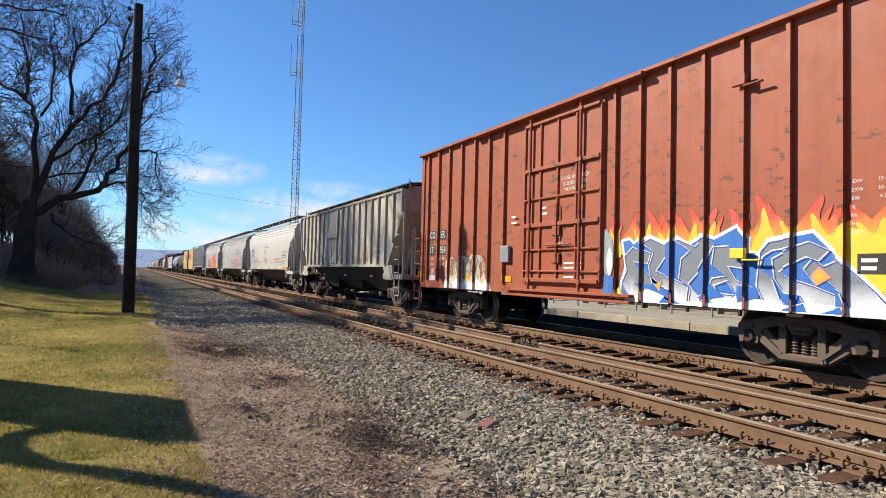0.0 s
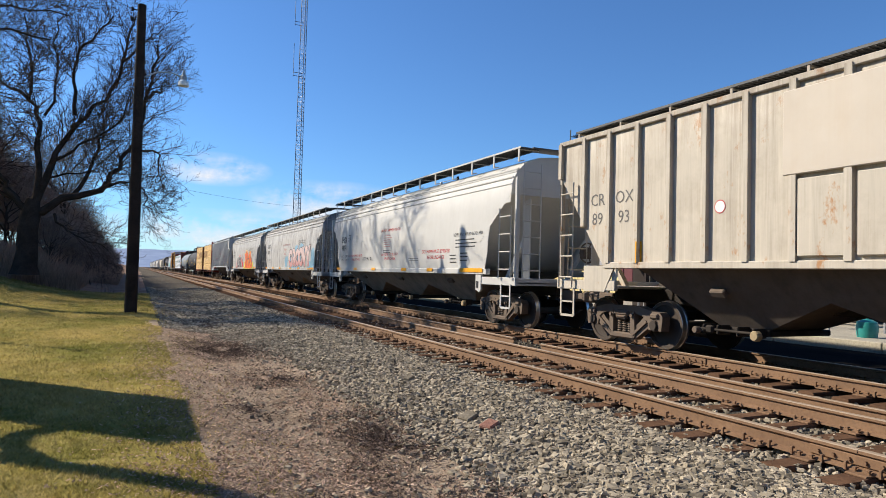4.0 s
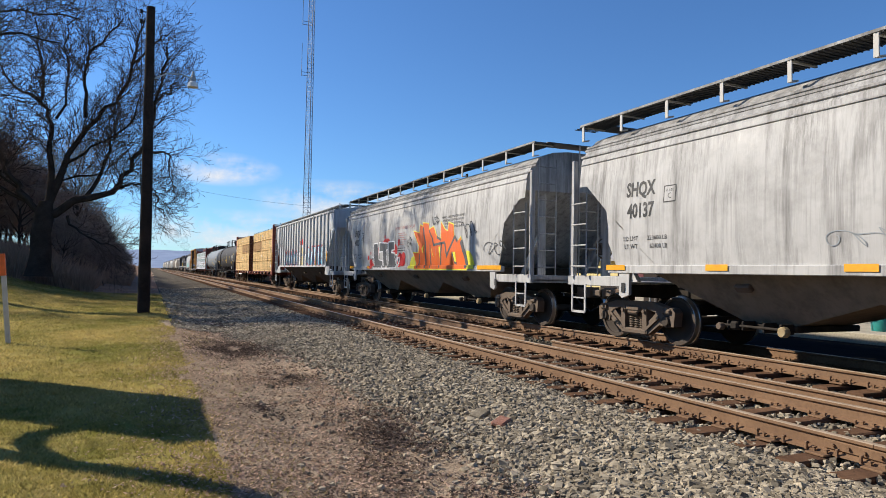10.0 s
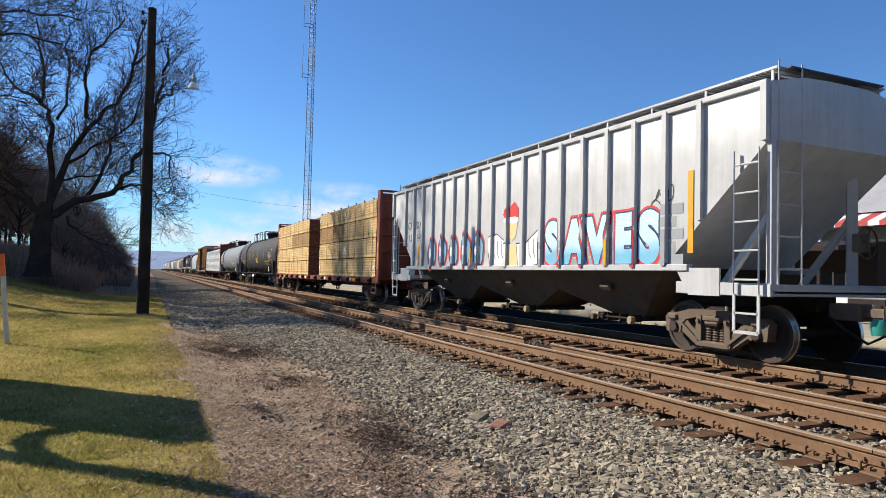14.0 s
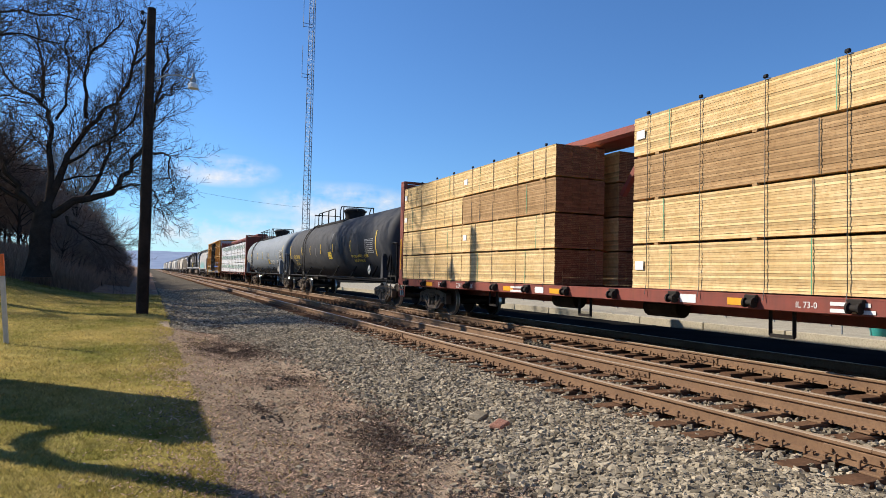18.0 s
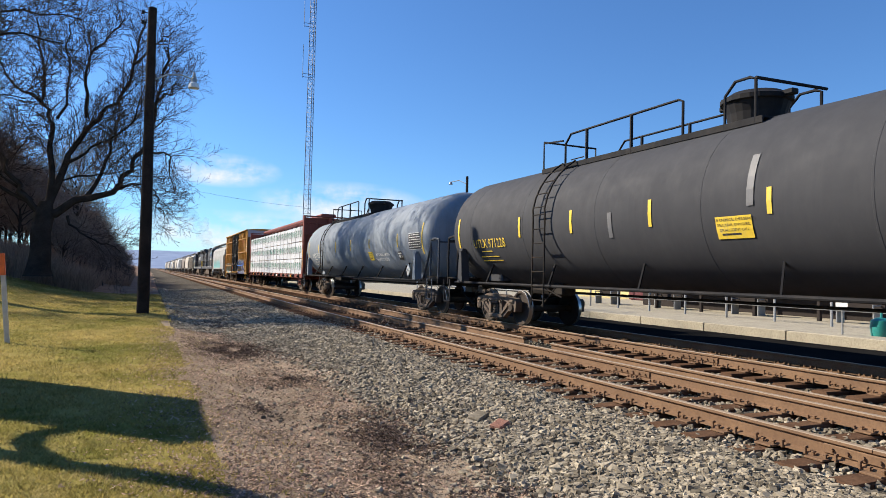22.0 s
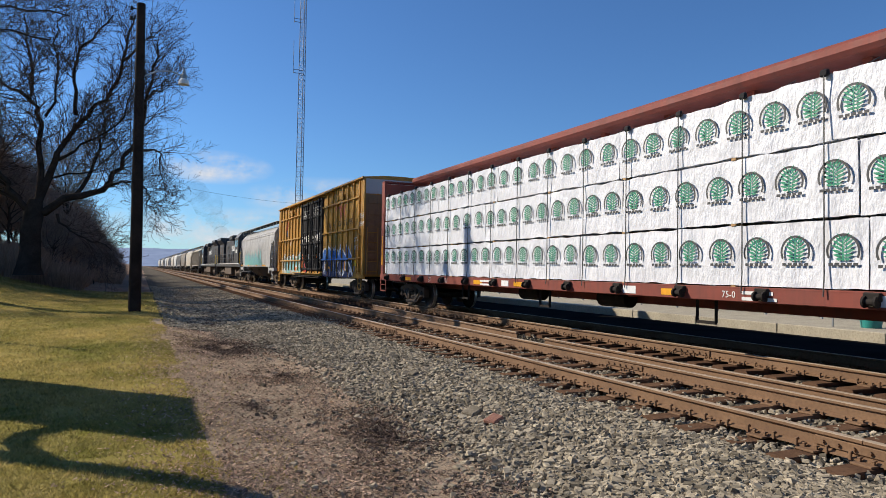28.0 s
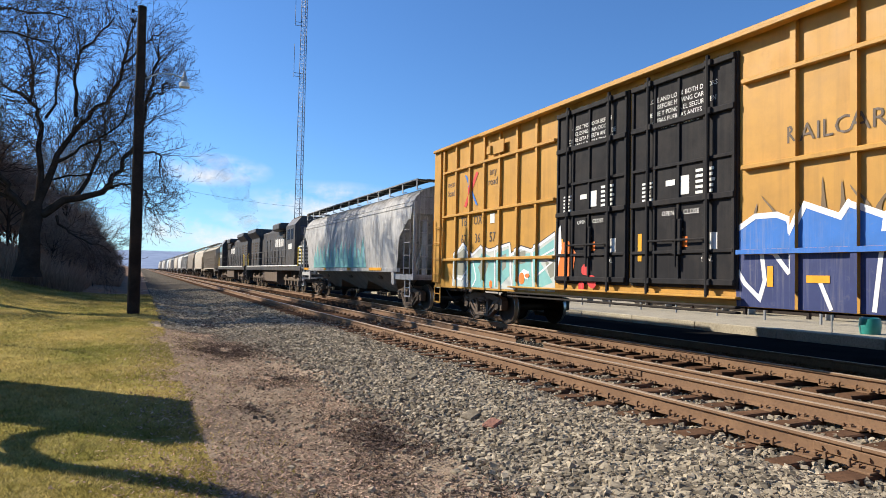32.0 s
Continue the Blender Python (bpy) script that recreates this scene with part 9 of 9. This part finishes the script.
for k in range(104):
    y = rnd.uniform(47, 150)
    x = -rnd.uniform(3.0, 12 + 0.30 * y) + (0.02 * y if rnd.random() < 0.5 else 0)
    if x > -4.5 and y < 80:
        continue
    o = copy_thing(proto if k % 2 else proto2, pose(x, y, ground_z(x, y) - 0.1, 0, 0, rnd.uniform(0, 360)))
    o.scale = [(0.40 + 0.55 * smooth(-5, -11, x)) * rnd.uniform(0.85, 1.1)] * 3   # low growth next to the line

for k in range(40):
    y = rnd.uniform(52, 125)
    x = -1.2 - 0.028 * y - rnd.uniform(0, 4.5)
    o = copy_thing(proto if k % 2 else proto2, pose(x, y, ground_z(x, y) - 0.1, 0, 0, rnd.uniform(0, 360)))
    o.scale = [(0.20 + 0.055 * (-x - 1.5)) * rnd.uniform(0.85, 1.15)] * 3   # saplings towards the line

# brush along the wood's edge, and on the bank
vs, fs = [], []
for k in range(26000):
    y = 41.5 + 120 * rnd.random() ** 1.6
    x = -2.2 - (10 + 0.25 * y) * rnd.random() ** 1.4 - 0.02 * y + (2.0 if y > 60 else 0)
    z = ground_z(x, y)
    h = rnd.uniform(0.35, 1.7) * (1.0 + 0.006 * y) * (0.55 + 0.45 * smooth(-2, -6, x))
    w = 0.008 + 0.00022 * y
    for j in range(2):
        lx, ly = rnd.gauss(0, 0.30) * h, rnd.gauss(0, 0.30) * h
        a = rnd.uniform(0, 6.28)
        i = len(vs)
        mx, my = lx * 0.4 + rnd.gauss(0, 0.06), ly * 0.4 + rnd.gauss(0, 0.06)
        vs += [(x - w * math.cos(a), y - w * math.sin(a), z - 0.05), (x + w * math.cos(a), y + w * math.sin(a), z - 0.05), (x + mx + w * 0.7, y + my, z + h * 0.55), (x + mx - w * 0.7, y + my, z + h * 0.55), (x + lx, y + ly, z + h)]
        fs += [(i, i + 1, i + 2, i + 3), (i + 3, i + 2, i + 4)]
me = bpy.data.meshes.new("brush")
me.from_pydata(vs, [], fs)
me.materials.append(BRUSH)
tagged(new("brush", me), "thicket of dead reddish-brown brush along the wood", "brush", kind="stuff")

# ---- pole, lamp, stake, wires, tower ----
pole = thing("utility_pole", "dark creosoted wooden utility pole with a street lamp", "pole", (-0.15, 25.0, -0.36))
f = Form()
f.tube([(0, 0, -0.3), (-0.02, 0, 3.5), (-0.06, 0, 7.0), (-0.09, 0, 10.75)], [0.205, 0.19, 0.165, 0.14], 14)
f.smooth = True
part("shaft", f, POLEWOOD, pole)
f = Form()
f.tube([(0.10, 0, 8.25), (0.5, -0.01, 8.48), (0.95, -0.02, 8.52), (1.30, -0.03, 8.42)], 0.026, 8)
part("lamp_arm", f, GRATE, pole)
f = Form()
f.lathe([(8.30, 0.10), (8.44, 0.10), (8.50, 0.06), (8.60, 0.05), (8.66, 0.04), (8.67, 0.0)], (1.36, -0.03, 0), "z", 14)
lampb = part("lamp_housing", f, GRATE, pole, "grey metal lamp housing")
f = Form()
f.lathe([(8.31, 0.10), (8.24, 0.17), (8.10, 0.19), (8.08, 0.0)], (1.36, -0.03, 0), "z", 14)
part("lens", f, plain("frosted_lens", (0.75, 0.76, 0.74), 0.25), lampb, "frosted plastic lens")
for z in (10.55, 10.2):
    f = Form()
    f.tube([(-0.09, 0, z), (-0.36, 0, z)], 0.018, 6)
    f.lathe([(z - 0.08, 0.0), (z - 0.06, 0.05), (z + 0.06, 0.05), (z + 0.08, 0.0)], (-0.38, 0, 0), "z", 10)
    part("insulator", f, BLACKP, pole)
f = Form()
f.tube([(-0.38, 0, 10.2), (-0.34, 0.03, 9.0), (-0.30, 0.05, 6.0), (-0.22, 0.05, 4.2), (-0.16, 0, 3.9)], 0.012, 5)
part("drop_wire", f, BLACKP, pole)


def wire(label, a, b, sag, r=0.012):
    f = Form()
    a, b = Vector(a), Vector(b)
    f.tube([tuple(a.lerp(b, k / 20) - Vector((0, 0, sag * 4 * (k / 20) * (1 - k / 20)))) for k in range(21)], r, 5)
    return tagged(part("overhead_wire", f, BLACKP), label, "wire")


wire("thin black overhead wire from the pole", (-0.53, 25.0, 10.2), (-16, 12, 12.5), 0.5)
wire("thin overhead wire above the train", (-8, 62, 10.6), (14.6, 68.5, 8.0), 0.7, 0.010)

st = thing("marker_stake", "white marker stake with an orange top in the lawn", "stake", (-2.56, 15.8, -0.38))
f = Form()
f.box((-0.07, 0, 0.70), (0.09, 0.05, 1.5), 0.01, Matrix.Rotation(-0.09, 3, "Y"))
part("post", f, plain("stake_white", (0.55, 0.53, 0.48), 0.7), st)
f = Form()
f.box((-0.165, 0, 1.66), (0.11, 0.065, 0.45), 0.012, Matrix.Rotation(-0.09, 3, "Y"))
part("orange_top", f, plain("stake_orange", (0.85, 0.16, 0.03), 0.5), st, "orange plastic top")

tw = thing("radio_tower", "slender guyed steel lattice radio tower", "tower", (14.85, 68.5, -0.3))
STEEL = plain("tower_steel", (0.10, 0.115, 0.15), 0.6, 0.0)
R = 0.46
legs = [(R * math.cos(a), R * math.sin(a)) for a in (0.5, 0.5 + 2.094, 0.5 + 4.189)]
for x, y in legs:
    f = Form()
    f.tube([(x, y, 0), (x * 0.62, y * 0.62, 46)], 0.034, 6)
    part("leg", f, STEEL, tw)
for k in range(15):
    f = Form()
    for j in range(6):
        z = 3.05 * k + 0.508 * j
        s0, s1 = 1 - 0.38 * z / 46, 1 - 0.38 * (z + 0.5) / 46
        for i in range(3):
            (x0, y0), (x1, y1) = legs[i], legs[(i + 1) % 3]
            f.tube([(x0 * s0, y0 * s0, z), (x1 * s0, y1 * s0, z)], 0.017, 3, False)
            f.tube([(x0 * s0, y0 * s0, z), (x1 * s1, y1 * s1, z + 0.5)], 0.015, 3, False)
    part("lattice_section", f, STEEL, tw)
for z, up in ((22.0, 3.4), (27.4, 5.0), (38, 4.0)):
    f = Form()
    f.tube([(0, 0, z), (-0.95, 0, z)], 0.03, 5)
    f.tube([(0, 0, z + 0.35), (-0.95, 0, z + 0.35)], 0.03, 5)
    f.tube([(-0.95, 0, z - 0.1), (-0.95, 0, z + up)], 0.025, 6)
    part("whip_antenna", f, STEEL, tw)

# unseen box and mast beside the camera, shaped to cast the shadows on the lawn
cb = thing("shadow_caster", "unseen tall box and mast that cast the lawn's shadows", "cabinet", (-2.85, 10.9, -0.36))
f = Form()
f.box((0, 0, 1.5), (0.36, 2.2, 3.0), 0.05)
part("housing", f, GRATE, cb)
f = Form()
f.box((0, 0, 3.02), (0.42, 2.22, 0.05), 0.015)
part("lid", f, GRATE, cb)
f = Form()
f.tube([(-1.25, -1.2, -0.1), (-1.25, -1.2, 9.0)], 0.13, 12)
part("mast", f, GRATE, cb)
f = Form()
f.tube([(-1.25, -1.2, 3.25), (-1.10, -1.05, 2.85), (-1.02, -0.98, 2.7), (-0.85, -0.8, 2.58), (-0.6, -0.55, 2.65), (-0.15, -0.3, 2.7)], 0.10, 10)
part("conduit", f, GRATE, cb)

# ---- unseen dark wall added behind the camera to block low sky light ----
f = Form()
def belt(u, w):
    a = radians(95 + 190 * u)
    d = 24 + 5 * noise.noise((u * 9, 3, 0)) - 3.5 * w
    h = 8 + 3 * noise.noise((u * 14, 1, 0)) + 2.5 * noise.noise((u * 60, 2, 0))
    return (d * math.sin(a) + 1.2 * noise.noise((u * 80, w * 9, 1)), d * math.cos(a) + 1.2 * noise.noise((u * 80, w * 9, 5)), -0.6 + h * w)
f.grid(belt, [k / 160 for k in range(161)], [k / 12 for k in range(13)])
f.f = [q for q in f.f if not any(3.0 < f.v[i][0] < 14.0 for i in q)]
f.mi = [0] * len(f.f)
SKY_BLOCKER = rough_stuff("sky_blocker_dark", ((0.020, 0.028, 0.016), (0.032, 0.042, 0.022), (0.012, 0.016, 0.010)), 1.2, 0.95, 0.8, 0.1)
tagged(part("sky_blocker_backdrop", f, SKY_BLOCKER), "dark added wall behind the camera that blocks low sky", "trees", kind="structure")

# ---- distance: a wooded ridge and a scrap of cloud ----
f = Form()
def ridge(u, w):
    a = radians(-30 + 75 * u)
    d = 2400 - 500 * (1 - w)
    h = 58 + 16 * noise.noise((u * 5, 1, 0)) + 6 * noise.noise((u * 19, 2, 0))
    return (d * math.sin(a), d * math.cos(a), -2 + (h + 2) * w + (3 * noise.noise((u * 90, w * 3, 4)) if 0 < w else 0))
f.grid(ridge, [k / 120 for k in range(121)], [0, 0.3, 0.6, 0.85, 1.0])
f.smooth = True
# Haze is painted on: the ridge is tinted blue and glows evenly.
HILL, nt, b = nodes_of("haze_painted_ridge")
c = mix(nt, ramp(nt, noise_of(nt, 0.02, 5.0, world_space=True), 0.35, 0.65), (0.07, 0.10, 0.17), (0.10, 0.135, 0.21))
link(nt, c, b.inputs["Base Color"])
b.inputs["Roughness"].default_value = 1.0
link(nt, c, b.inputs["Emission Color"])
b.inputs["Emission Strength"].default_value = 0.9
tagged(part("ridge_backdrop", f, HILL), "wooded ridge on the horizon with painted blue haze", "hills", kind="structure")

# Sheets that glow in place of sunlit cloud; the last stands for low haze.
CLOUD, nt, b = nodes_of("glowing_thin_cloud")
nt.nodes.remove(b)
out = nt.nodes["Material Output"]
uv = nt.nodes.new("ShaderNodeTexCoord").outputs["Generated"]
gr = nt.nodes.new("ShaderNodeTexGradient")
gr.gradient_type = "SPHERICAL"
mp = nt.nodes.new("ShaderNodeMapping")
mp.inputs["Location"].default_value, mp.inputs["Scale"].default_value = (-1, 0, -1), (2, 0, 2)
link(nt, uv, mp.inputs["Vector"])
link(nt, mp.outputs["Vector"], gr.inputs["Vector"])
nz = noise_of(nt, 0.0038, 7.0, 0.62, (1, 1, 1.7))
msk = mul(nt, ramp(nt, gr.outputs["Fac"], 0.02, 0.5), ramp(nt, nz, 0.40, 0.66))
em, tr, mx = nt.nodes.new("ShaderNodeEmission"), nt.nodes.new("ShaderNodeBsdfTransparent"), nt.nodes.new("ShaderNodeMixShader")
em.inputs["Color"].default_value, em.inputs["Strength"].default_value = (0.93, 0.95, 1.0, 1), 0.64
link(nt, msk, mx.inputs["Fac"]), link(nt, tr.outputs[0], mx.inputs[1]), link(nt, em.outputs[0], mx.inputs[2])
link(nt, mx.outputs[0], out.inputs["Surface"])
for az, el, w, h in ((5.4, 8.2, 260, 80), (15.0, 5.9, 420, 110), (7.5, 3.2, 700, 100)):
    f = Form()
    f.add([(-w, 0, -h), (w, 0, -h), (w, 0, h), (-w, 0, h)], [(0, 1, 2, 3)])
    o = tagged(part("cloud_backdrop", f, CLOUD), "thin glowing cloud sheet low in the sky", "cloud", kind="structure")
    a = radians(az)
    o.location, o.rotation_euler = (3000 * math.sin(a), 3000 * math.cos(a), 3000 * math.tan(radians(el))), (0, 0, -a)


# ---- station beyond the train ----
CREAM = paint("cream_wall_paint", (0.62, 0.56, 0.45), 0.7, (0.35, 0.30, 0.23), 0.3, 0.3)
SHINGLE = rough_stuff("grey_shingles", ((0.30, 0.30, 0.31), (0.38, 0.38, 0.39), (0.24, 0.24, 0.25)), 0.8, 0.9, 0.4, 0.02)
GLASS = plain("dark_window_glass", (0.03, 0.035, 0.04), 0.1)
AWN_R, AWN_W = plain("awning_red", (0.42, 0.06, 0.06), 0.7), plain("awning_white", (0.72, 0.70, 0.66), 0.7)
YWALL = paint("pale_yellow_boards", (0.66, 0.55, 0.26), 0.7, (0.40, 0.30, 0.14), 0.3, 0.4)
MAROON = paint("maroon_steel", (0.14, 0.05, 0.055), 0.7, (0.06, 0.04, 0.035), 0.4, 0.3)
# Near-black paint: the shade on the freight house is put into its colour.
DARKW = paint("dark_shed_wall", (0.035, 0.028, 0.025), 0.8, (0.05, 0.045, 0.04), 0.4, 0.3)

sb = thing("station_building", "cream station building with a grey roof and striped awning", "building", (30.0, 17.0, 0.0))
f = Form()
f.box((4.0, 0, 2.3), (8.0, 17.0, 4.6), 0.02)
part("wall", f, CREAM, sb)
f = Form()
f.slab([(-0.6, 4.55), (8.6, 4.55), (4.0, 7.3)], -8.9, 8.9, "y")
part("roof", f, SHINGLE, sb)
for k in range(6):
    y = -7.0 + 2.8 * k
    if k % 2:
        f = Form()
        f.box((-0.02, y, 1.15), (0.08, 1.1, 2.2), 0.01)
        part("door", f, GLASS, sb)
    f = Form()
    f.box((-0.015, y + 1.4, 1.9), (0.06, 1.2, 1.5), 0.01)
    w = part("window", f, GLASS, sb)
    f = Form()
    for a, b, c_, d in ((0, 0.64, 0.07, 1.5), (0, -0.64, 0.07, 1.5)):
        f.box((-0.04, y + 1.4 + b, 1.9), (0.08, c_, d), 0.008)
    f.box((-0.04, y + 1.4, 2.68), (0.08, 1.35, 0.07), 0.008)
    f.box((-0.06, y + 1.4, 1.12), (0.12, 1.4, 0.06), 0.008)
    part("window_frame", f, AWN_W, w)
for k in range(32):
    f = Form()
    y = -8.0 + 0.5 * k
    f.slab([(-1.6, 4.05), (0.0, 4.7), (0.0, 4.64), (-1.6, 3.99)], y, y + 0.5, "y")
    f.box((-1.6, y + 0.25, 3.95), (0.02, 0.5, 0.2))
    part("awning_stripe", f, AWN_R if k % 2 else AWN_W, sb)
for k in range(5):
    f = Form()
    f.box((-1.5, -7.6 + 3.8 * k, 2.0), (0.12, 0.12, 3.95), 0.012)
    part("awning_post", f, AWN_W, sb)

yw = thing("yellow_shed", "pale yellow board shed beyond the platform", "shed", (30.0, 41.0, 0.0))
for k in range(39):
    f = Form()
    f.box((0, -5.9 + 0.31 * k, 1.1), (0.06, 0.30, 2.4), 0.008)
    part("board", f, YWALL, yw)
f = Form()
f.slab([(-0.4, 2.3), (5, 2.3), (5, 2.6), (2.3, 3.4), (-0.4, 2.5)], -6.3, 6.3, "y")
part("roof", f, SHINGLE, yw)
f = Form()
f.box((2.6, 0, 1.1), (5.0, 12.0, 2.3), 0.02)
part("wall", f, YWALL, yw)

dw = thing("freight_house", "near-black freight house with an added shading canopy", "building", (24.5, 21.9, -0.08))
f = Form()
f.box((1.6, 0, 1.5), (3.2, 12.6, 3.0), 0.02)
part("wall", f, DARKW, dw)
# canopy added to throw shade on the wall
f = Form()
f.slab([(-2.6, 2.55), (3.6, 3.15), (3.6, 3.3), (-2.6, 2.72)], -6.6, 6.6, "y")
part("canopy", f, DARKW, dw)
for k in range(5):
    f = Form()
    f.box((-2.2, -5.6 + 2.8 * k, 1.28), (0.13, 0.13, 2.55), 0.012)
    part("canopy_post", f, DARKW, dw)
for k in range(4):
    f = Form()
    f.box((-0.01, -4.6 + 3.0 * k, 1.25), (0.05, 1.0, 1.1), 0.01)
    w = part("window", f, GLASS, dw)
    for a, b in ((0.52, 0.06), (-0.52, 0.06), (0.0, 0.05)):
        f = Form()
        f.box((-0.04, -4.6 + 3.0 * k + a, 1.25), (0.05, b, 1.14), 0.008)
        part("window_frame", f, CREAM, w)
bx = thing("container", "faded maroon steel container beyond the platform", "container", (29.0, 32.2, -0.08))
for k in range(12):
    f = Form()
    f.box((0.0 if k % 2 else 0.05, -2.7 + 0.45 * k, 1.2), (0.08, 0.43, 2.3), 0.01)
    part("panel", f, MAROON, bx)
f = Form()
f.box((1.25, -0.2, 1.2), (2.3, 5.4, 2.4), 0.02)
part("body", f, MAROON, bx)

fence = thing("platform_railing", "grey pipe railing along the platform", "railing", (20.0, 0, -0.08))
for k in range(20):
    f = Form()
    f.box((0, 10.0 + 2.1 * k, 0.5), (0.07, 0.07, 1.0), 0.01)
    part("post", f, GRATE, fence)
for z in (0.55, 0.95):
    f = Form()
    f.tube([(0, 10.0, z), (0, 50.0, z)], 0.03, 6)
    part("rail", f, GRATE, fence)
for k in range(5):
    b_ = thing("bench", "dark wooden platform bench with metal arms", "bench", (22.5, 15.0 + 4.6 * k, -0.07), "platform benches")
    f = Form()
    f.box((0, 0, 0.45), (0.45, 1.6, 0.05), 0.01)
    part("seat", f, DARKW, b_)
    f = Form()
    f.box((0.22, 0, 0.72), (0.04, 1.6, 0.35), 0.01)
    part("backrest", f, DARKW, b_)
    for y in (-0.65, 0.65):
        f = Form()
        f.box((0, y, 0.22), (0.4, 0.06, 0.43), 0.01)
        f.box((-0.02, y, 0.66), (0.42, 0.05, 0.05), 0.012)
        f.box((-0.2, y, 0.53), (0.05, 0.05, 0.24), 0.01)
        part("leg", f, GRATE, b_, "cast metal leg with an armrest")
sg_ = thing("platform_sign", "small white sign on a thin post", "sign", (17.2, 11.9, -0.07))
f = Form()
f.box((0, 0, 0.5), (0.04, 0.04, 1.0), 0.006)
part("post", f, GRATE, sg_)
f = Form()
f.box((-0.03, 0, 0.85), (0.01, 0.34, 0.34), 0.0)
part("panel", f, SLIP, sg_)
br = thing("barrel", "teal plastic barrel on the platform", "barrel", (17.9, 11.3, -0.07))
f = Form()
f.lathe([(0.0, 0.0), (0.0, 0.24), (0.25, 0.27), (0.42, 0.24), (0.48, 0.12), (0.50, 0.0)], (0, 0, 0), "z", 18)
f.smooth = True
part("body", f, plain("teal_plastic", (0.02, 0.22, 0.20), 0.4), br)
f = Form()
f.tube([(0, 0, 0.48), (0, 0, 0.72)], 0.03, 8)
part("spout", f, plain("teal_spout", (0.03, 0.26, 0.24), 0.4), br)
sl = thing("street_lamp", "tall street lamp with a curved arm behind the train", "street lamp", (25.0, 51.3, 0.0))
f = Form()
f.tube([(0, 0, 0), (0, 0, 9.9)], [0.16, 0.11], 10)
part("pole", f, POLEWOOD, sl)
f = Form()
f.tube([(0, 0, 9.2), (-0.3, 1.0, 9.65), (-0.6, 1.9, 9.6)], 0.035, 6)
part("arm", f, GRATE, sl)
f = Form()
f.lathe([(9.35, 0.0), (9.38, 0.18), (9.55, 0.12), (9.65, 0.0)], (-0.65, 2.0, 0), "z", 12)
part("lamp_head", f, GRATE, sl)


# ---- what moves: the cars roll, the wheels turn ----
def motions():
    stops = [2.0 * k for k in range(17)]
    for c, s in CARS:
        walk(c, [(t, pose(FAR, s - travel(t), 0)) for t in stops])
    walk(smoke, [(t, pose(FAR, SMOKE_S - travel(t), 0)) for t in stops])
    lead = {}
    for w, sy in WHEELS:
        if sy not in lead:
            walk(w, [(k / 10, pose(0, sy, 0.4575, math.degrees(travel(k / 10) / 0.4575))) for k in range(321)])
            lead[sy] = w.animation_data
        else:
            w.rotation_mode = "QUATERNION"
            w.animation_data_create()
            w.animation_data.action, w.animation_data.action_slot = lead[sy].action, lead[sy].action_slot


motions()
